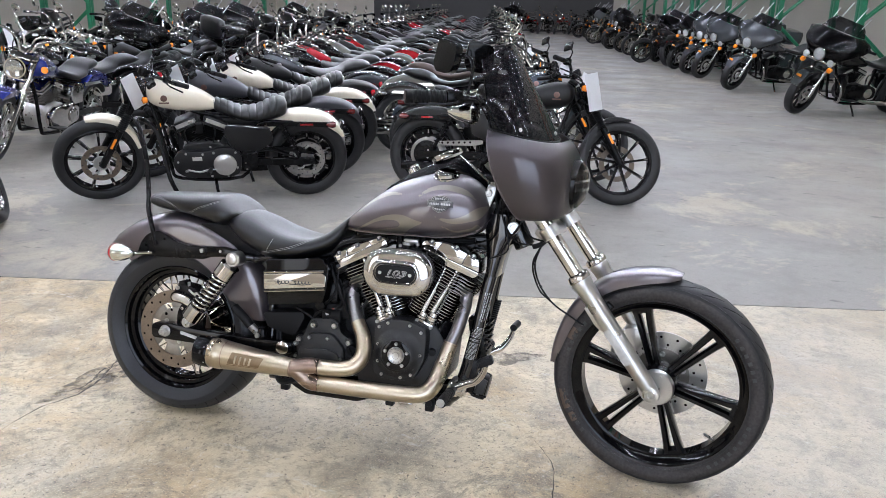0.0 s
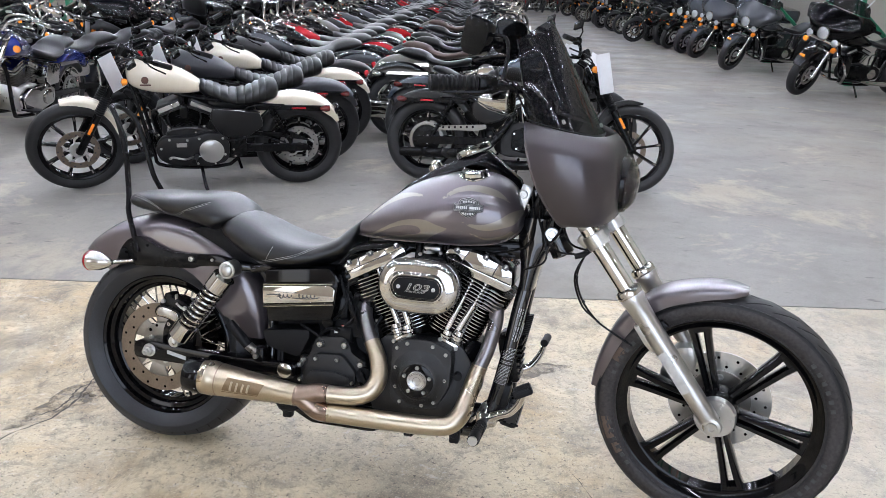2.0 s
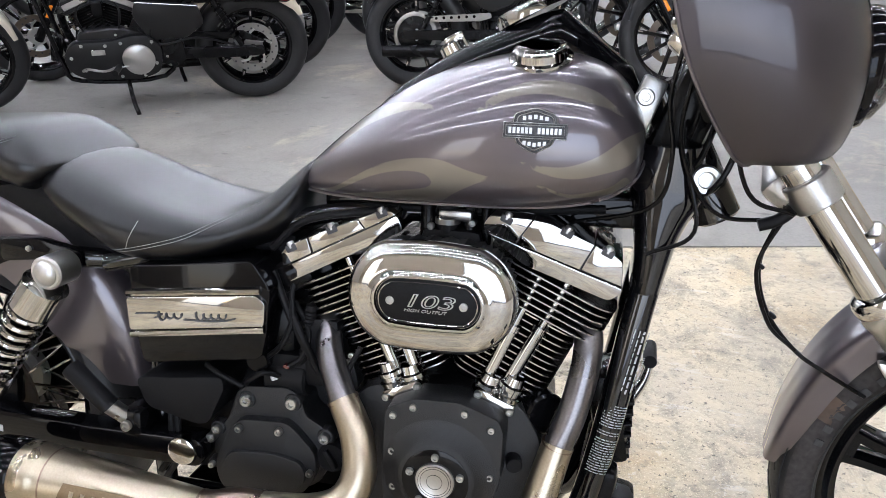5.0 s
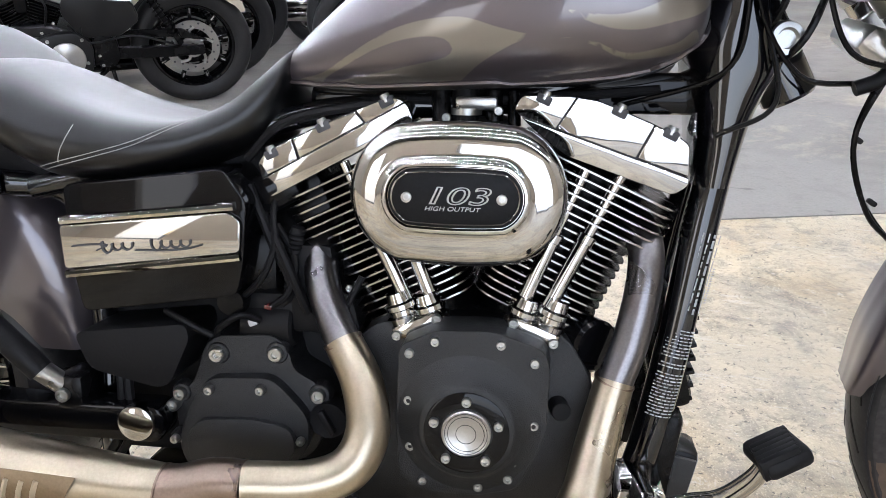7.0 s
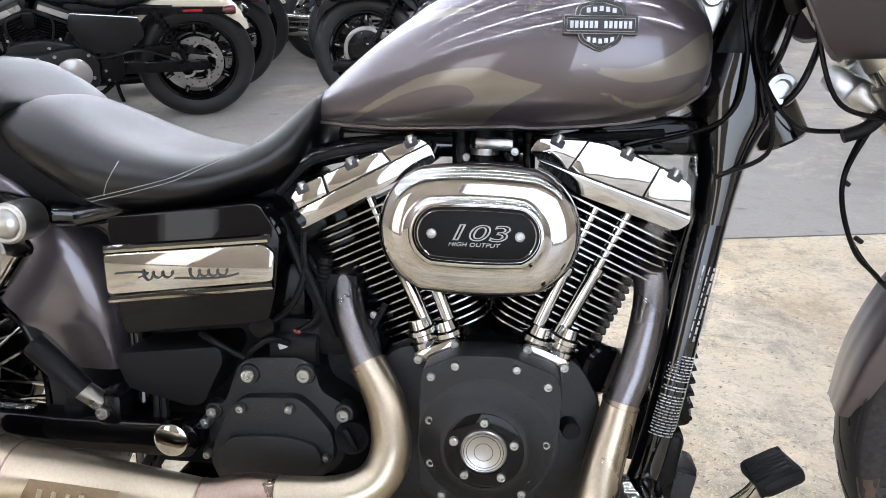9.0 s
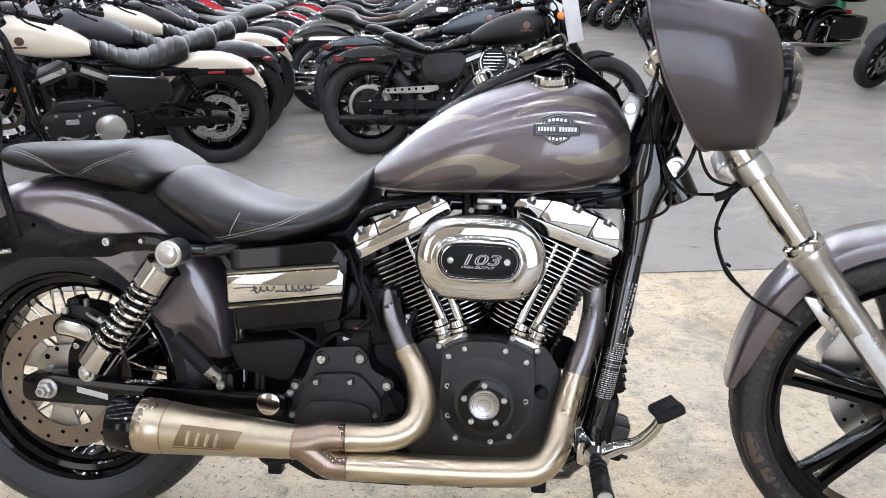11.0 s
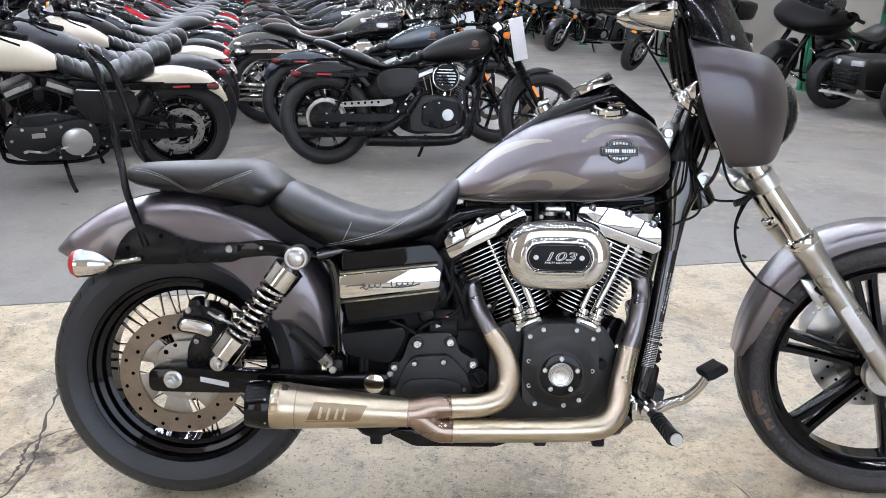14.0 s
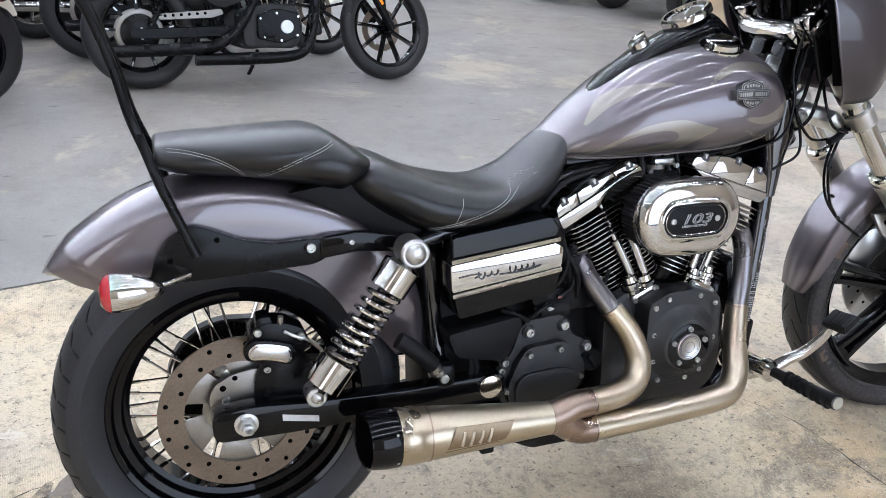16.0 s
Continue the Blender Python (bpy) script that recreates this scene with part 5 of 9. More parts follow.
part("wire_plug", box(B(), (0.632, -0.118, 0.478), (0.01, 0.01, 0.006), 0.001, (0, 10, 0)), RED_DARK, hero, "red wire connector")
part("round_plug", lathe(B(), [(0.1, 0.02), (0.122, 0.0205), (0.128, 0.017), (0.13, 0)], (0.585, 0, 0.484), (0, -1, 0), 20), SEMI, hero)
for c in ([(0.62, -0.12, 0.46), (0.6, -0.135, 0.47), (0.57, -0.13, 0.45), (0.56, -0.11, 0.43)], [(0.635, -0.118, 0.478), (0.66, -0.12, 0.5), (0.665, -0.11, 0.54), (0.64, -0.1, 0.58)], [(0.6, -0.12, 0.49), (0.63, -0.13, 0.52), (0.645, -0.125, 0.56), (0.64, -0.11, 0.6), (0.65, -0.09, 0.66)], [(0.56, -0.13, 0.44), (0.53, -0.14, 0.46), (0.5, -0.13, 0.47)], [(0.75, -0.11, 0.52), (0.73, -0.12, 0.47), (0.745, -0.11, 0.42)]):
    part("wiring", tube(B(), c, 0.0045, 8, 6), MATT, hero)
part("corrugated_hose", lathe(B(), [(0, 0.008)] + [v for k in range(14) for v in ((0.004 + 0.006 * k, 0.0105), (0.007 + 0.006 * k, 0.0085))] + [(0.09, 0.008)], (0.655, -0.1, 0.49), (0.15, -0.05, 1), 14), MATT, hero)

# air cleaner
bm = B()
o = oval(0.876, 0.638, 0.117, 0.0765, 96)
n_ = len(o)
rings = []
for y in (-0.12, -0.178):
    rings.append([Vector((0.876 + (x - 0.876) * (0.965 if i % 2 else 0.925), y, 0.638 + (z - 0.638) * (0.955 if i % 2 else 0.9))) for i, (x, z) in enumerate(o)])
air = part("air_filter", loft(bm, rings), MATT, hero, "pleated black air filter behind an oval chrome cover", sharp=10)
bm = B()
rings = []
for y, e in ((-0.172, 0.002), (-0.178, 0.0), (-0.187, 0.0), (-0.195, 0.0025), (-0.201, 0.0075), (-0.2045, 0.014), (-0.2065, 0.022), (-0.208, 0.031), (-0.209, 0.039), (-0.2115, 0.0405), (-0.2128, 0.0425), (-0.2128, 0.045), (-0.2085, 0.0465), (-0.2085, 0.06)):
    rings.append([Vector((x, y, z)) for x, z in oval(0.876, 0.638, 0.1195 - e, 0.0795 - e, 72)])
acc = part("air_cleaner_cover", loft(bm, rings), CHROME, hero, "oval chrome air cleaner cover with a black insert", sharp=60)
bm = slab(B(), oval(0.876, 0.638, 0.0725, 0.0325, 48), -0.2115, -0.205, 0.002)
part("cover_insert", bm, MATT, acc)
bm = B()
ov = [Vector((x, -0.2116, z)) for x, z in oval(0.876, 0.638, 0.0685, 0.0285, 48)]
tube(bm, ov + ov[:1], 0.0009, 5, 1)
part("insert_line", bm, CHROME, acc)
FACE = Matrix.Translation((0.876, -0.2117, 0.6365)) @ Matrix.Rotation(radians(90), 4, "X")
words("103", 0.026, 0.0005, FACE @ Matrix.Translation((0, 0.003, 0)) @ Matrix.Diagonal((1.85, 1, 1, 1)), SATIN, acc, "lettering", 0.0006)
words("HIGH OUTPUT", 0.0066, 0.0005, FACE @ Matrix.Translation((-0.003, -0.0102, 0.0002)) @ Matrix.Diagonal((1.35, 1, 1, 1)), SATIN, acc)
for x in (0.824, 0.926):
    part("cover_screw", bolt(B(), (x, -0.2112, 0.638), 0.0058, h=0.003), STEEL, acc)

# gearbox side
bm = slab(B(), rounded([(0.505, 0.265), (0.502, 0.345), (0.53, 0.375), (0.546, 0.424), (0.563, 0.437), (0.638, 0.442), (0.657, 0.424), (0.662, 0.396), (0.694, 0.38), (0.714, 0.356), (0.69, 0.289), (0.669, 0.272), (0.6, 0.265)], 0.014), -0.122, 0.1, 0.014, 4)
gb = part("gearbox", bm, CRINKLE, hero, "black wrinkle-finish gearbox")
bm = slab(B(), rounded([(0.514, 0.31), (0.536, 0.36), (0.556, 0.386), (0.636, 0.391), (0.654, 0.377), (0.685, 0.342), (0.686, 0.302), (0.66, 0.266), (0.527, 0.256), (0.514, 0.28)], 0.014), -0.14, -0.1, 0.012, 4)
part("clutch_cover", bm, CRINKLE, gb)
bm = slab(B(), rounded([(0.53, 0.265), (0.526, 0.31), (0.545, 0.333), (0.62, 0.338), (0.665, 0.328), (0.672, 0.3), (0.65, 0.268)], 0.02), -0.149, -0.13, 0.011, 4)
part("cover_step", bm, CRINKLE, gb)
for x, z, r in ((0.564, 0.414, 0.0098), (0.642, 0.419, 0.0098), (0.558, 0.372, 0.0062), (0.626, 0.376, 0.0062), (0.696, 0.366, 0.0095), (0.676, 0.31, 0.0055), (0.508, 0.301, 0.0055), (0.511, 0.357, 0.0085)):
    y = -0.121 if r > 0.007 else -0.137
    part("bolt_boss", lathe(B(), [(-0.012, r * 1.7), (0.0, r * 1.6), (0.003, r * 1.35), (0.003, 0)], (x, y, z), (0, -1, 0), 16), CRINKLE, gb)
    part("gearbox_bolt", bolt(B(), (x, y - 0.003, z), r, h=0.009), STEEL, gb)
part("starter_housing", rod(B(), (0.59, -0.09, 0.45), (0.66, -0.09, 0.45), 0.031), MATT, gb)
part("starter_solenoid", box(B(), (0.625, -0.08, 0.47), (0.09, 0.06, 0.05), 0.012), MATT, gb)
part("breather_box", box(B(), (0.68, -0.06, 0.5), (0.07, 0.1, 0.12), 0.015), MATT, gb)
bm = B()
lathe(bm, [(0.14, 0.022), (0.158, 0.025), (0.164, 0.0235), (0.166, 0.02), (0.166, 0)], (0.466, 0, 0.328), (0, -1, 0), 28)
part("pivot_cap", bm, CHROME, hero, "round chrome pivot cap")
for x, z in ((0.502, 0.342), (0.485, 0.337)):
    part("pivot_bolt", bolt(B(), (x, -0.124, z), 0.0085, h=0.012), STEEL, hero)
bm = B()
lathe(bm, [(0.1, 0.022), (0.125, 0.0245), (0.13, 0.0235), (0.128, 0.02), (0.128, 0)], (0.708, 0, 0.334), (0, -1, 0), 24)
box(bm, (0.708, -0.134, 0.334), (0.034, 0.01, 0.008), 0.002, (0, 60, 0))
part("oil_dipstick", bm, MATT, hero)
bm = B()
box(bm, (0.72, 0, 0.2), (0.62, 0.16, 0.03), 0.01)
slab(bm, rounded([(0.5, 0.205), (0.56, 0.175), (0.75, 0.175), (0.82, 0.2), (0.8, 0.215), (0.52, 0.215)], 0.012), -0.16, -0.05, 0.004)
part("belly_rail", bm, GLOSS, hero)
bm = B()
for x in (0.47, 0.86, 1.0):
    hb = part("hanger_bracket", box(B(), (x, -0.13, 0.19), (0.03, 0.03, 0.04), 0.006), MATT, hero)
    part("hanger_bolt", rod(B(), (x, -0.15, 0.2), (x, -0.09, 0.2), 0.011), MATT, hb)
tube(bm, [(0.42, -0.1, 0.21), (0.46, -0.14, 0.2), (0.52, -0.14, 0.215)], 0.012, 8, 3)
part("drain_hose", bm, MATT, hero)
bm = B()
for s in (-1, 1):
    part("frame_block", box(B(), (1.12, s * 0.075, 0.3), (0.05, 0.05, 0.12), 0.01, (0, 8, 0)), SEMI, fr)
box(bm, (1.13, 0, 0.42), (0.05, 0.11, 0.15), 0.012, (0, -12, 0))
reg = part("voltage_regulator", bm, SEMI, hero)
for k in range(7):
    part("regulator_fin", box(B(), (1.158, 0, 0.36 + 0.018 * k), (0.02, 0.1, 0.005), 0.001, (0, -12, 0)), SEMI, reg)
bm = box(B(), (1.15, -0.02, 0.25), (0.055, 0.07, 0.085), 0.012, (0, 12, 0))
conn = part("connector_caddy", bm, SEMI, hero, "black wiring connector caddy below the frame tube")
part("caddy_lid", box(B(), (1.152, -0.058, 0.255), (0.042, 0.008, 0.06), 0.003, (0, 12, 0)), CRINKLE, conn)
for x, z in ((1.128, 0.232), (1.165, 0.226)):
    part("caddy_clip", rod(B(), (x - 0.012, -0.062, z), (x + 0.012, -0.062, z - 0.004), 0.004, 8), SEMI, conn)
bm = B()
rod(bm, (1.0, -0.05, 0.445), (1.04, -0.108, 0.445), 0.033, 24)
part("oil_filter", bm, GLOSS, hero)
part("oil_sensor", rod(B(), (0.99, -0.1, 0.375), (1.0, -0.148, 0.375), 0.012, 16), MATT, hero)

# exhaust
front_hi = [(1.05, -0.03, 0.592), (1.083, -0.07, 0.588), (1.092, -0.1, 0.545), (1.078, -0.124, 0.465), (1.06, -0.138, 0.413)]
front_lo = [(1.06, -0.138, 0.415), (1.042, -0.163, 0.345), (1.027, -0.192, 0.287), (0.998, -0.21, 0.254), (0.945, -0.221, 0.246), (0.8, -0.233, 0.246), (0.645, -0.245, 0.249)]
rear_hi = [(0.7, -0.02, 0.59), (0.69, -0.07, 0.565), (0.7, -0.11, 0.51), (0.735, -0.15, 0.448)]
rear_lo = [(0.735, -0.15, 0.45), (0.764, -0.172, 0.405), (0.775, -0.195, 0.355), (0.757, -0.215, 0.318), (0.712, -0.23, 0.303), (0.64, -0.243, 0.303)]
ex = part("exhaust_collector", tube(B(), [(0.645, -0.245, 0.249), (0.61, -0.247, 0.254), (0.565, -0.25, 0.286), (0.545, -0.252, 0.291)], [0.0285, 0.029, 0.03, 0.031], 20), PIPE_BROWN, hero, "heat-tinted stainless two-into-one exhaust")
part("collector_branch", tube(B(), [(0.64, -0.243, 0.303), (0.605, -0.246, 0.304), (0.57, -0.25, 0.294), (0.545, -0.252, 0.291)], [0.0275, 0.028, 0.03, 0.031], 20), PIPE_BROWN, ex)
for nm, pts, r, ma in (("upper_pipe", front_hi, 0.0215, PIPE_BLUE), ("lower_pipe", front_lo, 0.0275, PIPE), ("upper_pipe", rear_hi, 0.0215, PIPE_BLUE), ("lower_pipe", rear_lo, 0.0265, PIPE)):
    r2 = r if nm == "upper_pipe" else [0.0235, 0.0255] + [r] * (len(pts) - 2)
    part(nm, tube(B(), pts, r2, 24, 10), ma, ex)
for c, d, r in ((front_lo[0], (0.3, 0, 1), 0.0242), (rear_lo[0], (-0.4, 0, 1), 0.0242), ((0.645, -0.245, 0.249), (1, 0, 0), 0.0287), ((0.64, -0.243, 0.303), (1, 0, 0), 0.0277), ((0.547, -0.252, 0.291), (1, 0, -0.05), 0.032), ((0.303, -0.2471, 0.3012), (1, -0.02, -0.042), 0.0492)):
    part("weld_bead", lathe(B(), [(-0.0025, r - 0.004), (-0.001, r + 0.0006), (0.001, r + 0.0006), (0.0025, r - 0.004)], c, d, 24), PIPE_BROWN, ex)
MA, MD = Vector((0.547, -0.252, 0.291)), Vector((-1, 0.02, 0.042)).normalized()
bm = B()
lathe(bm, [(0.0, 0.031), (0.02, 0.0325), (0.12, 0.0395), (0.24, 0.0485), (0.262, 0.05), (0.264, 0.0515), (0.298, 0.0515), (0.3, 0.05)], MA, MD, 40)
muf = part("muffler", bm, PIPE, ex, "stainless cone muffler with a black tip")
# slash-cut mouth, opening outwards
MU = Vector((0, -1, 0)) - MD * MD.dot(Vector((0, -1, 0)))
MU.normalize()
MV = MD.cross(MU)
rings = []
for h, r, cut in ((0.298, 0.0505, 0), (0.302, 0.053, 0), (0.325, 0.053, 0.3), (0.35, 0.051, 0.8), (0.358, 0.0485, 1), (0.356, 0.0455, 1), (0.33, 0.0445, 0.3), (0.31, 0.043, 0), (0.308, 0.002, 0)):
    rings.append([MA + MD * (h - cut * 0.006 * math.cos(2 * math.pi * i / 40)) + r * (math.cos(2 * math.pi * i / 40) * MU + math.sin(2 * math.pi * i / 40) * MV) for i in range(40)])
part("muffler_tip", loft(B(), rings), GLOSS, muf, "gloss black muffler tip")
for k in range(6):
    a = 2 * math.pi * k / 6 + 0.5
    u = Vector((0, math.cos(a), math.sin(a)))
    part("tip_rivet", bolt(B(), MA + MD * 0.308 + u * 0.0522, 0.0025, u, 0.0015), STEEL, muf)
bm = B()
for i in range(8):
    for j in range(3):
        a0, a1 = -0.5 + 0.34 * j, -0.16 + 0.34 * j
        h0, h1 = 0.098 + 0.0142 * i, 0.1122 + 0.0142 * i
        q = []
        for h, a in ((h0, a0), (h1, a0), (h1, a1), (h0, a1)):
            r = 0.0402 + (h - 0.12) * 0.075 + 0.0005
            q.append(bm.verts.new(MA + MD * (h - 0.02 * a) + Vector((0, -math.cos(a) * r, math.sin(a) * r + 0.004))))
        bm.faces.new(q)
bmesh.ops.remove_doubles(bm, verts=bm.verts, dist=1e-5)
bmesh.ops.solidify(bm, geom=bm.faces[:], thickness=0.0012)
pl = part("etched_badge", bm, GOLD_PLATE, muf)
for h0, a0, h1, a1, r in ((0.186, 0.3, 0.192, -0.26, 0.0036), (0.168, 0.28, 0.175, -0.3, 0.0034), (0.15, 0.26, 0.157, -0.28, 0.0034), (0.133, 0.3, 0.14, -0.28, 0.0036)):
    q = []
    for f in (0, 0.5, 1):
        h, a = h0 + (h1 - h0) * f, a0 + (a1 - a0) * f
        rr = 0.0402 + (h - 0.12) * 0.075 + 0.0012
        q.append(MA + MD * h + Vector((0, -math.cos(a) * rr, math.sin(a) * rr + 0.004)))
    part("badge_stroke", tube(B(), q, r, 6, 1), ETCH, pl)

# foot controls
for s in (-1, 1):
    bm = B()
    box(bm, (1.095, s * 0.13, 0.27), (0.06, 0.09, 0.05), 0.012)
    rod(bm, (1.09, s * 0.09, 0.27), (1.1, s * 0.21, 0.285), 0.02, 16)
    lathe(bm, [(0, 0.014), (0.01, 0.024), (0.03, 0.024), (0.04, 0.014)], (1.1, s * 0.19, 0.285), (0, s, 0), 20)
    fc = part("foot_control_bracket", bm, CHROME if s < 0 else GLOSS, hero, "forward foot control")
    bm = B()
    tube(bm, [(1.098, s * 0.225, 0.288), (1.1, s * 0.395, 0.294)], [0.011, 0.014, 0.0155, 0.0155], 12, 8)
    for k in range(7):
        lathe(bm, [(-0.004, 0.013), (-0.003, 0.0165), (0.003, 0.0165), (0.004, 0.013)], (1.099, s * (0.27 + 0.018 * k), 0.29), (0, 1, 0), 12)
    part("foot_peg", bm, MATT, fc)
    bm = B()
    rod(bm, (1.1, s * 0.392, 0.294), (1.1, s * 0.4, 0.294), 0.013)
    part("peg_end", bm, STEEL, fc)
    bm = B()
    tube(bm, [(1.105, s * 0.215, 0.29), (1.14, s * 0.222, 0.31), (1.17, s * 0.232, 0.325), (1.195, s * 0.25, 0.36), (1.205, s * 0.262, 0.39)], [0.014, 0.0125, 0.0115, 0.0105, 0.009], 12)
    part("pedal_arm", bm, CHROME, fc)
    bm = B()
    if s < 0:
        box(bm, (1.207, -0.282, 0.408), (0.05, 0.058, 0.02), 0.008, (0, -24, 14))
        for k in range(6):
            part("pad_ridge", box(B(), (1.2045, -0.305 + 0.0085 * k, 0.4085), (0.041, 0.0074, 0.0206), 0.001, (0, -24, 14)), MATT, fc)
    else:
        rod(bm, (1.205, s * 0.25, 0.4), (1.208, s * 0.34, 0.4), 0.013)
    part("pedal_pad", bm, MATT, fc)
    bm = B()
    tube(bm, [(0.28, s * 0.165, 0.452), (0.315, s * 0.17, 0.425), (0.345, s * 0.165, 0.392)], 0.0165, 12, 4)
    pp = part("pillion_peg", bm, MATT, hero, "folded black pillion peg")
    bm = B()
    rod(bm, (0.34, s * 0.165, 0.396), (0.362, s * 0.15, 0.37), 0.014)
    part("peg_knuckle", bm, STEEL, pp)
    part("peg_bracket", box(B(), (0.375, s * 0.13, 0.36), (0.04, 0.06, 0.05), 0.01), SEMI, pp)
    part("peg_bolt", bolt(B(), (0.37, s * 0.16, 0.36), 0.009, (0, s, 0), 0.008), STEEL, pp)
bm = B()
tube(bm, [(0.78, 0.13, 0.2), (0.79, 0.2, 0.13), (0.8, 0.245, 0.062)], 0.012, 10, 4)
box(bm, (0.805, 0.258, 0.052), (0.06, 0.04, 0.008), 0.003, (0, 0, 0))
part("side_stand", bm, CHROME, hero)

# front end, built straight and then turned about the steering head
FW = Vector((1.735, 0, 0.345))
SPOKE0 = 47
DOWN = Vector((0.602, 0, -0.799))
bm = B()
lathe(bm, tyre_profile(0.347, 0.128, 0.272), FW, n=96, loop=True)
ft = part("front_tyre", tread(bm, FW, 0.33), TYRE_SCUFF, hero, "worn front tyre with scuffed sidewalls", STEER, extra=[RUBBER])
bm = B()
for k in range(30):
    a = 2 * math.pi * k / 30
    for s in (-1, 1):
        pts = []
        for t, y in ((0.0, 0.01), (0.09, 0.026), (0.2, 0.042)):
            rr = float(np.interp(y / 0.064, (0, 0.4, 0.74, 0.94), (0.347, 0.3455, 0.338, 0.3245))) - 0.002
            ang = a + t + (0.1 if s > 0 else 0)
            pts.append(FW + Vector((rr * math.cos(ang), s * y, rr * math.sin(ang))))
        tube(bm, pts, 0.003, 6, 3)
part("tread_groove", bm, MATT, ft, M=STEER)
bm = B()
for r_, y_ in ((0.333, 0.0555), (0.285, 0.0585)):
    tube(bm, [FW + Vector((r_ * math.cos(2 * math.pi * i / 96), -y_, r_ * math.sin(2 * math.pi * i / 96))) for i in range(97)], 0.0012, 5, 1)
part("sidewall_rib", bm, TYRE, ft, M=STEER)
for k in range(70):
    a = 2 * math.pi * k / 70
    if k % 35 in (0, 1, 2, 9, 10, 20, 21, 22, 23, 24, 33, 34):
        continue
    if 3 <= k % 35 <= 8 or 25 <= k % 35 <= 32:
        r0 = 0.3
        c = FW + Vector((r0 * math.cos(a), -0.0632, r0 * math.sin(a)))
        part("sidewall_mark", box(B(), c, (0.011, 0.0016, 0.012), 0, (0, -math.degrees(a) + 90, 0)), RUBBER_WORN, ft, M=STEER)
for a0, a1, r0, r1 in ((192, 205, 0.3, 0.33), (150, 158, 0.302, 0.322), (208, 214, 0.296, 0.315)):
    bm = B()
    rows = []
    for i in range(9):
        a = radians(a0 + (a1 - a0) * i / 8)
        edge = 0.004 * math.sin(i * 2.3)
        row = []
        for k in range(4):
            r = r0 + edge + (r1 - r0 - edge) * k / 3
            y = float(np.interp((r - 0.272) / 0.075, (0.2, 0.48, 0.7, 0.88), (0.86, 1.0, 0.94, 0.74))) * 0.064 + 0.0006
            row.append(bm.verts.new(FW + Vector((r * math.cos(a), -y, r * math.sin(a)))))
        rows.append(row)
    for p, q in zip(rows, rows[1:]):
        for k in range(3):
            bm.faces.new((p[k], p[k + 1], q[k + 1], q[k]))
    part("tyre_stain", bm, BROWN_SCUFF, ft, "dry brown scuff", STEER)
bm = B()
lathe(bm, [(-0.044, 0.284), (-0.047, 0.279), (-0.043, 0.27), (-0.03, 0.262), (-0.024, 0.25), (0.024, 0.25), (0.03, 0.262), (0.043, 0.27), (0.047, 0.279), (0.044, 0.284)], FW, n=80, loop=True)
rim = part("front_rim", bm, GLOSS, hero, "gloss black split-spoke front wheel", STEER)
for k in range(6):
    a = radians(SPOKE0 + 60 * k)
    for s in (-1, 1):
        bm = B()
        pts = [(0.045, s * 0.011), (0.1, s * 0.0125), (0.16, s * 0.015), (0.22, s * 0.0185), (0.254, s * 0.023)]
        rings = []
        for i, (r, o) in enumerate(pts):
            rad = Vector((math.cos(a), 0, math.sin(a)))
            tn = Vector((-math.sin(a), 0, math.cos(a)))
            c = FW + rad * r + tn * o
            w = 0.0075 + 0.001 * i
            y = 0.026 - 0.0015 * i
            rings.append([c + tn * w * u + Vector((0, y * v, 0)) for u, v in ((-1, -0.7), (-0.6, -1), (0.6, -1), (1, -0.7), (1, 0.7), (0.6, 1), (-0.6, 1), (-1, 0.7))])
        part("wheel_spoke", loft(bm, rings), GLOSS, rim, M=STEER)
    bm = B()
    rad, tn = Vector((math.cos(a), 0, math.sin(a))), Vector((-math.sin(a), 0, math.cos(a)))
    rings = []
    for r, w in ((0.236, 0.022), (0.246, 0.03), (0.256, 0.04)):
        rings.append([FW + rad * r + tn * w * u + Vector((0, 0.02 * v, 0)) for u, v in ((-1, -1), (1, -1), (1, 1), (-1, 1))])
    part("spoke_foot", loft(bm, rings), GLOSS, rim, M=STEER)
bm = B()
lathe(bm, [(-0.05, 0.02), (-0.05, 0.05), (-0.03, 0.062), (0.03, 0.062), (0.05, 0.05), (0.05, 0.02)], FW, n=40, loop=True)
part("front_hub", bm, GLOSS, rim, M=STEER)
bm = B()
lathe(bm, [(-0.072, 0.014), (-0.072, 0.054), (-0.068, 0.057), (-0.05, 0.058), (-0.05, 0.014)], FW, n=40, loop=True)
for k in range(5):
    a = 2 * math.pi * k / 5
    bolt(bm, FW + Vector((0.043 * math.cos(a), -0.071, 0.043 * math.sin(a))), 0.0055, h=0.004)
part("hub_cap", bm, SATIN, rim, M=STEER)
bm = B()
va = FW + Vector((0.247 * math.cos(-0.72), -0.01, 0.247 * math.sin(-0.72)))
rod(bm, va, va - Vector((0.035 * math.cos(-0.72), 0.02, 0.035 * math.sin(-0.72))), 0.0045, 8)
part("valve_stem", bm, STEEL, rim, M=STEER)
# disc and caliper on the far side
fd = holed_disc(FW, 0.07, 0.085, 0.146, 0.006, 30, 0.0045, (DISC_BRIGHT, INK_GAP, "bright steel front brake disc"))
for o in (fd, *fd.children):
    o.data.transform(STEER)
bm = B()
lathe(bm, [(0.06, 0.03), (0.06, 0.09), (0.068, 0.09), (0.068, 0.03)], FW, n=40, loop=True)
part("disc_carrier", bm, CARRIER, fd, M=STEER)
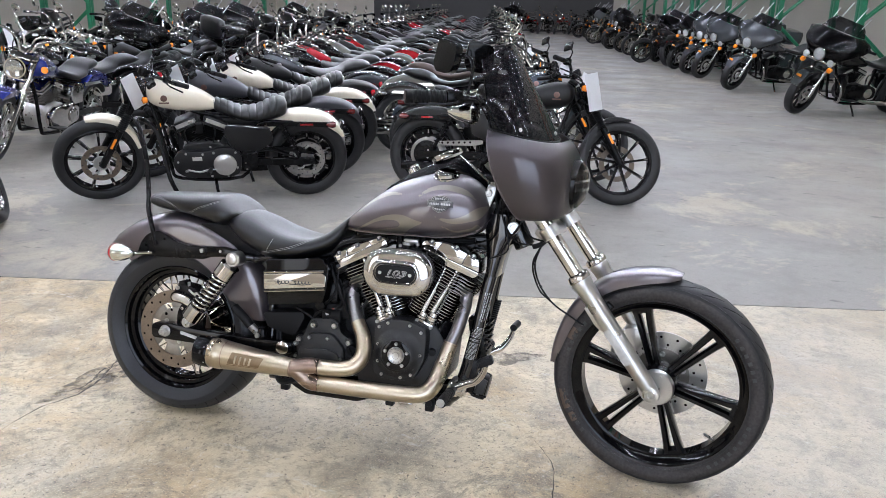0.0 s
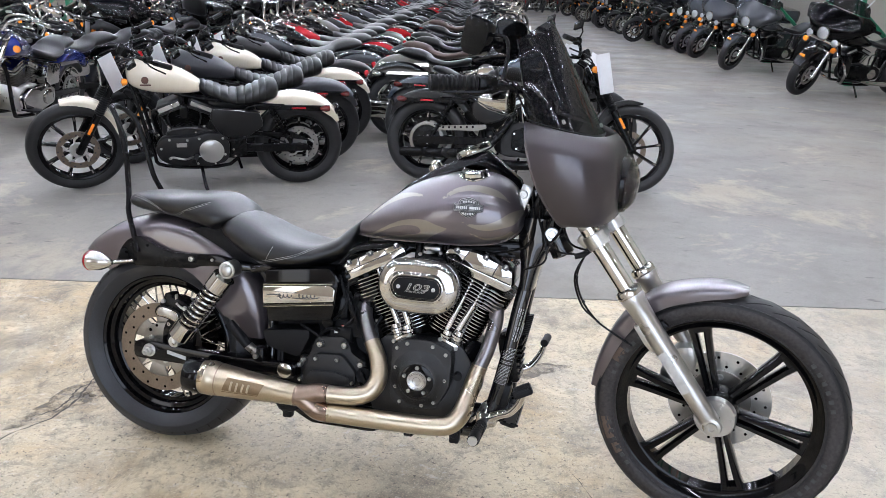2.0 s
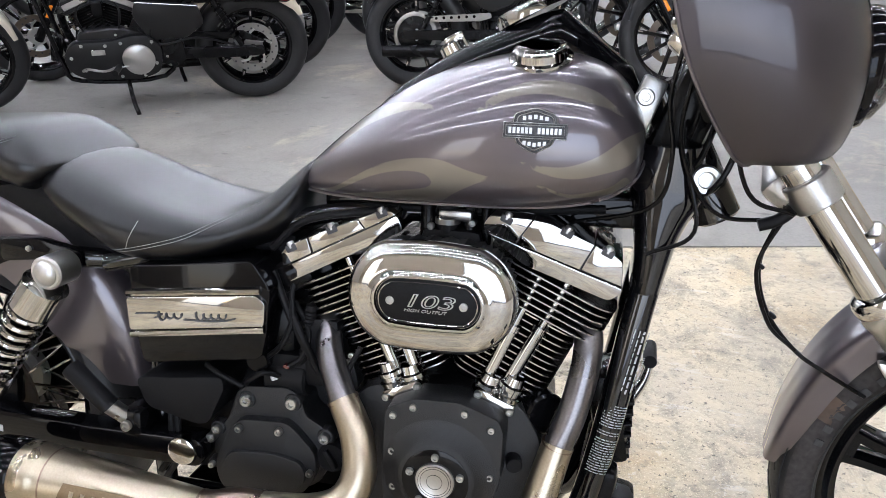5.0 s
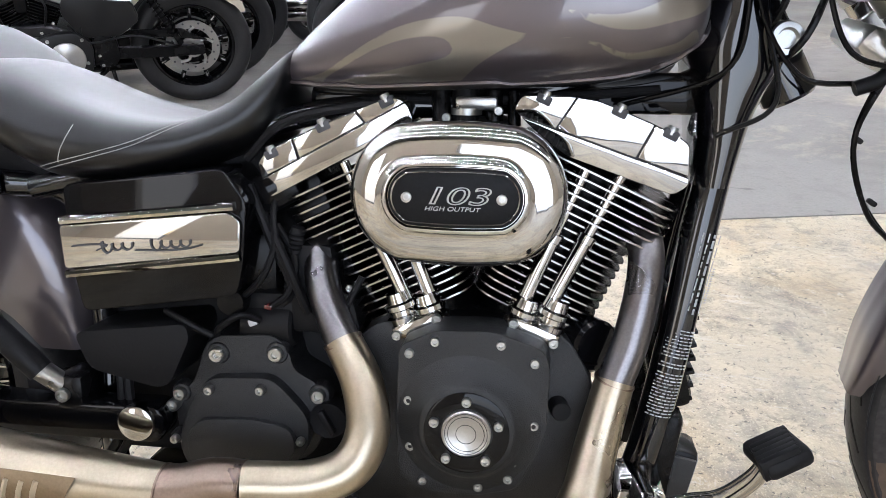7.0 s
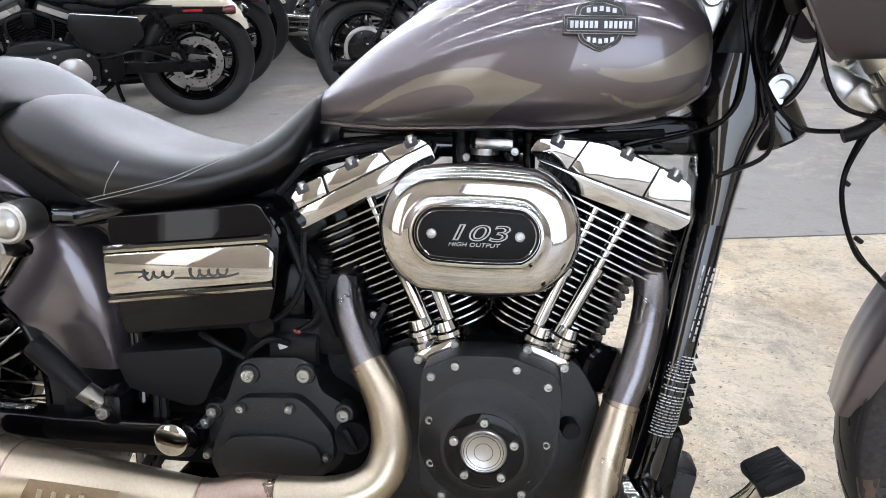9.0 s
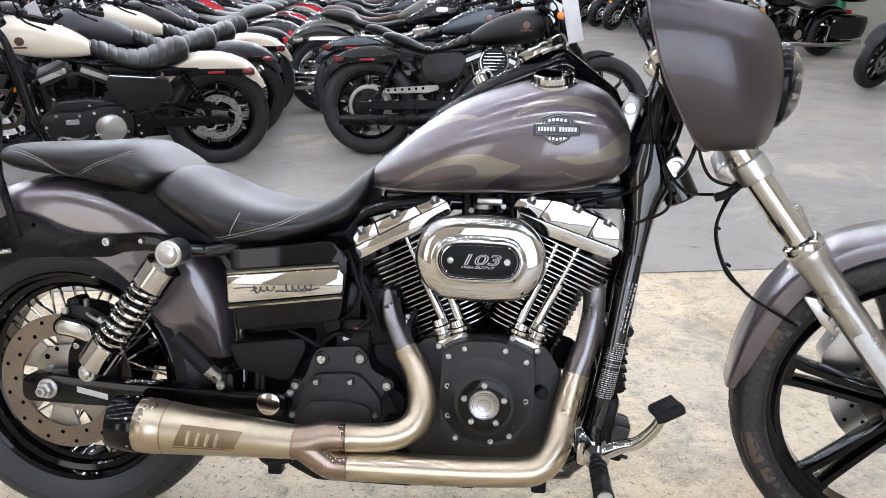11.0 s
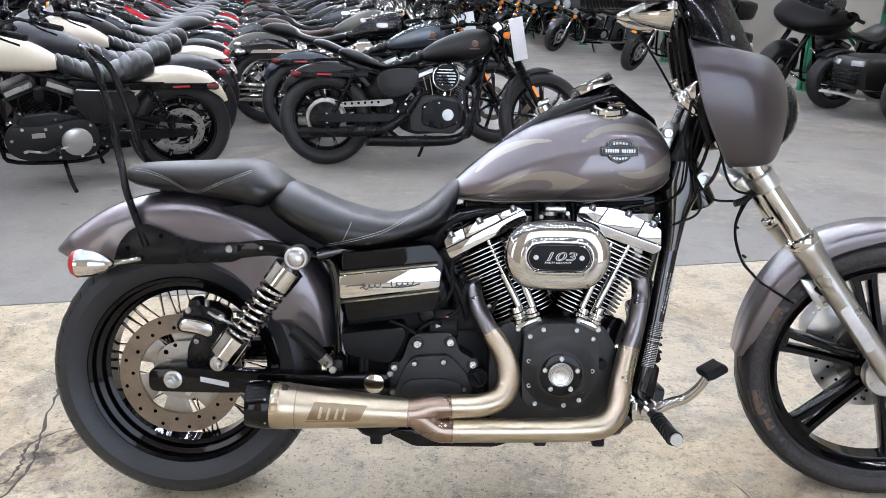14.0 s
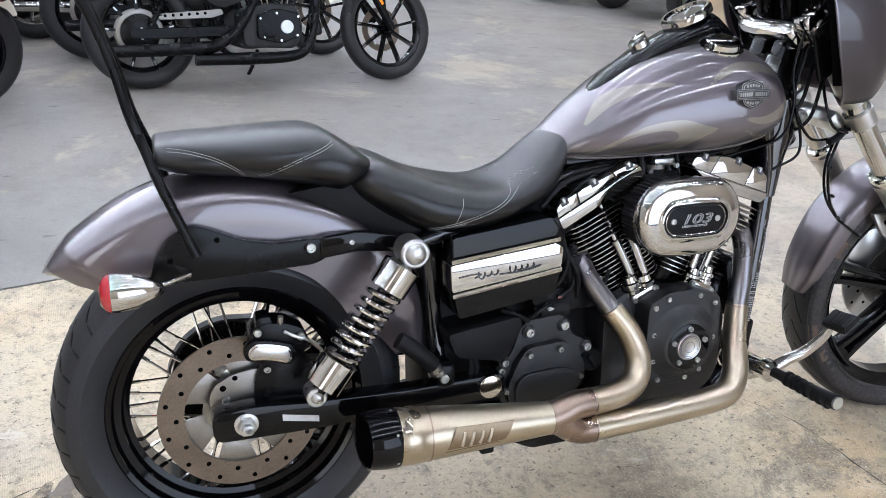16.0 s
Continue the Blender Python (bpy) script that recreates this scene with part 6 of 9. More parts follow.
for k in range(5):
    a = 2 * math.pi * k / 5 + 0.35
    part("carrier_bolt", bolt(B(), FW + Vector((0.072 * math.cos(a), 0.06, 0.072 * math.sin(a))), 0.009, (0, -1, 0), 0.008), STEEL, fd, M=STEER)
bm = B()
slab(bm, rounded([(1.56, 0.41), (1.6, 0.49), (1.655, 0.5), (1.665, 0.44), (1.62, 0.38), (1.58, 0.37)], 0.02), 0.04, 0.11, 0.01)
part("front_caliper", bm, SATIN, hero, "grey alloy front brake caliper", STEER)

# fork
AXLE_F = FW.copy()
for s in (-1, 1):
    y = s * 0.118
    ax = AXLE_F + Vector((-0.004, y, 0.004))
    up = -DOWN
    bm = B()
    lathe(bm, [(-0.028, 0.012), (-0.02, 0.02), (0.02, 0.026), (0.1, 0.027), (0.33, 0.028), (0.39, 0.031), (0.4, 0.034), (0.415, 0.035), (0.42, 0.033)], ax, up, 32)
    leg = part("fork_slider", bm, SATIN, hero, "satin alloy fork slider", STEER)
    bm = B()
    lathe(bm, [(0.415, 0.0355), (0.418, 0.0365), (0.43, 0.0365), (0.436, 0.034), (0.44, 0.026)], ax, up, 32)
    part("slider_cap", bm, CHROME, leg, M=STEER)
    bm = B()
    rod(bm, ax + up * 0.42, ax + up * 0.855, 0.0245, 24)
    part("fork_tube", bm, CHROME, leg, "polished fork tube", STEER)
    bm = B()
    lathe(bm, [(0, 0.022), (0.004, 0.024), (0.012, 0.024), (0.014, 0.016), (0.02, 0.015), (0.02, 0.009), (0.012, 0.008), (0.012, 0)], ax + Vector((0, s * 0.012, 0)), (0, s, 0), 24)
    part("axle_nut", bm, STEEL, leg, M=STEER)
    bm = B()
    bolt(bm, ax + up * 0.865, 0.02, up, 0.012)
    part("fork_cap", bm, CHROME, leg, M=STEER)
    bm = B()
    box(bm, ax + up * 0.29 + Vector((0.0, -s * 0.03, 0.0)), (0.03, 0.02, 0.07), 0.006, (0, 37, 0))
    part("fender_bracket", bm, SEMI, leg, M=STEER)
    bm = B()
    slab(bm, rounded([(1.49, 0.585), (1.53, 0.53), (1.555, 0.51), (1.57, 0.53), (1.545, 0.58)], 0.01), y * 0.72 - 0.006, y * 0.72 + 0.006, 0.002)
    part("fender_plate", bm, SATIN, leg, M=STEER)
    for x, z in ((1.545, 0.545), (1.556, 0.528)):
        part("plate_bolt", bolt(B(), (x, y * 0.72 + s * 0.006, z), 0.006, (0, s, 0), 0.006), STEEL, leg, M=STEER)
part("front_axle", rod(B(), AXLE_F + Vector((0, -0.12, 0)), AXLE_F + Vector((0, 0.12, 0)), 0.011), STEEL, hero, "", STEER)
bm = B()
part("fork_decal", slab(bm, rounded([(1.57, 0.53), (1.592, 0.545), (1.668, 0.445), (1.646, 0.428)], 0.008, 3), -0.1462, -0.1448, 0.0004), FILM, hero, "pale protective patch on the slider", STEER)
C1, C2 = AXLE_F - DOWN * 0.60, AXLE_F - DOWN * 0.835
for c, nm in ((C1, "lower_triple_clamp"), (C2, "upper_triple_clamp")):
    bm = B()
    t = bmesh.new()
    for s in (-1, 1):
        lathe(t, [(-0.02, 0.03), (-0.018, 0.032), (0.018, 0.032), (0.02, 0.03)], c + Vector((0, s * 0.118, 0)), -DOWN, 28)
    box(t, (c.x - 0.03, 0, c.z - 0.02), (0.06, 0.2, 0.036), 0.012, (0, 37, 0))
    merge(bm, t)
    part(nm, bm, SATIN if c is C1 else CHROME, hero, "", STEER)
# front fender
bm = channel([(1.375, 0.362), (1.388, 0.45), (1.423, 0.547), (1.478, 0.627), (1.552, 0.684), (1.641, 0.713), (1.72, 0.721), (1.78, 0.713)],
             [0.04, 0.056, 0.062, 0.066, 0.068, 0.069, 0.07, 0.07, 0.07, 0.07, 0.069, 0.067, 0.064, 0.06, 0.052, 0.03], [0.018, 0.032, 0.039, 0.043, 0.045, 0.046, 0.046, 0.046, 0.046, 0.045, 0.043, 0.04, 0.036, 0.031, 0.024, 0.012])
part("front_fender", bm, PAINT_PLAIN, hero, "charcoal metallic front fender", STEER)

# fairing
def cowl(stations, n=33, e1=0.75, e2=0.62):
    """Open shell of horizontal bows: (z at the rear edge, z in front, rear x, front x, half width)."""
    rings = []
    for zr, zf, xr, xf, h in stations:
        ring = []
        for i in range(n):
            a = math.pi * (i / (n - 1) - 0.5)
            s, c = math.sin(a), max(0.0, math.cos(a))
            f = c ** e2
            ring.append(Vector((xr + (xf - xr) * f, h * math.copysign(abs(s) ** e1, s), zr + (zf - zr) * f)))
        rings.append(ring)
    return rings


def smooth_rings(rings, k=4):
    cols = [spline([r[i] for r in rings], k) for i in range(len(rings[0]))]
    return [[c[j] for c in cols] for j in range(len(cols[0]))]


body = smooth_rings(cowl([(0.868, 0.858, 1.315, 1.368, 0.1), (0.862, 0.868, 1.285, 1.402, 0.165), (0.92, 0.92, 1.248, 1.418, 0.2), (0.99, 0.985, 1.213, 1.422, 0.215), (1.06, 1.045, 1.19, 1.41, 0.214), (1.105, 1.08, 1.178, 1.392, 0.2), (1.137, 1.1, 1.17, 1.372, 0.172)]))
bm = loft(B(), body, False, False)
bmesh.ops.solidify(bm, geom=bm.faces[:], thickness=0.004)
bmesh.ops.recalc_face_normals(bm, faces=bm.faces)
fairing = part("fairing", bm, PAINT_PLAIN, hero, "charcoal metallic bar-mounted fairing", STEER, 50)
for i in (0, -1):
    part("edge_trim", tube(B(), [r[i] for r in body], 0.003, 6, 1), PAINT_PLAIN, fairing, M=STEER)
inner = smooth_rings([[Vector((v.x - 0.012, v.y * 0.94, v.z)) for v in r] for r in cowl([(0.9, 0.9, 1.27, 1.375, 0.17), (0.99, 0.985, 1.225, 1.39, 0.2), (1.06, 1.045, 1.2, 1.375, 0.2), (1.13, 1.095, 1.182, 1.35, 0.165)])])
part("fairing_liner", loft(B(), inner, False, False), MATT, fairing, M=STEER)
lo_bow, hi_bow = cowl([(1.143, 1.098, 1.178, 1.348, 0.178), (1.37, 1.404, 1.108, 1.178, 0.085)], 33, 1.0, 1.0)
glassy = []
for j in range(13):
    f = j / 12
    swell = 1 + 0.06 * math.sin(math.pi * f)
    glassy.append([Vector((p.x + (q.x - p.x) * f, (p.y + (q.y - p.y) * f) * swell, p.z + (q.z - p.z) * f - 0.022 * max(0, f - 0.75) * 4 * abs(q.y / 0.085) ** 2)) for p, q in zip(lo_bow, hi_bow)])
bm = loft(B(), glassy, False, False)
bmesh.ops.solidify(bm, geom=bm.faces[:], thickness=0.004)
bmesh.ops.recalc_face_normals(bm, faces=bm.faces)
screen = part("windscreen", bm, SMOKE, hero, "dark smoked windscreen", STEER, 60)
bm = B()
tube(bm, glassy[0], 0.003, 6, 1)
part("screen_gasket", bm, MATT, screen, M=STEER)
for i in (0, -1):
    part("screen_edge", tube(B(), [r[i] for r in glassy], 0.003, 8, 1), FRAME_GLOSS, screen, "", STEER)
bm = B()
for i in (6, 16, 26):
    v = glassy[1][i]
    bolt(bm, v + Vector((0.004, 0, 0)), 0.006, (1, 0, 0.5), 0.004)
part("screen_bolt", bm, STEEL, screen, M=STEER)
HL = Vector((1.42, 0, 0.964))
bm = B()
lathe(bm, [(-0.05, 0.07), (-0.03, 0.076), (-0.008, 0.08), (0.002, 0.08), (0.009, 0.076), (0.004, 0.071)], HL, (1, 0, -0.08), 40)
hl = part("headlamp_bezel", bm, GLOSS, hero, "round headlamp with a gloss black bezel", STEER)
bm = B()
lathe(bm, [(0.003, 0.0715), (0.018, 0.066), (0.032, 0.044), (0.038, 0.0)], HL, (1, 0, -0.08), 36)
part("headlamp_lens", bm, CLEAR, hl, M=STEER)
bm = B()
lathe(bm, [(0.002, 0.07), (-0.02, 0.042), (-0.03, 0.0)], HL, (1, 0, -0.08), 36)
for k in range(4):
    box(bm, HL + Vector((0.006, 0, -0.036 + 0.024 * k)), (0.004, 0.1, 0.009), 0.002)
part("reflector", bm, CHROME, hl, M=STEER)

# dark forks' upper covers and bar risers behind the fairing
for s in (-1, 1):
    part("fork_cover", tube(B(), [AXLE_F - DOWN * 0.64 + Vector((0, s * 0.118, 0)), AXLE_F - DOWN * 0.86 + Vector((0, s * 0.118, 0))], 0.0265, 18, 2), SATIN, hero, "satin fork tube behind the fairing", STEER)
    part("fairing_stay", slab(B(), rounded([(1.2, 1.0), (1.26, 1.12), (1.3, 1.1), (1.27, 0.93), (1.235, 0.9)], 0.015, 3), s * 0.14, s * 0.147, 0.002), SEMI, hero, "", STEER)

# bars, grips, mirrors, signals, cables
bm = B()
tube(bm, [(1.175, -0.05, 1.15), (1.176, 0, 1.152), (1.175, 0.05, 1.15)], 0.011, 12, 3)
for s in (-1, 1):
    tube(bm, [(1.225, s * 0.045, 0.975), (1.2, s * 0.046, 1.05), (1.175, s * 0.05, 1.15), (1.165, s * 0.07, 1.185), (1.155, s * 0.11, 1.208), (1.12, s * 0.19, 1.225), (1.05, s * 0.254, 1.234)], [0.018, 0.018, 0.016, 0.0145, 0.013, 0.0127, 0.0127], 14, 5)
bars = part("handlebar", bm, SEMI, hero, "black T-bar handlebar", STEER)
bm = B()
for s in (-1, 1):
    lathe(bm, [(-0.02, 0.026), (-0.018, 0.028), (0.018, 0.028), (0.02, 0.026)], (1.222, s * 0.045, 0.985), (-0.3, 0, 1), 20)
    box(bm, (1.205, s * 0.118, 1.03), (0.05, 0.045, 0.03), 0.008, (0, -35, 0))
part("bar_clamp", bm, CHROME, bars, M=STEER)
for s in (-1, 1):
    g0, g1 = Vector((1.056, s * 0.25, 1.234)), Vector((0.955, s * 0.327, 1.236))
    bm = B()
    L = (g1 - g0).length
    prof = [(0, 0.017), (0.003, 0.0215)]
    for k in range(9):
        h = L * (0.1 + 0.09 * k)
        prof += [(h - 0.0045, 0.0205), (h, 0.0235), (h + 0.0045, 0.0205)]
    lathe(bm, prof + [(L - 0.003, 0.0225), (L, 0.019)], g0, g1 - g0, 18)
    part("grip", bm, MATT, bars, M=STEER)
    bm = B()
    box(bm, g0.lerp(g1, -0.2), (0.055, 0.05, 0.05), 0.014, (0, 0, -s * 40))
    part("switch_pod", bm, SEMI, bars, M=STEER)
    bm = B()
    tube(bm, [g0 + Vector((0.03, 0, 0.0)), g0 + Vector((0.045, s * 0.03, -0.015)), g1 + Vector((0.06, 0, -0.02)), g1 + Vector((0.04, s * 0.005, -0.02))], [0.005, 0.006, 0.005, 0.005], 8, 6)
    part("lever", bm, SEMI, bars, M=STEER)
    bm = B()
    tube(bm, [(1.11, s * 0.202, 1.244), (1.115, s * 0.182, 1.314), (1.1, s * 0.167, 1.352), (1.05, s * 0.147, 1.359)], 0.0055, 8, 5)
    mir = part("mirror", bm, SEMI, hero, "black mirror on a bent stem", STEER)
    bm = B()
    slab(bm, rounded([(-0.048, 0.042), (-0.03, 0.052), (0.046, 0.05), (0.052, -0.02), (0.03, -0.05), (-0.03, -0.052), (-0.05, -0.03)], 0.028, 5), -0.014, 0.014, 0.012, 3)
    bm.transform(pose(1.012, s * 0.137, 1.354, s * 8, 10, s * 28))
    part("mirror_shell", bm, GLOSS, mir, M=STEER)
    bm = B()
    c = Vector((1.105, s * 0.182, 1.188))
    lathe(bm, [(-0.07, 0.0), (-0.066, 0.01), (-0.04, 0.024), (0.0, 0.034), (0.02, 0.037), (0.023, 0.034)], c, (1, 0, 0), 28)
    rod(bm, c + Vector((-0.01, 0, 0.02)), c + Vector((0.0, 0, 0.04)), 0.006, 8)
    sg = part("front_signal", bm, CHROME, hero, "chrome bullet turn signal", STEER)
    bm = B()
    lathe(bm, [(0.022, 0.034), (0.03, 0.028), (0.036, 0.0)], c, (1, 0, 0), 24)
    part("signal_lens", bm, CLEAR, sg, M=STEER)
cables = [
    [(1.11, -0.2, 1.22), (1.2, -0.15, 1.1), (1.2, -0.12, 0.98), (1.19, -0.1, 0.86), (1.24, -0.1, 0.77), (1.32, -0.09, 0.76)],
    [(1.1, -0.2, 1.22), (1.18, -0.13, 1.05), (1.17, -0.11, 0.92), (1.18, -0.11, 0.84), (1.16, -0.1, 0.77), (1.05, -0.06, 0.73)],
    [(1.13, -0.2, 1.19), (1.23, -0.12, 1.02), (1.25, -0.11, 0.9), (1.28, -0.12, 0.8), (1.34, -0.11, 0.775)],
    [(1.1, 0.2, 1.22), (1.2, 0.12, 1.03), (1.2, -0.02, 0.92), (1.2, -0.09, 0.84), (1.22, -0.1, 0.74), (1.16, -0.09, 0.7)],
    [(1.33, -0.09, 0.77), (1.31, -0.09, 0.7), (1.33, -0.08, 0.63), (1.375, -0.075, 0.575), (1.42, -0.07, 0.545), (1.48, -0.06, 0.51)],
    [(1.335, -0.1, 0.775), (1.305, -0.105, 0.7), (1.33, -0.095, 0.62), (1.37, -0.08, 0.58)],
]
for c in cables:
    part("cable", tube(B(), c, 0.0031, 8, 7), SEMI, hero)
part("cable_joint", tube(B(), [(1.3, -0.1, 0.755), (1.325, -0.1, 0.765), (1.345, -0.1, 0.785)], 0.0085, 10, 4), MATT, hero)
for c in ((1.335, -0.095, 0.63), (1.38, -0.077, 0.572), (1.31, -0.1, 0.7)):
    part("cable_clip", box(B(), c, (0.011, 0.01, 0.006), 0.002, (0, 35, 0)), MATT, hero)
bm = B()
lathe(bm, [(-0.04, 0.02), (0.0, 0.021), (0.008, 0.018), (0.008, 0.012), (0.002, 0.01), (0.002, 0)], (1.229, -0.08, 0.808), (0.1, -1, 0.1), 28)
part("fork_lock", bm, STEEL, hero, "bright round lock cylinder")
bm = B()
box(bm, (1.14, -0.07, 0.905), (0.035, 0.012, 0.075), 0.006, (0, 20, 0))
bolt(bm, (1.14, -0.078, 0.915), 0.012, h=0.008)
part("tank_mount", bm, SATIN, hero)

# ---- the other motorcycles: built once for each kind, then copied and repainted ----
def enamel(name, color, metal=0.0, rough=0.25, coat=1.0, spec=0.5):
    return mat(name, color, rough, metal, 0.06, 5, 300, 0, coat, 0.1, spec)


IVORY = enamel("ivory_enamel", (0.66, 0.6, 0.48))
SLATE = enamel("slate_satin", (0.042, 0.043, 0.05), 0.3, 0.4, 0.2)
BLACK_SATIN = enamel("black_denim_paint", (0.006, 0.006, 0.0066), 0, 0.34, 0.0, 0.35)
BLACK_GLOSS = enamel("black_vivid_paint", (0.0025, 0.0025, 0.003), 0, 0.1, 0.0, 0.5)
BLUE_GREY = enamel("blue_grey_paint", (0.05, 0.062, 0.08), 0.4, 0.25)
CHERRY = enamel("red_metallic", (0.4, 0.008, 0.016), 0.3, 0.22)
COBALT = enamel("cobalt_blue", (0.01, 0.022, 0.17), 0.2, 0.18)
GUNMETAL = enamel("gunmetal_paint", (0.065, 0.07, 0.08), 0.4, 0.22)
OLIVE = enamel("olive_grey_paint", (0.08, 0.078, 0.066), 0.3, 0.35, 0.3)
TAN_SEAT = mat("brown_leather", (0.06, 0.038, 0.03), 0.5, 0, 0.2, 10, 300, 0.3)
PAINTED = {"fuel_tank", "front_fender", "rear_fender", "fairing", "saddlebag", "luggage_case", "tank_badge"}


EMBLEM = mat("faded_emblem", (0.09, 0.04, 0.03), 0.5, 0, 0.3, 40, 200)


def mudguard(line, half, depth):
    return channel(line, half, depth, 0.004, 3)


def wheel(t, c, R, w, r, spokes, side, disc_mat, steer=None, chrome=False):
    """A tyre, a cast wheel and its disc under the thing t."""
    c = Vector(c)
    part("tyre", lathe(B(), tyre_profile(R, w, r), c, n=44, loop=True), RUBBER, t, "black rubber tyre", steer)
    k = w * 0.36
    rim = part("rim", lathe(B(), [(-k, r + 0.01), (-k - 0.003, r + 0.004), (-k, r - 0.006), (-k * 0.6, r - 0.018), (k * 0.6, r - 0.018), (k, r - 0.006), (k + 0.003, r + 0.004), (k, r + 0.01)], c, n=40, loop=True), CHROME if chrome else GLOSS, t, "", steer)
    for i in range(spokes):
        bm = B()
        a = 2 * math.pi * i / spokes + 0.2
        d, n = Vector((math.cos(a), 0, math.sin(a))), Vector((-math.sin(a), 0, math.cos(a)))
        rings = []
        for q, h in ((0.03, 0.011), (r * 0.5, 0.008), (r - 0.016, 0.01)):
            rings.append([c + d * q + n * h * u + Vector((0, 0.018 * v, 0)) for u, v in ((-1, -1), (1, -1), (1, 1), (-1, 1))])
        part("wheel_spoke", loft(bm, rings), CHROME if chrome else SEMI, rim, "", steer)
    part("hub", lathe(B(), [(-0.05, 0.012), (-0.05, 0.04), (0.05, 0.04), (0.05, 0.012)], c, n=16, loop=True), CHROME if chrome else SEMI, rim, "", steer)
    bm = B()
    for i in range(spokes):
        a = 2 * math.pi * i / spokes + 0.2
        d = Vector((math.cos(a), 0, math.sin(a)))
        for s in (-1, 1):
            box(bm, c + d * (r - 0.032) + Vector((0, s * 0.0205, 0)), (0.03, 0.003, 0.008), 0, (0, -math.degrees(a), 0))
    part("machined_tip", bm, FIN_EDGE, rim, "", steer)
    if side and w < 0.16 and r < 0.22:
        bm = lathe(B(), [(-side * 0.058, 0.02), (-side * 0.062, 0.115), (-side * 0.056, 0.125), (-side * 0.05, 0.02)], c, n=36, loop=True)
        pul = part("belt_pulley", bm, SEMI, rim, "black belt pulley", steer)
        part("pulley_ring", lathe(B(), [(-side * 0.06, 0.108), (-side * 0.066, 0.112), (-side * 0.066, 0.122), (-side * 0.062, 0.134), (-side * 0.056, 0.13)], c, n=40, loop=True), CARRIER, pul, "", steer)
        for i in range(5):
            a = 2 * math.pi * i / 5
            part("pulley_bolt", bolt(B(), c + Vector((0.03 * math.cos(a), -side * 0.06, 0.03 * math.sin(a))), 0.008, (0, -side, 0), 0.008), STEEL, pul, "", steer)
    if side:
        bm = lathe(B(), [(side * 0.062, 0.1), (side * 0.062, 0.142), (side * 0.067, 0.142), (side * 0.067, 0.1)], c, n=36, loop=True)
        bd = part("brake_disc", bm, disc_mat, rim, "", steer)
        part("disc_hub", lathe(B(), [(side * 0.05, 0.02), (side * 0.062, 0.06), (side * 0.068, 0.055), (side * 0.07, 0.02)], c, n=16, loop=True), SATIN, rim, "", steer)
        for i in range(5):
            a = 2 * math.pi * i / 5
            p0, p1, p2 = (c + Vector((math.cos(a + d) * r0, side * 0.0645, math.sin(a + d) * r0)) for r0, d in ((0.05, 0), (0.08, 0.12), (0.108, 0.45)))
            part("disc_arm", tube(B(), [p0, p1, p2], 0.0075, 6, 3), SATIN, rim, "", steer)
        # dark caps laid on the disc paint its holes
        bm = B()
        for i in range(20):
            a = 2 * math.pi * i / 20
            q = c + Vector((math.cos(a), 0, math.sin(a))) * (0.111 if i % 2 else 0.13) + Vector((0, side * 0.0672, 0))
            lathe(bm, [(0, 0.006), (0.0006, 0.005), (0.0006, 0)], q, (0, side, 0), 6)
        part("disc_hole", bm, INK_GAP, bd, "", steer)
    return rim


def v_twin(t, c, h=0.3, spread=22.5, dark=True, scale=1.0):
    """Crankcase, two finned cylinders, rocker covers and push-rod tubes."""
    c = Vector(c)
    bm = slab(B(), rounded([(c.x - 0.2, c.z - 0.13), (c.x - 0.22, c.z + 0.08), (c.x - 0.08, c.z + 0.13), (c.x + 0.13, c.z + 0.12), (c.x + 0.17, c.z - 0.02), (c.x + 0.12, c.z - 0.14)], 0.04, 3), -0.12, 0.12, 0.01, 1)
    case = part("crankcase", bm, CRINKLE if dark else SATIN, t)
    for s in (-1, 1):
        d = Vector((math.sin(radians(spread * s)), 0, math.cos(radians(spread * s))))
        M = Matrix.Translation(c) @ Matrix.Rotation(radians(spread * s), 4, "Y")
        bm = B()
        rod(bm, c + d * 0.1, c + d * h, 0.055, 12)
        cyl = part("cylinder", bm, SEMI, t)
        for k in range(10):
            part("cooling_fin", box(B(), (0, 0, 0.13 + (h - 0.14) * k / 9), (0.15 + 0.002 * k, 0.17, 0.0045), 0), SEMI if dark else FIN_EDGE, cyl, M=M)
        bm = B()
        box(bm, (0, 0, h + 0.022), (0.17, 0.18, 0.055), 0.016)
        part("rocker_cover", bm, BLACK_SATIN if dark else CHROME, cyl, M=M)
        bm = B()
        box(bm, (0, 0, h - 0.012), (0.182, 0.192, 0.018), 0.005, None, 1)
        part("rocker_trim", bm, BLACK_SATIN if dark else CHROME, cyl, M=M)
        if dark:
            for y in (-1, 1):
                part("rocker_flash", box(B(), (0, y * 0.0905, h + 0.016), (0.15, 0.006, 0.026) if y < 0 else (0.155, 0.006, 0.03), 0.002, None, 1), SATIN, cyl, "brushed silver strip", M)
        for k in (-1, 1):
            part("pushrod_tube", rod(B(), c + Vector((s * 0.055 + k * 0.016, -0.11, 0.12)), c + d * h + Vector((k * 0.022 - s * 0.02, -0.1, 0)), 0.009, 8), CHROME, cyl)
    return case


def hoses(t, rows, r=0.006, material=None):
    for c in rows:
        part("cable", tube(B(), c, r, 6, 4), material or MATT, t)


def tagcard(t, m):
    bm = B()
    box(bm, (0, 0, -0.14), (0.1, 0.003, 0.28), 0.001)
    part("price_tag", bm, PAPER, t, "white paper sale tag", m)


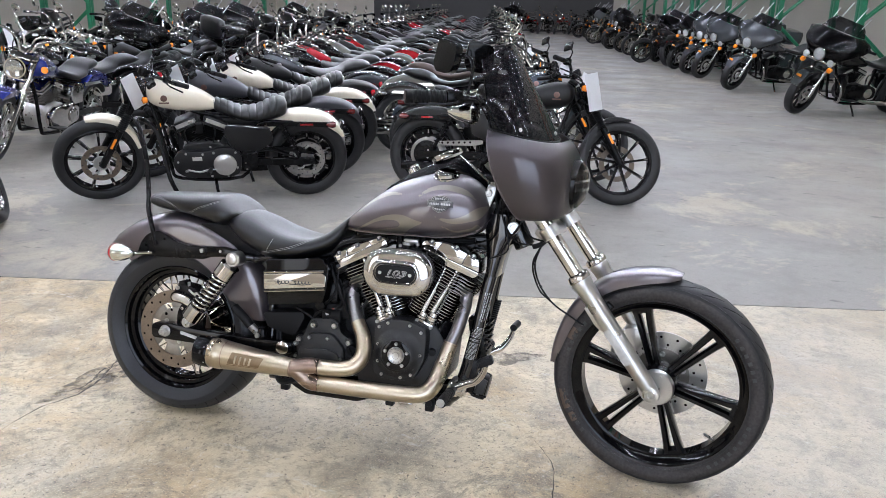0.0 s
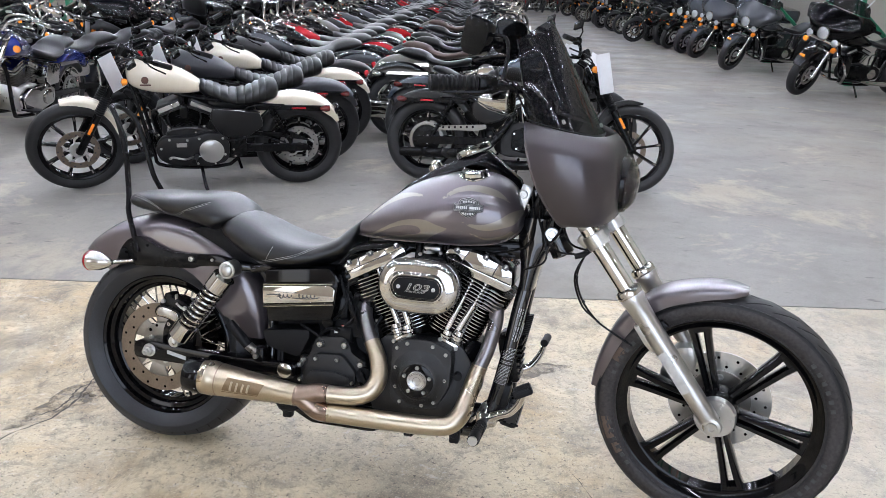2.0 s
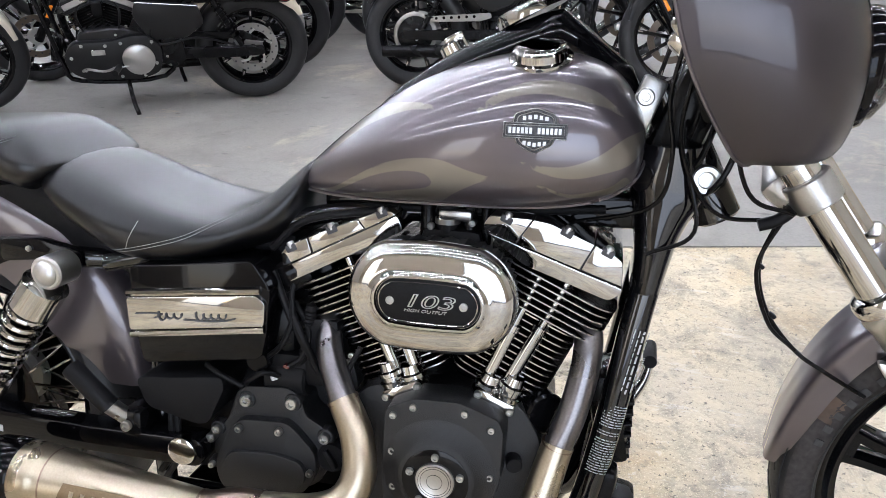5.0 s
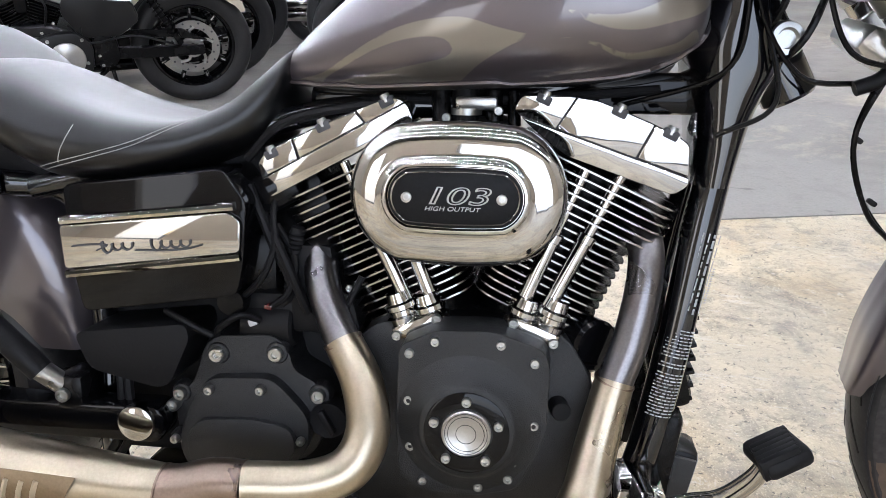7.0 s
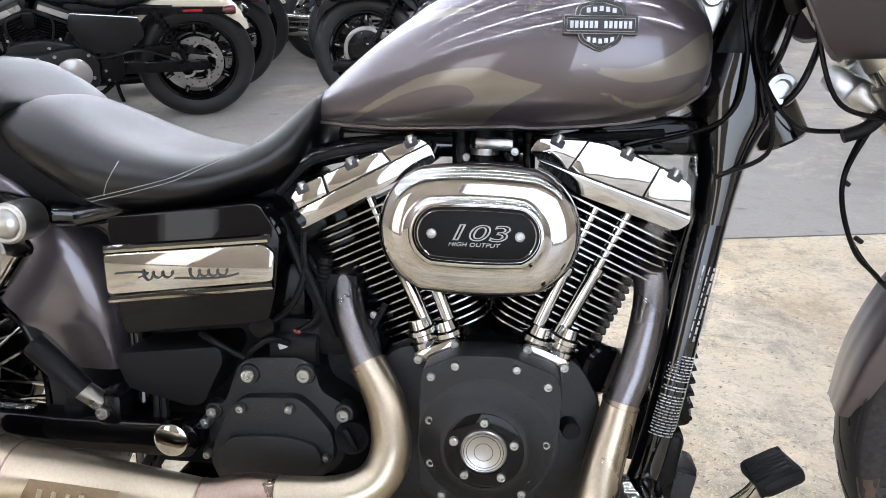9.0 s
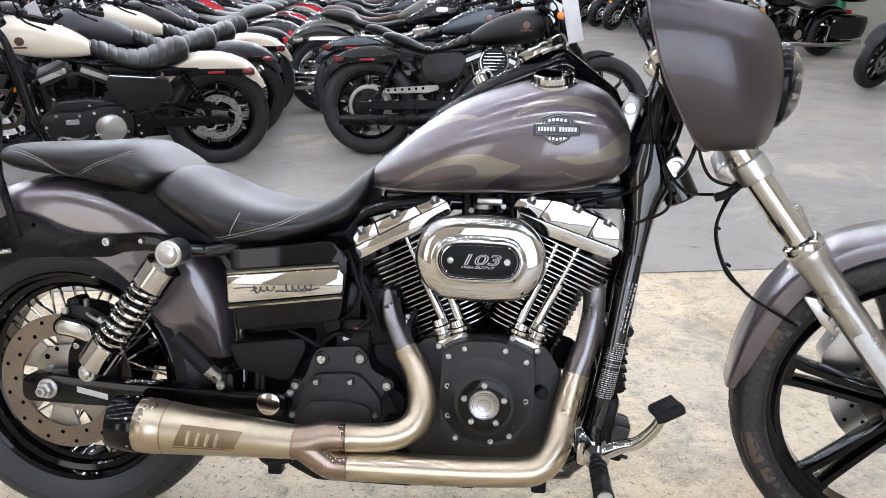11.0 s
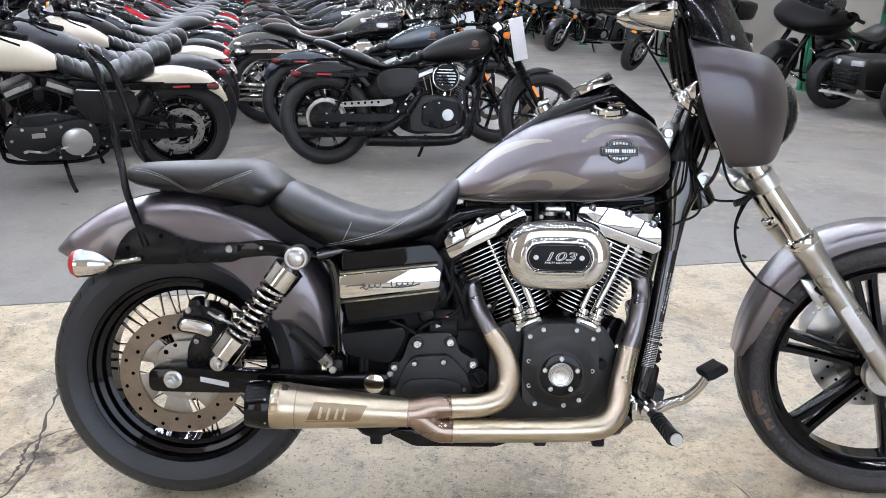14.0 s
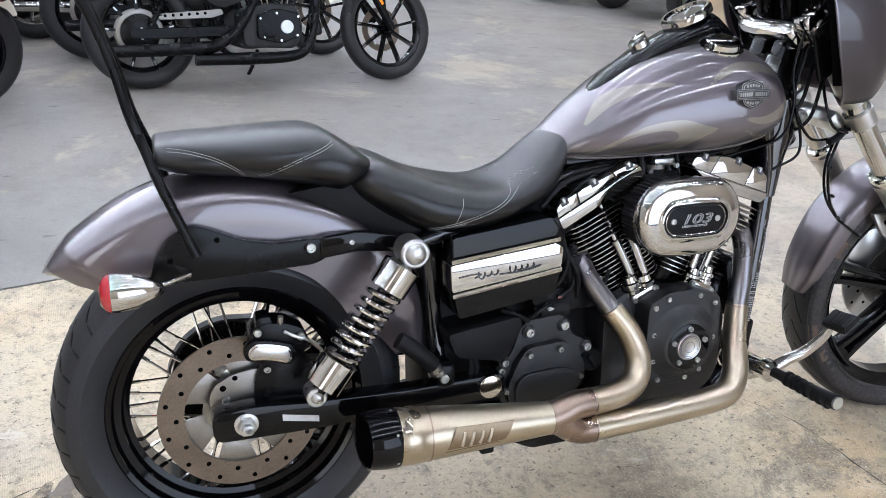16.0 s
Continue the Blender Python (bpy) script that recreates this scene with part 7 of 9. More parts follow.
def ribbed_seat(t, low=False, k=4):
    """Solo seat with a kicked-up tail and stitched cross ribs; the low kind is smooth behind."""
    if low:
        st = [(0.09, 0.755, 0.775, 0.05), (0.12, 0.735, 0.792, 0.1), (0.2, 0.7, 0.785, 0.128), (0.28, 0.675, 0.752, 0.135), (0.36, 0.655, 0.715, 0.132), (0.43, 0.65, 0.702, 0.125), (0.5, 0.66, 0.725, 0.115), (0.58, 0.68, 0.762, 0.1), (0.65, 0.7, 0.79, 0.08), (0.675, 0.725, 0.775, 0.05)]
    else:
        st = [(0.14, 0.7, 0.75, 0.06), (0.16, 0.675, 0.79, 0.11), (0.22, 0.65, 0.802, 0.135), (0.29, 0.635, 0.775, 0.14), (0.36, 0.625, 0.742, 0.14), (0.44, 0.628, 0.728, 0.132), (0.52, 0.645, 0.742, 0.118), (0.59, 0.67, 0.775, 0.1), (0.66, 0.7, 0.798, 0.08), (0.69, 0.73, 0.785, 0.05)]
    se = [[v.copy() for v in r] for r in cushion(st, 24, 2.8, 2.2)]
    fine = smooth_rings(se, k) if k > 1 else se[::2]
    m = len(fine)
    for i, r in enumerate(fine):
        f = i / (m - 1)
        if (0.45 if low else 0.2) < f < 0.93:
            g = (0.024 if low else 0.017) * (1 - abs(math.sin(math.pi * f * 13)) ** 0.4)
            top, bot = max(v.z for v in r), min(v.z for v in r)
            for v in r:
                k = (v.z - bot) / (top - bot)
                if k > 0.35:
                    v.z -= g * (k - 0.35) / 0.65
                    v.y *= 1 - 0.35 * g / 0.1 * (1 - abs(2 * k - 1))
    return part("seat", loft(B(), fine), LEATHER, t, "ribbed black seat", None, 60)


def roadster():
    """Small sport cruiser: peanut tank, solo seat, black engine, high bars."""
    t = thing("motorcycle", "black sport cruiser motorcycle parked on its side stand", "motorcycle", group="motorcycles parked in rows")
    S = Matrix.Translation((1.27, 0, 0.7)) @ Matrix.Rotation(radians(14), 4, Vector((-0.5, 0, 0.866))) @ Matrix.Translation((-1.27, 0, -0.7))
    wheel(t, (0, 0, 0.32), 0.32, 0.15, 0.215, 9, 1, DISC_CLEAN)
    wheel(t, (1.53, 0, 0.33), 0.33, 0.1, 0.245, 9, 1, DISC, S)
    up = Vector((-0.5, 0, 0.866))
    for s in (-1, 1):
        a = Vector((1.52, s * 0.09, 0.33))
        leg = part("fork_slider", rod(B(), a - up * 0.02, a + up * 0.3, 0.026, 14), SEMI, t, "", S)
        bm = B()
        for k in range(9):
            lathe(bm, [(-0.008, 0.024), (0, 0.034), (0.008, 0.024)], a + up * (0.31 + 0.016 * k), up, 12)
        part("fork_gaiter", bm, MATT, leg, "", S)
        part("fork_tube", rod(B(), a + up * 0.44, a + up * 0.68, 0.021, 12), SEMI, leg, "", S)
        bm = B()
        box(bm, a + up * 0.2 + Vector((0.01, s * 0.03, 0)), (0.02, 0.008, 0.085), 0.003, (0, -30, 0))
        part("side_reflector", bm, AMBER, leg, "orange reflector", S)
        bm = B()
        lathe(bm, [(-0.03, 0.0), (-0.02, 0.02), (0.01, 0.026), (0.02, 0.0)], (1.19, s * 0.2, 0.86), (1, 0, 0), 12)
        part("turn_signal", bm, AMBER, t, "", S)
        # shocks
        lo, hi = Vector((0.06, s * 0.13, 0.36)), Vector((0.2, s * 0.13, 0.62))
        sh = part("shock_absorber", rod(B(), lo, hi, 0.016, 10), SEMI, t)
        ax = (hi - lo).normalized()
        u = ax.orthogonal().normalized()
        w = ax.cross(u)
        tube(bm := B(), [lo + ax * (0.06 + 0.2 * i / 70) + 0.026 * (math.cos(0.7 * i) * u + math.sin(0.7 * i) * w) for i in range(71)], 0.0045, 5, 1)
        part("coil_spring", bm, GLOSS, sh)
        part("swingarm", slab(B(), rounded([(-0.06, 0.295), (-0.06, 0.345), (0.1, 0.35), (0.5, 0.36), (0.5, 0.3), (0.1, 0.29)], 0.015, 2), s * 0.1, s * 0.13, 0.004, 1), SEMI, t)
        part("fender_rail", slab(B(), rounded([(-0.2, 0.585), (-0.19, 0.625), (0.3, 0.64), (0.3, 0.6), (0.0, 0.595)], 0.012, 2), s * 0.09, s * 0.11, 0.003, 1), SEMI, t)
        bm = B()
        box(bm, (0.0, s * 0.113, 0.613), (0.1, 0.006, 0.013), 0.002)
        part("rear_reflector", bm, RED, t, "red reflector")
        bm = B()
        lathe(bm, [(-0.02, 0.02), (0.0, 0.026), (0.03, 0.02), (0.05, 0.006)], (-0.2, s * 0.13, 0.615), (1, 0, 0), 12)
        part("rear_signal", bm, RED_DARK, t)
        bm = B()
        rod(bm, (0.72, s * 0.13, 0.29), (0.74, s * 0.3, 0.3), 0.016, 10)
        part("foot_peg", bm, MATT, t)
        # bars
        bm = B()
        tube(bm, [(1.1, s * 0.02, 0.98), (1.09, s * 0.12, 1.0), (1.04, s * 0.28, 1.03), (0.98, s * 0.37, 1.03)], 0.012, 10, 4)
        bar = part("handlebar", bm, SEMI, t, "", S)
        bm = B()
        rod(bm, (1.0, s * 0.33, 1.03), (0.91, s * 0.43, 1.03), 0.018, 12)
        part("grip", bm, MATT, bar, "", S)
        bm = B()
        box(bm, (1.03, s * 0.28, 1.035), (0.05, 0.06, 0.05), 0.012, (0, 0, -s * 40), 1)
        part("switch_pod", bm, SEMI, bar, "", S)
        bm = B()
        tube(bm, [(1.04, s * 0.3, 1.02), (1.02, s * 0.37, 1.015), (0.95, s * 0.45, 1.0)], 0.006, 6, 3)
        part("lever", bm, SEMI, bar, "", S)
        bm = B()
        tube(bm, [(1.03, s * 0.26, 1.03), (1.06, s * 0.3, 1.1), (1.03, s * 0.34, 1.13)], 0.005, 6, 3)
        box(bm, (1.02, s * 0.35, 1.13), (0.02, 0.11, 0.06), 0.018, (0, 10, -s * 20), 2)
        part("mirror", bm, SEMI, bar, "", S)
    bm = B()
    box(bm, (1.2, 0, 0.78), (0.07, 0.23, 0.035), 0.012, (0, 30, 0), 1)
    box(bm, (1.12, 0, 0.92), (0.07, 0.23, 0.03), 0.012, (0, 30, 0), 1)
    part("triple_clamp", bm, SEMI, t, "", S)
    bm = lathe(B(), [(-0.09, 0.03), (-0.06, 0.07), (0.0, 0.085), (0.02, 0.083)], (1.3, 0, 0.84), (1, 0, 0), 20)
    hl = part("headlamp", bm, SEMI, t, "", S)
    part("headlamp_lens", lathe(B(), [(0.018, 0.08), (0.03, 0.06), (0.04, 0.0)], (1.3, 0, 0.84), (1, 0, 0), 20), CHROME, hl, "", S)
    part("speedometer", lathe(B(), [(-0.03, 0.04), (0.02, 0.045), (0.03, 0.04), (0.03, 0)], (1.15, 0, 1.0), (-0.5, 0, 0.85), 16), SEMI, t, "", S)
    bm = mudguard([(1.23, 0.42), (1.27, 0.55), (1.36, 0.65), (1.48, 0.69), (1.6, 0.675)], [0.05, 0.06, 0.062, 0.06, 0.04], [0.03, 0.04, 0.045, 0.04, 0.02])
    part("front_fender", bm, BLACK_SATIN, t, "", S)
    bm = mudguard([(-0.3, 0.5), (-0.27, 0.58), (-0.17, 0.665), (-0.02, 0.705), (0.12, 0.7), (0.25, 0.65), (0.32, 0.56)], [0.07, 0.085, 0.09, 0.09, 0.09, 0.09, 0.085], [0.03, 0.06, 0.08, 0.085, 0.08, 0.06, 0.04])
    part("rear_fender", bm, BLACK_SATIN, t)
    # tank
    rings = []
    for x, lo, hi, h in ((0.65, 0.735, 0.765, 0.03), (0.67, 0.718, 0.79, 0.06), (0.76, 0.708, 0.852, 0.1), (0.88, 0.71, 0.905, 0.128), (0.99, 0.722, 0.935, 0.138), (1.08, 0.745, 0.937, 0.128), (1.13, 0.775, 0.915, 0.098), (1.15, 0.81, 0.885, 0.05)):
        mid = lo + (hi - lo) * 0.45
        ring = []
        for i in range(28):
            a = 2 * math.pi * i / 28
            c, s = math.cos(a), math.sin(a)
            ring.append(Vector((x, h * math.copysign(abs(c) ** 0.8, c), mid + (hi - mid if s > 0 else mid - lo) * math.copysign(abs(s) ** 0.85, s))))
        rings.append(ring)
    rings = smooth_rings(rings, 3)
    tk = part("fuel_tank", loft(B(), rings), BLACK_SATIN, t, "", None, 60)
    part("filler_cap", lathe(B(), [(0, 0.03), (0.015, 0.03), (0.02, 0.025), (0.02, 0)], (1.03, 0, 0.915), (0, 0, 1), 16), SEMI, tk)
    bm = B()
    for s in (-1, 1):
        lathe(bm, [(0, 0.024), (0.003, 0.02), (0.003, 0)], (1.02, s * 0.1385, 0.83), (0, s, 0.1), 14)
        box(bm, (1.02, s * 0.14, 0.797), (0.07, 0.003, 0.01), 0)
    part("tank_emblem", bm, EMBLEM, tk, "dark red-brown tank emblem")
    # seat with cross ribs
    ribbed_seat(t)
    # engine
    case = v_twin(t, (0.78, 0, 0.36), 0.27)
    bm = slab(B(), rounded([(0.51, 0.25), (0.49, 0.38), (0.55, 0.455), (0.66, 0.455), (0.74, 0.43), (0.95, 0.43), (1.0, 0.36), (0.98, 0.27), (0.9, 0.225), (0.62, 0.21)], 0.04, 4), 0.1, 0.17, 0.015, 2)
    prim = part("primary_cover", bm, BLACK_SATIN, t, "satin black primary cover")
    part("derby_cover", lathe(B(), [(0.165, 0.086), (0.178, 0.084), (0.184, 0.076), (0.188, 0.0)], (0.62, 0, 0.325), (0, 1, 0), 28), SATIN, prim, "round silver derby cover")
    bm = B()
    box(bm, (0.82, 0.172, 0.375), (0.07, 0.004, 0.03), 0.004, None, 1)
    for x, z in ((0.53, 0.3), (0.54, 0.42), (0.7, 0.42), (0.9, 0.415), (0.96, 0.35), (0.9, 0.28), (0.72, 0.235), (0.78, 0.41), (0.6, 0.235)):
        bolt(bm, (x, 0.168, z), 0.009, (0, 1, 0), 0.008)
    part("cover_bolts", bm, STEEL, prim)
    bm = slab(B(), rounded([(0.66, 0.28), (0.66, 0.42), (0.78, 0.46), (0.92, 0.43), (0.93, 0.3), (0.8, 0.25)], 0.03, 4), -0.15, -0.1, 0.01, 1)
    cam_ = part("cam_cover", bm, SEMI, t)
    part("timer_disc", lathe(B(), [(0.15, 0.04), (0.157, 0.038), (0.157, 0)], (0.84, 0, 0.35), (0, -1, 0), 24), SATIN, cam_, "round silver timer cover")
    bm = lathe(B(), [(0.12, 0.085), (0.18, 0.09), (0.195, 0.082), (0.195, 0.0)], (0.82, 0, 0.6), (0, -1, 0), 32)
    ac = part("air_cleaner", bm, SEMI, t, "round black slotted air cleaner")
    bm = B()
    for k in range(6):
        hw = math.sqrt(max(0.0, 0.07 ** 2 - (-0.05 + 0.02 * k) ** 2))
        box(bm, (0.82, -0.198, 0.55 + 0.02 * k), (2 * hw, 0.004, 0.006), 0.001, None, 1)
    lathe(bm, [(0.19, 0.08), (0.2, 0.084), (0.201, 0.09), (0.19, 0.094)], (0.82, 0, 0.6), (0, -1, 0), 32)
    part("cleaner_slot", bm, CHROME, ac)
    part("horn_cover", cowl_box((0.79, 0.105, 0.6), (0.06, 0.05, 0.1)), SEMI, t, "black horn cover", None, 50)
    part("regulator", box(B(), (1.05, 0, 0.36), (0.05, 0.13, 0.13), 0.012, (0, -10, 0), 1), SEMI, t)
    part("shift_lever", tube(B(), [(0.72, 0.15, 0.29), (0.8, 0.2, 0.28), (0.88, 0.21, 0.3), (0.9, 0.26, 0.31)], 0.0075, 8, 4), STEEL, t)
    part("shift_rod", rod(B(), (0.56, 0.17, 0.31), (0.73, 0.185, 0.29), 0.005, 8), STEEL, t)
    part("sprocket_cover", slab(B(), rounded([(0.37, 0.3), (0.38, 0.41), (0.46, 0.44), (0.5, 0.4), (0.5, 0.28), (0.42, 0.26)], 0.03, 4), 0.09, 0.15, 0.012, 2), SEMI, t)
    for c in ([(0.72, 0.06, 0.63), (0.68, 0.12, 0.58), (0.7, 0.11, 0.48)], [(0.86, 0.06, 0.63), (0.9, 0.12, 0.57), (0.88, 0.11, 0.47)], [(0.5, 0.1, 0.52), (0.54, 0.15, 0.47), (0.53, 0.15, 0.4)]):
        part("ignition_lead", tube(B(), c, 0.006, 6, 4), MATT, t)
    for x, z in ((0.56, 0.46), (0.72, 0.455), (0.97, 0.44), (0.47, 0.33), (0.46, 0.28), (0.66, 0.5), (0.9, 0.5)):
        part("case_bolt", bolt(B(), (x, 0.125 if z > 0.4 else 0.15, z), 0.009, (0, 1, 0), 0.01), CHROME, t)
    for x, z in ((0.68, 0.4), (0.7, 0.29), (0.8, 0.27), (0.9, 0.3), (0.91, 0.41), (0.78, 0.43), (0.55, 0.42), (0.5, 0.37)):
        part("case_bolt", bolt(B(), (x, -0.15 if x > 0.6 else -0.12, z), 0.008, (0, -1, 0), 0.01), CHROME, t)
    rail = part("drilled_rail", slab(B(), rounded([(0.1, 0.395), (0.11, 0.43), (0.46, 0.455), (0.47, 0.425), (0.4, 0.405)], 0.01, 2), -0.137, -0.127, 0.002, 1), CARRIER, t, "dull steel drilled belt rail")
    for k in range(6):
        part("rail_hole", lathe(B(), [(0, 0.009), (0.0006, 0.008), (0.0006, 0)], (0.14 + 0.045 * k, -0.1372, 0.4175 + 0.0028 * k), (0, -1, 0), 10), HOLE, rail)
    # right side exhaust
    bm = tube(B(), [(0.98, -0.1, 0.54), (1.02, -0.16, 0.5), (1.01, -0.18, 0.38), (0.96, -0.19, 0.24), (0.86, -0.19, 0.18), (0.6, -0.19, 0.17), (0.28, -0.19, 0.17)], [0.021, 0.021, 0.021, 0.026, 0.033, 0.038, 0.034], 14, 5)
    part("exhaust_pipe", bm, SEMI, t, "satin black exhaust")
    bm = tube(B(), [(0.66, -0.1, 0.52), (0.64, -0.16, 0.48), (0.55, -0.19, 0.35), (0.43, -0.19, 0.26), (0.3, -0.19, 0.235), (-0.17, -0.19, 0.225)], [0.021, 0.021, 0.026, 0.033, 0.038, 0.034], 14, 5)
    part("exhaust_pipe", bm, SEMI, t, "satin black exhaust")
    # frame, tank bag, belt, stand
    bm = B()
    for s in (-1, 1):
        tube(bm, [(1.14, s * 0.03, 0.82), (1.08, s * 0.09, 0.6), (1.02, s * 0.09, 0.3), (0.95, s * 0.08, 0.19), (0.5, s * 0.08, 0.19), (0.42, s * 0.09, 0.4), (0.36, s * 0.1, 0.62), (0.1, s * 0.1, 0.63)], 0.013, 10, 4)
        tube(bm, [(1.12, s * 0.03, 0.84), (0.8, s * 0.05, 0.7), (0.4, s * 0.1, 0.66)], 0.014, 8, 4)
    rod(bm, (1.215, 0, 0.72), (1.12, 0, 0.9), 0.032, 14)
    part("main_frame", bm, SEMI, t)
    part("oil_tank", slab(B(), rounded([(0.37, 0.5), (0.35, 0.61), (0.43, 0.655), (0.62, 0.66), (0.645, 0.61), (0.59, 0.5), (0.46, 0.455)], 0.04, 4), -0.145, 0.06, 0.025, 3), BLACK_SATIN, t, "rounded black oil tank cover")
    part("battery_cover", slab(B(), rounded([(0.25, 0.5), (0.28, 0.6), (0.6, 0.63), (0.62, 0.55), (0.54, 0.42), (0.36, 0.42)], 0.03, 4), 0.11, 0.15, 0.012, 2), BLACK_SATIN, t, "black battery side cover")
    part("cover_trim", tube(B(), [(0.275, 0.146, 0.597), (0.42, 0.149, 0.612), (0.595, 0.146, 0.628)], 0.0035, 6, 3), CHROME, t)
    part("belt_guard", slab(B(), rounded([(-0.08, 0.36), (0.05, 0.43), (0.5, 0.44), (0.5, 0.41), (0.1, 0.39)], 0.01, 2), 0.08, 0.1, 0.002, 1), SEMI, t)
    part("side_stand", tube(B(), [(0.7, 0.12, 0.2), (0.68, 0.22, 0.1), (0.66, 0.27, 0.045)], 0.012, 8, 3), SEMI, t)
    bm = B()
    box(bm, (-0.27, 0, 0.57), (0.03, 0.15, 0.08), 0.006, (0, -25, 0), 1)
    part("plate_bracket", bm, SEMI, t)
    hoses(t, [[(1.04, 0.28, 1.02), (1.2, 0.15, 0.95), (1.2, 0.05, 0.8), (1.0, 0.08, 0.68)], [(1.04, -0.28, 1.02), (1.2, -0.16, 0.95), (1.22, -0.08, 0.75), (1.1, -0.08, 0.55)],
              [(1.04, 0.26, 1.02), (1.22, 0.12, 0.9), (1.3, 0.1, 0.7), (1.42, 0.1, 0.45)], [(0.6, 0.12, 0.48), (0.5, 0.16, 0.4), (0.3, 0.14, 0.42), (0.1, 0.12, 0.36)]])
    return t


def big_tank(t, x0, x1, z0, z1, hw, name="fuel_tank"):
    rings = []
    for f, lo, hi, h in ((0, 0.1, 0.2, 0.15), (0.05, 0.03, 0.3, 0.4), (0.25, 0.0, 0.58, 0.72), (0.5, 0.02, 0.85, 0.93), (0.72, 0.05, 1.0, 1.0), (0.88, 0.12, 0.97, 0.93), (0.96, 0.25, 0.88, 0.7), (1.0, 0.4, 0.72, 0.35)):
        lo, hi = z0 + (z1 - z0) * lo, z0 + (z1 - z0) * hi
        mid = lo + (hi - lo) * 0.45
        ring = []
        for i in range(24):
            a = 2 * math.pi * i / 24
            c, s = math.cos(a), math.sin(a)
            ring.append(Vector((x0 + (x1 - x0) * f, hw * h * math.copysign(abs(c) ** 0.75, c), mid + (hi - mid if s > 0 else mid - lo) * math.copysign(abs(s) ** 0.85, s))))
        rings.append(ring)
    return part(name, loft(B(), smooth_rings(rings, 3)), BLACK_GLOSS, t, "", None, 60)


def cruiser():
    """Heavy chromed cruiser: big tank, two-step seat, wide bars, twin pipes, sissy bar."""
    t = thing("motorcycle", "chromed heavy cruiser motorcycle parked on its side stand", "motorcycle", group="motorcycles parked in rows")
    S = Matrix.Translation((1.35, 0, 0.7)) @ Matrix.Rotation(radians(16), 4, Vector((-0.53, 0, 0.848))) @ Matrix.Translation((-1.35, 0, -0.7))
    wheel(t, (0, 0, 0.325), 0.325, 0.18, 0.22, 10, 1, DISC_CLEAN, None, True)
    wheel(t, (1.62, 0, 0.335), 0.335, 0.12, 0.25, 10, 1, DISC_CLEAN, S, True)
    up = Vector((-0.53, 0, 0.848))
    for s in (-1, 1):
        a = Vector((1.61, s * 0.1, 0.335))
        leg = part("fork_slider", rod(B(), a - up * 0.02, a + up * 0.36, 0.03, 14), CHROME, t, "", S)
        part("fork_tube", rod(B(), a + up * 0.34, a + up * 0.76, 0.025, 14), CHROME, leg, "", S)
        bm = B()
        tube(bm, [(1.2, s * 0.05, 1.0), (1.19, s * 0.1, 1.1), (1.14, s * 0.22, 1.15), (1.05, s * 0.34, 1.13), (0.98, s * 0.38, 1.12)], 0.0135, 10, 4)
        bar = part("handlebar", bm, CHROME, t, "", S)
        part("grip", rod(B(), (1.02, s * 0.35, 1.125), (0.9, s * 0.43, 1.11), 0.019, 12), MATT, bar, "", S)
        part("lever", tube(B(), [(1.07, s * 0.3, 1.12), (1.05, s * 0.38, 1.11), (0.95, s * 0.46, 1.1)], 0.007, 6, 3), CHROME, bar, "", S)
        bm = tube(B(), [(1.06, s * 0.3, 1.14), (1.1, s * 0.34, 1.22), (1.05, s * 0.38, 1.25)], 0.006, 6, 3)
        ball(bm, (1.04, s * 0.4, 1.26), 0.055, (0.3, 1.15, 0.8), 14, 8)
        part("mirror", bm, CHROME, bar, "", S)
        bm = lathe(B(), [(-0.05, 0.0), (-0.04, 0.02), (0.0, 0.032), (0.02, 0.033)], (1.3, s * 0.22, 0.9), (1, 0, 0), 14)
        sg = part("turn_signal", bm, CHROME, t, "", S)
        part("signal_lens", lathe(B(), [(0.02, 0.032), (0.03, 0.025), (0.036, 0)], (1.3, s * 0.22, 0.9), (1, 0, 0), 14), AMBER, sg, "", S)
        bm = lathe(B(), [(-0.03, 0.028), (0.0, 0.03), (0.04, 0.02), (0.06, 0)], (-0.2, s * 0.18, 0.6), (1, 0, 0), 14)
        part("rear_signal", bm, CHROME, t)
        part("signal_lens", lathe(B(), [(-0.04, 0), (-0.03, 0.028)], (-0.2, s * 0.18, 0.6), (1, 0, 0), 14), RED, t)
        part("foot_board", slab(B(), rounded([(0.86, 0.27), (1.12, 0.3), (1.12, 0.285), (0.86, 0.255)], 0.005, 2), s * 0.19, s * 0.3, 0.004, 1), MATT, t)
        part("fender_strut", slab(B(), rounded([(-0.12, 0.6), (-0.1, 0.63), (0.3, 0.64), (0.3, 0.6)], 0.01, 2), s * 0.105, s * 0.125, 0.003, 1), CHROME, t)
        part("swingarm", slab(B(), rounded([(-0.06, 0.3), (-0.06, 0.35), (0.5, 0.37), (0.5, 0.3)], 0.015, 2), s * 0.11, s * 0.14, 0.004, 1), GLOSS, t)
    bm = B()
    box(bm, (1.33, 0, 0.77), (0.08, 0.26, 0.045), 0.014, (0, 32, 0), 1)
    box(bm, (1.24, 0, 0.95), (0.08, 0.26, 0.04), 0.014, (0, 32, 0), 1)
    part("triple_clamp", bm, CHROME, t, "", S)
    bm = lathe(B(), [(-0.11, 0.03), (-0.07, 0.075), (0.0, 0.095), (0.02, 0.095)], (1.42, 0, 0.87), (1, 0, 0), 22)
    hl = part("headlamp", bm, CHROME, t, "", S)
    part("headlamp_lens", lathe(B(), [(0.018, 0.09), (0.03, 0.07), (0.045, 0.0)], (1.42, 0, 0.87), (1, 0, 0), 22), CLEAR, hl, "", S)
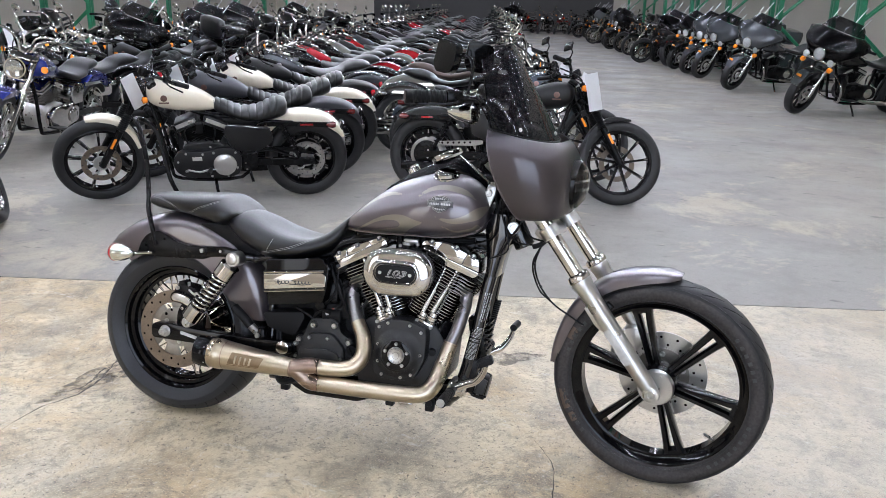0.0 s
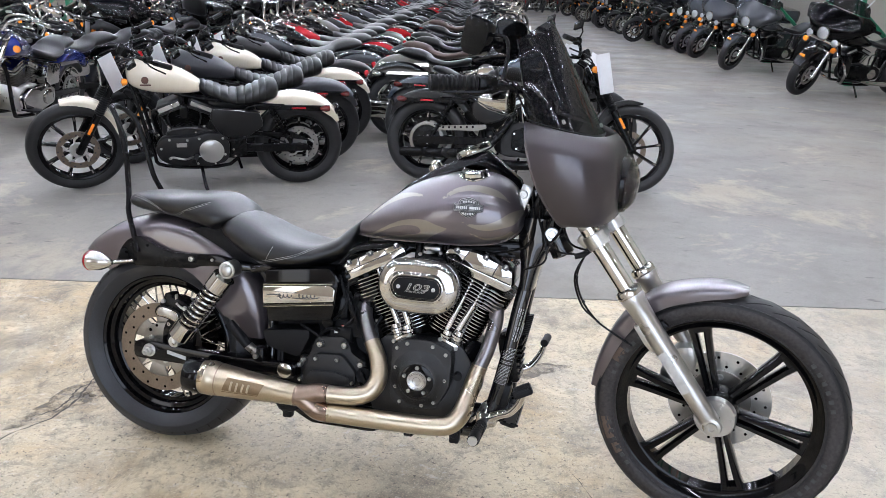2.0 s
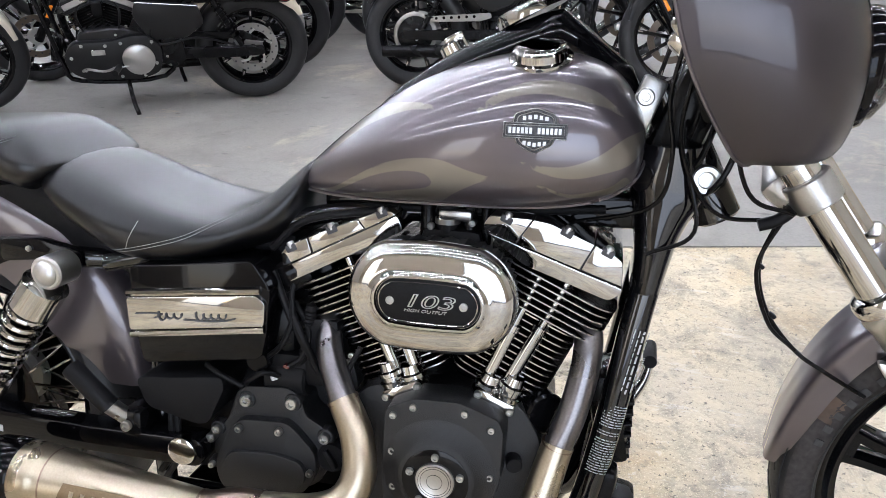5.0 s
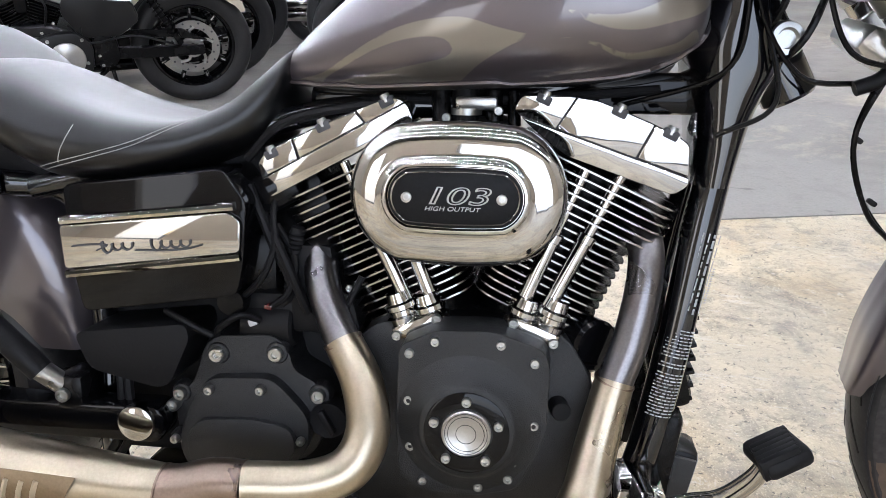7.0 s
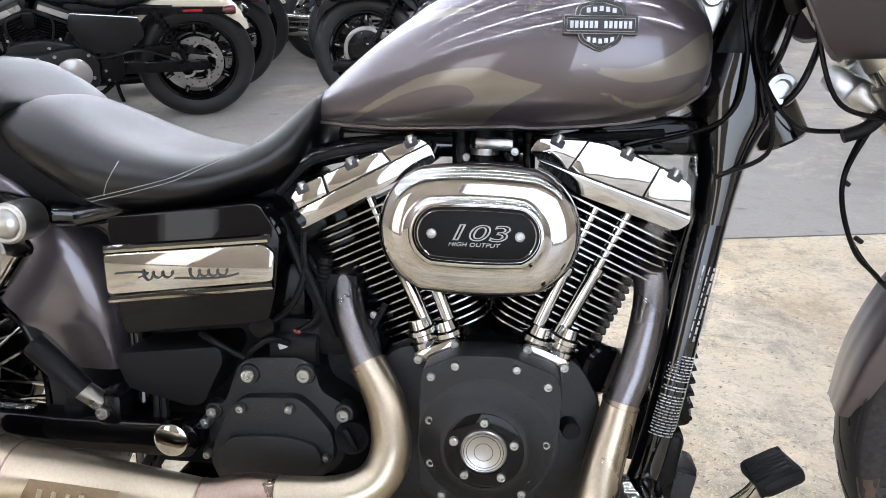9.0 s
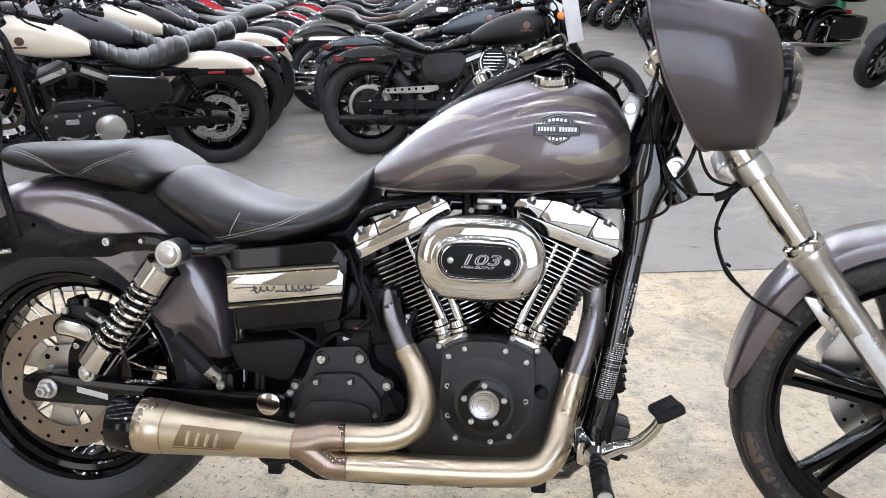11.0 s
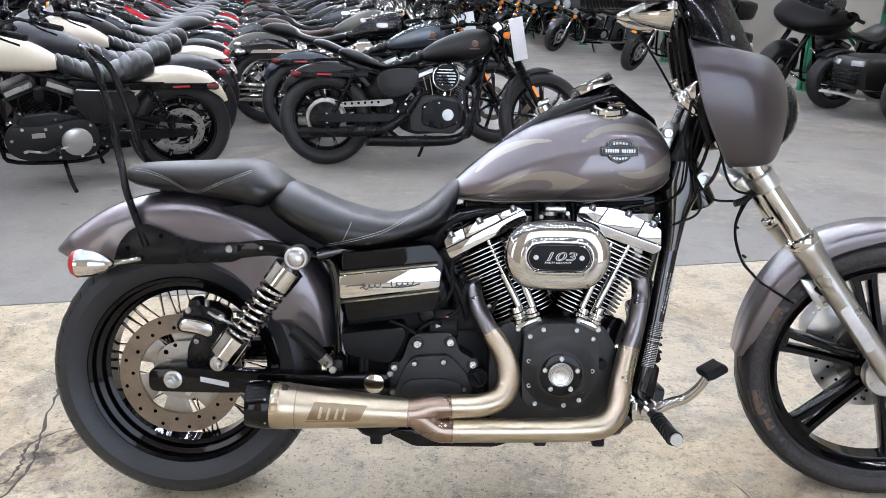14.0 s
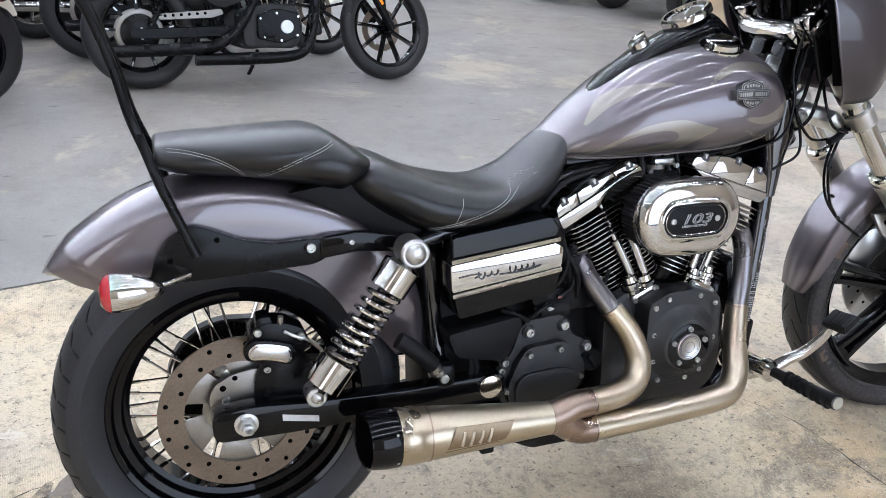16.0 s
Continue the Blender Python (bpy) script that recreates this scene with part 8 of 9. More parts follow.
    part("reflector", lathe(B(), [(0.012, 0.088), (-0.02, 0.04), (-0.02, 0.0)], (1.42, 0, 0.87), (1, 0, 0), 18), CHROME, hl, "", S)
    part("front_fender", mudguard([(1.28, 0.38), (1.31, 0.53), (1.4, 0.65), (1.53, 0.71), (1.67, 0.705), (1.78, 0.655)], [0.06, 0.075, 0.08, 0.08, 0.075, 0.05], [0.04, 0.06, 0.07, 0.07, 0.06, 0.03]), BLACK_GLOSS, t, "", S)
    part("rear_fender", mudguard([(-0.36, 0.42), (-0.35, 0.54), (-0.26, 0.66), (-0.1, 0.725), (0.08, 0.73), (0.24, 0.67), (0.32, 0.56)], [0.09, 0.105, 0.11, 0.11, 0.11, 0.11, 0.1], [0.05, 0.09, 0.12, 0.13, 0.12, 0.1, 0.06]), BLACK_GLOSS, t)
    part("tail_lamp", lathe(B(), [(-0.02, 0.0), (-0.015, 0.03), (0.0, 0.038), (0.03, 0.03)], (-0.35, 0, 0.6), (1, 0, 0.4), 14), RED, t)
    tk = big_tank(t, 0.68, 1.22, 0.72, 0.97, 0.17)
    bm = B()
    box(bm, (1.0, 0, 0.95), (0.28, 0.07, 0.03), 0.012, (0, -14, 0), 2)
    lathe(bm, [(0, 0.05), (0.02, 0.05), (0.026, 0.044), (0.02, 0.04), (0.02, 0)], (1.02, 0, 0.955), (-0.25, 0, 0.97), 22)
    part("tank_console", bm, CHROME, tk)
    for s in (-1, 1):
        part("tank_emblem", slab(B(), oval(1.02, 0.85, 0.05, 0.02, 20), s * 0.166, s * 0.174, 0.002, 1), SATIN, tk)
    se = cushion([(-0.02, 0.8, 0.84, 0.08), (0.05, 0.775, 0.865, 0.12), (0.16, 0.745, 0.865, 0.135), (0.26, 0.73, 0.835, 0.14), (0.32, 0.7, 0.785, 0.16), (0.45, 0.675, 0.755, 0.165), (0.56, 0.69, 0.765, 0.14), (0.66, 0.72, 0.79, 0.1), (0.71, 0.745, 0.785, 0.06)], 20, 2.8, 2.3)
    part("seat", loft(B(), se), LEATHER, t, "black two-step seat", None, 40)
    v_twin(t, (0.86, 0, 0.36), 0.3, 22.5, False)
    bm = slab(B(), rounded([(0.5, 0.28), (0.5, 0.42), (0.62, 0.47), (0.95, 0.46), (1.04, 0.38), (1.0, 0.26), (0.75, 0.23)], 0.05, 4), 0.11, 0.18, 0.02, 3)
    pr = part("primary_cover", bm, CHROME, t)
    part("derby_cover", lathe(B(), [(0.178, 0.075), (0.192, 0.072), (0.198, 0.06), (0.198, 0)], (0.63, 0, 0.35), (0, 1, 0), 24), CHROME, pr)
    part("cam_cover", lathe(B(), [(0.1, 0.11), (0.16, 0.105), (0.18, 0.08), (0.18, 0)], (0.88, 0, 0.36), (0, -1, 0), 24), CHROME, t)
    part("air_cleaner", lathe(B(), [(0.12, 0.09), (0.19, 0.095), (0.21, 0.08), (0.215, 0.05), (0.215, 0)], (0.87, 0, 0.64), (0, -1, 0), 28), CHROME, t)
    for dz in (0, 0.085):
        bm = tube(B(), [(1.05 - 3.2 * dz, -0.1, 0.58), (1.07 - 3.4 * dz, -0.17, 0.53), (1.03 - 3.0 * dz, -0.19, 0.34 + dz * 0.6), (0.9 - 2 * dz, -0.19, 0.24 + dz), (0.5, -0.2, 0.22 + dz), (-0.3, -0.2, 0.23 + dz)], [0.022, 0.022, 0.024, 0.03, 0.042, 0.042], 14, 5)
        part("exhaust_pipe", bm, CHROME, t)
    bm = B()
    for s in (-1, 1):
        tube(bm, [(1.24, s * 0.03, 0.86), (1.17, s * 0.09, 0.6), (1.1, s * 0.11, 0.27), (1.0, s * 0.11, 0.2), (0.5, s * 0.11, 0.2), (0.42, s * 0.11, 0.42), (0.36, s * 0.11, 0.62)], 0.018, 10, 4)
        tube(bm, [(1.22, s * 0.03, 0.88), (0.8, s * 0.05, 0.72), (0.36, s * 0.1, 0.66)], 0.015, 8, 4)
    part("main_frame", bm, GLOSS, t)
    part("oil_tank", slab(B(), rounded([(0.36, 0.45), (0.36, 0.64), (0.58, 0.66), (0.62, 0.52), (0.56, 0.44)], 0.04, 4), -0.15, 0.15, 0.025, 2), CHROME, t)
    part("side_stand", tube(B(), [(0.78, 0.12, 0.2), (0.78, 0.22, 0.1), (0.78, 0.28, 0.04)], 0.013, 8, 3), CHROME, t)
    hoses(t, [[(1.12, 0.28, 1.12), (1.28, 0.16, 1.0), (1.28, 0.06, 0.8), (1.1, 0.08, 0.7)], [(1.12, -0.28, 1.12), (1.28, -0.16, 1.0), (1.3, -0.08, 0.76), (1.1, -0.08, 0.6)]], 0.006)
    return t


def tourer(plain=False):
    """Dresser with a batwing fairing, spot lamps, saddlebags and a top case; the plain kind is all black with a frame-mounted fairing."""
    t = thing("touring_motorcycle", "black touring motorcycle with fairing, saddlebags and top case", "motorcycle", group="touring motorcycles along the wall")
    S = Matrix.Translation((1.42, 0, 0.7)) @ Matrix.Rotation(radians(22), 4, Vector((-0.44, 0, 0.898))) @ Matrix.Translation((-1.42, 0, -0.7))
    wheel(t, (0, 0, 0.32), 0.32, 0.17, 0.205, 9, -1, DISC_CLEAN)
    wheel(t, (1.62, 0, 0.325), 0.325, 0.13, 0.225, 9, 1, DISC_CLEAN, S)
    up = Vector((-0.44, 0, 0.898))
    for s in (-1, 1):
        a = Vector((1.61, s * 0.115, 0.325))
        leg = part("fork_slider", rod(B(), a - up * 0.02, a + up * 0.4, 0.032, 14), SEMI if plain else CHROME, t, "black fork leg" if plain else "chrome fork leg", S)
        part("fork_tube", rod(B(), a + up * 0.38, a + up * 0.62, 0.03, 12), GLOSS, leg, "", S)
        if not plain:
            c = Vector((1.545, s * 0.21, 0.86))
            sl = part("spot_lamp", lathe(B(), [(-0.07, 0.02), (-0.05, 0.05), (0.0, 0.058), (0.012, 0.055)], c, (1, 0, 0), 18), CHROME, t, "chrome spot lamp", S)
            part("lamp_lens", lathe(B(), [(0.01, 0.053), (0.02, 0.04), (0.026, 0)], c, (1, 0, 0), 18), LENS, sl, "", S)
            c = Vector((1.55, s * 0.235, 0.765))
            part("turn_signal", lathe(B(), [(-0.05, 0.0), (-0.03, 0.03), (0.01, 0.04), (0.03, 0.03), (0.035, 0)], c, (1, 0, 0), 16), AMBER, t, "amber turn signal", S)
        part("engine_guard", tube(B(), [(1.2, s * 0.06, 0.62), (1.24, s * 0.2, 0.6), (1.26, s * 0.34, 0.5), (1.24, s * 0.36, 0.4), (1.16, s * 0.24, 0.26), (1.1, s * 0.1, 0.22)], 0.018, 10, 4), CHROME, t)
        part("saddlebag", cowl_box((-0.1, s * 0.28, 0.48), (0.66, 0.22, 0.34)), BLACK_GLOSS, t, "", None, 50)
        part("foot_board", slab(B(), rounded([(0.86, 0.27), (1.14, 0.3), (1.14, 0.285), (0.86, 0.255)], 0.005, 2), s * 0.19, s * 0.32, 0.004, 1), MATT, t)
        bm = tube(B(), [(1.2, s * 0.05, 1.02), (1.17, s * 0.15, 1.08), (1.08, s * 0.32, 1.07), (0.98, s * 0.39, 1.04)], 0.013, 8, 4)
        bar = part("handlebar", bm, CHROME, t, "", S)
        part("grip", rod(B(), (1.02, s * 0.36, 1.055), (0.9, s * 0.43, 1.02), 0.02, 10), MATT, bar, "", S)
        bm = B()
        ball(bm, (1.2, s * 0.43, 1.12), 0.06, (0.3, 1.3, 0.8), 12, 8)
        rod(bm, (1.12, s * 0.32, 1.07), (1.2, s * 0.42, 1.12), 0.006, 6)
        part("mirror", bm, GLOSS, bar, "", S)
        part("lower_fairing", cowl_box((1.2, s * 0.27, 0.5), (0.1, 0.14, 0.34)), BLACK_GLOSS, t)
        part("bag_guard", tube(B(), [(0.26, s * 0.2, 0.5), (0.27, s * 0.34, 0.5), (0.27, s * 0.35, 0.34), (0.2, s * 0.3, 0.26), (-0.2, s * 0.3, 0.26)], 0.013, 8, 4), CHROME, t)
        part("exhaust_pipe", tube(B(), [(0.95, s * 0.12, 0.3), (0.7, s * 0.18, 0.24), (0.3, s * 0.24, 0.23), (-0.48, s * 0.25, 0.24)], [0.024, 0.028, 0.045, 0.045], 12, 4), CHROME, t)
        if not plain:
            part("antenna", rod(B(), (1.2, s * 0.12, 1.4), (1.02, s * 0.12, 1.6), 0.008, 8), PAPER, t, "pale wrapped rod on the screen", S)
            part("antenna", rod(B(), (1.22, s * 0.24, 1.32), (1.08, s * 0.26, 1.48), 0.007, 8), PAPER, t, "pale wrapped rod on the screen", S)
    # batwing
    if plain:
        wing = smooth_rings(cowl([(0.8, 0.82, 1.2, 1.45, 0.16), (0.84, 0.86, 1.08, 1.62, 0.26), (0.94, 0.93, 1.02, 1.74, 0.34), (1.02, 0.99, 1.0, 1.74, 0.38), (1.08, 1.05, 1.02, 1.6, 0.36), (1.12, 1.12, 1.08, 1.44, 0.26)], 25, 0.8, 0.75), 3)
    else:
        wing = smooth_rings(cowl([(0.86, 0.85, 1.46, 1.5, 0.14), (0.9, 0.88, 1.38, 1.555, 0.26), (0.98, 0.97, 1.27, 1.575, 0.37), (1.07, 1.07, 1.18, 1.55, 0.46), (1.16, 1.18, 1.14, 1.48, 0.45), (1.22, 1.27, 1.14, 1.4, 0.33)], 25, 0.8, 0.6), 3)
    bm = loft(B(), wing, False, False)
    bmesh.ops.solidify(bm, geom=bm.faces[:], thickness=0.006)
    bmesh.ops.recalc_face_normals(bm, faces=bm.faces)
    fa = part("fairing", bm, BLACK_GLOSS, t, "", S, 50)
    part("dashboard", slab(B(), rounded([(1.22, 1.17), (1.36, 1.16), (1.42, 0.95), (1.36, 0.93)], 0.02, 3), -0.27, 0.27, 0.02, 1), MATT, fa, "", S)
    if plain:
        scr = smooth_rings(cowl([(1.12, 1.12, 1.09, 1.43, 0.25), (1.2, 1.22, 1.06, 1.32, 0.22), (1.26, 1.3, 1.05, 1.22, 0.15)], 17, 0.8, 0.7), 3)
    else:
        scr = smooth_rings(cowl([(1.225, 1.275, 1.15, 1.395, 0.32), (1.32, 1.37, 1.12, 1.33, 0.27), (1.38, 1.43, 1.11, 1.27, 0.2)], 17, 0.8, 0.7), 3)
    bm = loft(B(), scr, False, False)
    bmesh.ops.solidify(bm, geom=bm.faces[:], thickness=0.004)
    part("windscreen", bm, SMOKE, t, "", S, 60)
    if not plain:
        bm = lathe(B(), [(-0.06, 0.06), (0.0, 0.098), (0.02, 0.1), (0.03, 0.094)], (1.55, 0, 0.93), (1, 0, 0), 24)
        hl = part("headlamp", bm, CHROME, t, "round chrome headlamp", S)
        part("headlamp_lens", lathe(B(), [(0.025, 0.09), (0.04, 0.07), (0.052, 0)], (1.55, 0, 0.93), (1, 0, 0), 24), LENS, hl, "", S)
        part("reflector", lathe(B(), [(0.02, 0.088), (-0.03, 0.04), (-0.03, 0)], (1.55, 0, 0.93), (1, 0, 0), 20), CHROME, hl, "", S)
        bm = B()
        box(bm, (1.54, 0, 0.835), (0.05, 0.44, 0.05), 0.018, None, 2)
        part("light_bar", bm, CHROME, t, "", S)
    part("front_fender", mudguard([(1.26, 0.34), (1.27, 0.46), (1.34, 0.6), (1.46, 0.69), (1.62, 0.715), (1.77, 0.68), (1.87, 0.59), (1.91, 0.5)], [0.08, 0.09, 0.095, 0.095, 0.095, 0.095, 0.09, 0.07], [0.06, 0.1, 0.12, 0.12, 0.12, 0.12, 0.1, 0.05]), BLACK_GLOSS, t, "", S)
    if not plain:
        part("fender_lamp", tube(B(), [(1.86, -0.03, 0.64), (1.89, 0, 0.65), (1.86, 0.03, 0.64)], 0.02, 8, 3), AMBER, t, "amber fender tip lamp", S)
    part("rear_fender", mudguard([(-0.38, 0.4), (-0.37, 0.55), (-0.26, 0.67), (-0.1, 0.72), (0.1, 0.71), (0.28, 0.6)], [0.1, 0.11, 0.11, 0.11, 0.11, 0.1], [0.06, 0.1, 0.12, 0.12, 0.1, 0.06]), BLACK_GLOSS, t)
    part("tail_lamp", slab(B(), rounded([(-0.42, 0.6), (-0.4, 0.66), (-0.36, 0.66), (-0.36, 0.6)], 0.01, 2), -0.05, 0.05, 0.008, 1), RED, t)
    tk = big_tank(t, 0.66, 1.22, 0.72, 0.97, 0.18)
    part("tank_console", slab(B(), rounded([(0.7, 0.84), (0.95, 0.975), (1.15, 0.98), (1.18, 0.93), (0.9, 0.9)], 0.03, 3), -0.05, 0.05, 0.01, 1), CHROME, tk)
    se = cushion([(0.0, 0.78, 0.87, 0.1), (0.06, 0.745, 0.9, 0.16), (0.2, 0.735, 0.89, 0.17), (0.3, 0.73, 0.84, 0.18), (0.42, 0.69, 0.78, 0.19), (0.54, 0.7, 0.78, 0.16), (0.66, 0.74, 0.81, 0.1), (0.7, 0.76, 0.8, 0.06)], 18, 2.8, 2.3)
    part("seat", loft(B(), se), LEATHER, t, "deep black touring seat", None, 40)
    part("luggage_case", cowl_box((-0.24, 0, 0.95), (0.48, 0.6, 0.3)), BLACK_GLOSS, t, "", None, 50)
    part("backrest", cowl_box((0.03, 0, 1.1), (0.13, 0.52, 0.3)), LEATHER, t, "padded black backrest", None, 50)
    v_twin(t, (0.88, 0, 0.37), 0.3, 22.5, True)
    bm = slab(B(), rounded([(0.52, 0.29), (0.52, 0.43), (0.64, 0.48), (0.97, 0.47), (1.06, 0.39), (1.02, 0.27), (0.77, 0.24)], 0.05, 4), 0.11, 0.19, 0.02, 3)
    pr = part("primary_cover", bm, SEMI, t)
    part("derby_cover", lathe(B(), [(0.188, 0.075), (0.2, 0.072), (0.206, 0.06), (0.206, 0)], (0.65, 0, 0.36), (0, 1, 0), 22), CHROME, pr)
    part("air_cleaner", lathe(B(), [(0.12, 0.1), (0.2, 0.1), (0.22, 0.08), (0.22, 0)], (0.88, 0, 0.65), (0, -1, 0), 24), CHROME, t)
    bm = B()
    for s in (-1, 1):
        tube(bm, [(1.24, s * 0.03, 0.86), (1.18, s * 0.09, 0.6), (1.1, s * 0.11, 0.27), (1.0, s * 0.11, 0.2), (0.5, s * 0.11, 0.2), (0.4, s * 0.12, 0.45), (0.36, s * 0.12, 0.66)], 0.018, 8, 4)
    rod(bm, (0.5, -0.11, 0.2), (0.5, 0.11, 0.2), 0.016, 8)
    part("main_frame", bm, GLOSS, t)
    part("side_stand", tube(B(), [(0.86, 0.14, 0.2), (0.88, 0.26, 0.1), (0.9, 0.33, 0.035)], 0.014, 8, 3), CHROME, t)
    return t


LENS = mat("lamp_lens", (0.6, 0.62, 0.64), 0.12, 0.6, 0.3, 60, 200, 0.3, 1.0)


def three_wheeler():
    """Low black three-wheeler with two wide front tyres and a boxy nose."""
    t = thing("three_wheeler", "black three-wheeled motorcycle with a boxy nose beside the racks", "three-wheeler")
    for s in (-1, 1):
        wheel(t, (1.72, s * 0.62, 0.3), 0.3, 0.17, 0.19, 6, 0, DISC_CLEAN)
        part("front_mudguard", mudguard([(1.4, 0.44), (1.48, 0.56), (1.62, 0.635), (1.78, 0.64), (1.92, 0.57)], [0.1, 0.105, 0.105, 0.105, 0.09], [0.03, 0.04, 0.04, 0.04, 0.03]), BLACK_SATIN, t, M=Matrix.Translation((0, s * 0.62, 0)))
        part("suspension_arm", tube(B(), [(1.6, s * 0.2, 0.3), (1.68, s * 0.4, 0.31), (1.72, s * 0.56, 0.3)], 0.022, 8, 3), SEMI, t)
        part("headlamp", box(B(), (2.02, s * 0.17, 0.56), (0.05, 0.15, 0.06), 0.015, (0, 0, s * 18)), LENS, t)
        part("lip", box(B(), (2.0, s * 0.16, 0.235), (0.1, 0.34, 0.025), 0.01, (0, 0, s * -12)), SATIN, t, "pale lower lip")
        part("handlebar", tube(B(), [(1.05, s * 0.05, 0.98), (1.02, s * 0.2, 1.02), (0.9, s * 0.38, 1.0)], 0.014, 8, 4), SEMI, t)
        part("grip", rod(B(), (0.96, s * 0.31, 1.01), (0.87, s * 0.42, 0.995), 0.019, 10), MATT, t)
    wheel(t, (0, 0, 0.3), 0.3, 0.22, 0.19, 6, 0, DISC_CLEAN)
    nose = part("nose", cowl_box((1.72, 0, 0.46), (0.62, 0.62, 0.36)), BLACK_SATIN, t, "", None, 40)
    for k in range(6):
        part("grille_slat", box(B(), (2.035, 0, 0.31 + 0.035 * k), (0.02, 0.42, 0.012), 0.004), SEMI, nose)
    part("body", cowl_box((0.95, 0, 0.56), (1.25, 0.46, 0.42)), BLACK_SATIN, t, "", None, 40)
    part("tail", cowl_box((0.05, 0, 0.66), (0.7, 0.4, 0.2)), BLACK_SATIN, t, "", None, 40)
    part("seat", loft(B(), cushion([(0.1, 0.76, 0.82, 0.1), (0.16, 0.74, 0.86, 0.16), (0.35, 0.72, 0.82, 0.17), (0.6, 0.7, 0.79, 0.16), (0.72, 0.74, 0.79, 0.09)], 18)), LEATHER, t, "", None, 40)
    part("windscreen", box(B(), (1.28, 0, 0.95), (0.02, 0.38, 0.3), 0.01, (0, -32, 0)), SMOKE, t)
    return t


def cowl_box(c, s):
    """A swollen, tapered case."""
    t = bmesh.new()
    bmesh.ops.create_cube(t, size=1)
    bmesh.ops.subdivide_edges(t, edges=t.edges[:], cuts=3, use_grid_fill=True)
    for v in t.verts:
        u = v.co * 2
        k = (abs(u.x) ** 5 + abs(u.y) ** 5 + abs(u.z) ** 5) ** 0.2
        v.co = v.co / max(k, 1e-6) * max(abs(u.x), abs(u.y), abs(u.z))
        v.co.x *= 1.0 + 0.06 * u.z
    bmesh.ops.scale(t, vec=s, verts=t.verts)
    bmesh.ops.translate(t, vec=c, verts=t.verts)
    return t


def repaint(t, paint, label="", seat=None):
    for o in t.children:
        base = o.name.split(".")[0]
        if base in PAINTED and base != "tank_badge":
            o.material_slots[0].link = "OBJECT"
            o.material_slots[0].material = paint
        if seat and base == "seat":
            o.material_slots[0].link = "OBJECT"
            o.material_slots[0].material = seat
    if label:
        t["label"] = label
    return t


def stood(p, q, heading, lean=9):
    """Pose of a bike by its rear wheel's contact in the hall, world heading and lean."""
    v = hall(p, q)
    return pose(v.x, v.y, 0, 0, 0, heading) @ pose(0, 0, 0, -lean, 0, 0)


GROUPS = (("rear_wheel", ()), ("fuel_tank", ("fuel_tank",)), ("front_fender", ("front_fender",)), ("rear_fender", ("rear_fender",)), ("seat", ("seat", "backrest")), ("fairing", ("fairing",)), ("saddlebag", ("saddlebag",)), ("luggage_case", ("luggage_case",)),
          ("tyre", ("tyre",)), ("rim", ("rim",)), ("engine", ("crankcase", "cylinder", "primary_cover", "cam_cover", "air_cleaner", "oil_tank")), ("exhaust_pipe", ("exhaust_pipe",)),
          ("handlebar", ("handlebar", "mirror", "triple_clamp", "speedometer", "headlamp", "windscreen", "spot_lamp", "turn_signal", "cable", "antenna", "light_bar")))


def distant(src):
    """The same bike with its small parts joined into a dozen, for the far rows."""
    t = thing(src.name.split(".")[0], src["label"], "motorcycle", group=src["group"])
    left_over = {}
    for o in src.children:
        base = o.name.split(".")[0]
        if base in ("case_bolt", "ignition_lead", "shift_rod", "shift_lever", "coil_spring", "lever", "engine_guard_bolt", "side_reflector"):
            continue
        g = next((k for k, names in GROUPS if base in names), "main_frame")
        if g in ("tyre", "rim", "handlebar", "mirror", "saddlebag") and base == g:
            g = (g, o.name)
        left_over.setdefault(g, []).extend([o, *o.children_recursive])
    for g, obs in left_over.items():
        bm, mats = B(), []
        for o in obs:
            if o.name.split(".")[0] in ("disc_hole", "machined_tip", "pulley_bolt", "disc_arm", "cover_bolts", "pulley_ring", "cleaner_slot", "pushrod_tube"):
                continue
            n0 = len(bm.faces)
            bm.from_mesh(FAR_SEAT if o.data is road_seat else o.data)
            bm.faces.ensure_lookup_table()
            for f in bm.faces[n0:]:
                ma = o.data.materials[f.material_index]
                if ma not in mats:
                    mats.append(ma)
                f.material_index = mats.index(ma)
        bmesh.ops.dissolve_limit(bm, angle_limit=radians(9), verts=bm.verts, edges=bm.edges, delimit={"MATERIAL"})
        part(g if isinstance(g, str) else g[0], bm, mats[0], t, extra=mats[1:])
    return t


low_seat = ribbed_seat(None, True)
LOW_SEAT = low_seat.data
bpy.data.objects.remove(low_seat)
far_seat = ribbed_seat(None, False, 1)
FAR_SEAT = far_seat.data
bpy.data.objects.remove(far_seat)
road, heavy, dresser, glider = roadster(), cruiser(), tourer(), tourer(True)
road_seat = next(o for o in road.children if o.name.split(".")[0] == "seat").data
KINDS = {"r": road, "c": heavy, "t": dresser, "g": glider, "r_far": distant(road), "c_far": distant(heavy), "t_far": distant(dresser)}
placed = dict.fromkeys(KINDS, 0)


def park(kind, p, q, heading, paint, label, seat=None, tag=False, lean=9):
    if q > 10.5:
        kind += "_far"
    src = KINDS[kind]
    if placed[kind]:
        ob = copy_thing(src, stood(p, q, heading, lean))
    else:
        ob = src
        ob.matrix_basis = stood(p, q, heading, lean)
    placed[kind] += 1
    repaint(ob, paint, label, seat)
    if kind == "r" and heading < 90:
        for o in ob.children:
            if o.name.split(".")[0] == "seat":
                o.data = LOW_SEAT
    if tag:
        tagcard(ob, pose(1.24, 0.24, 1.02, -14, 22, 30) if heading > 90 else pose(1.27, -0.27, 0.99, 8, -14, 12))
    return ob


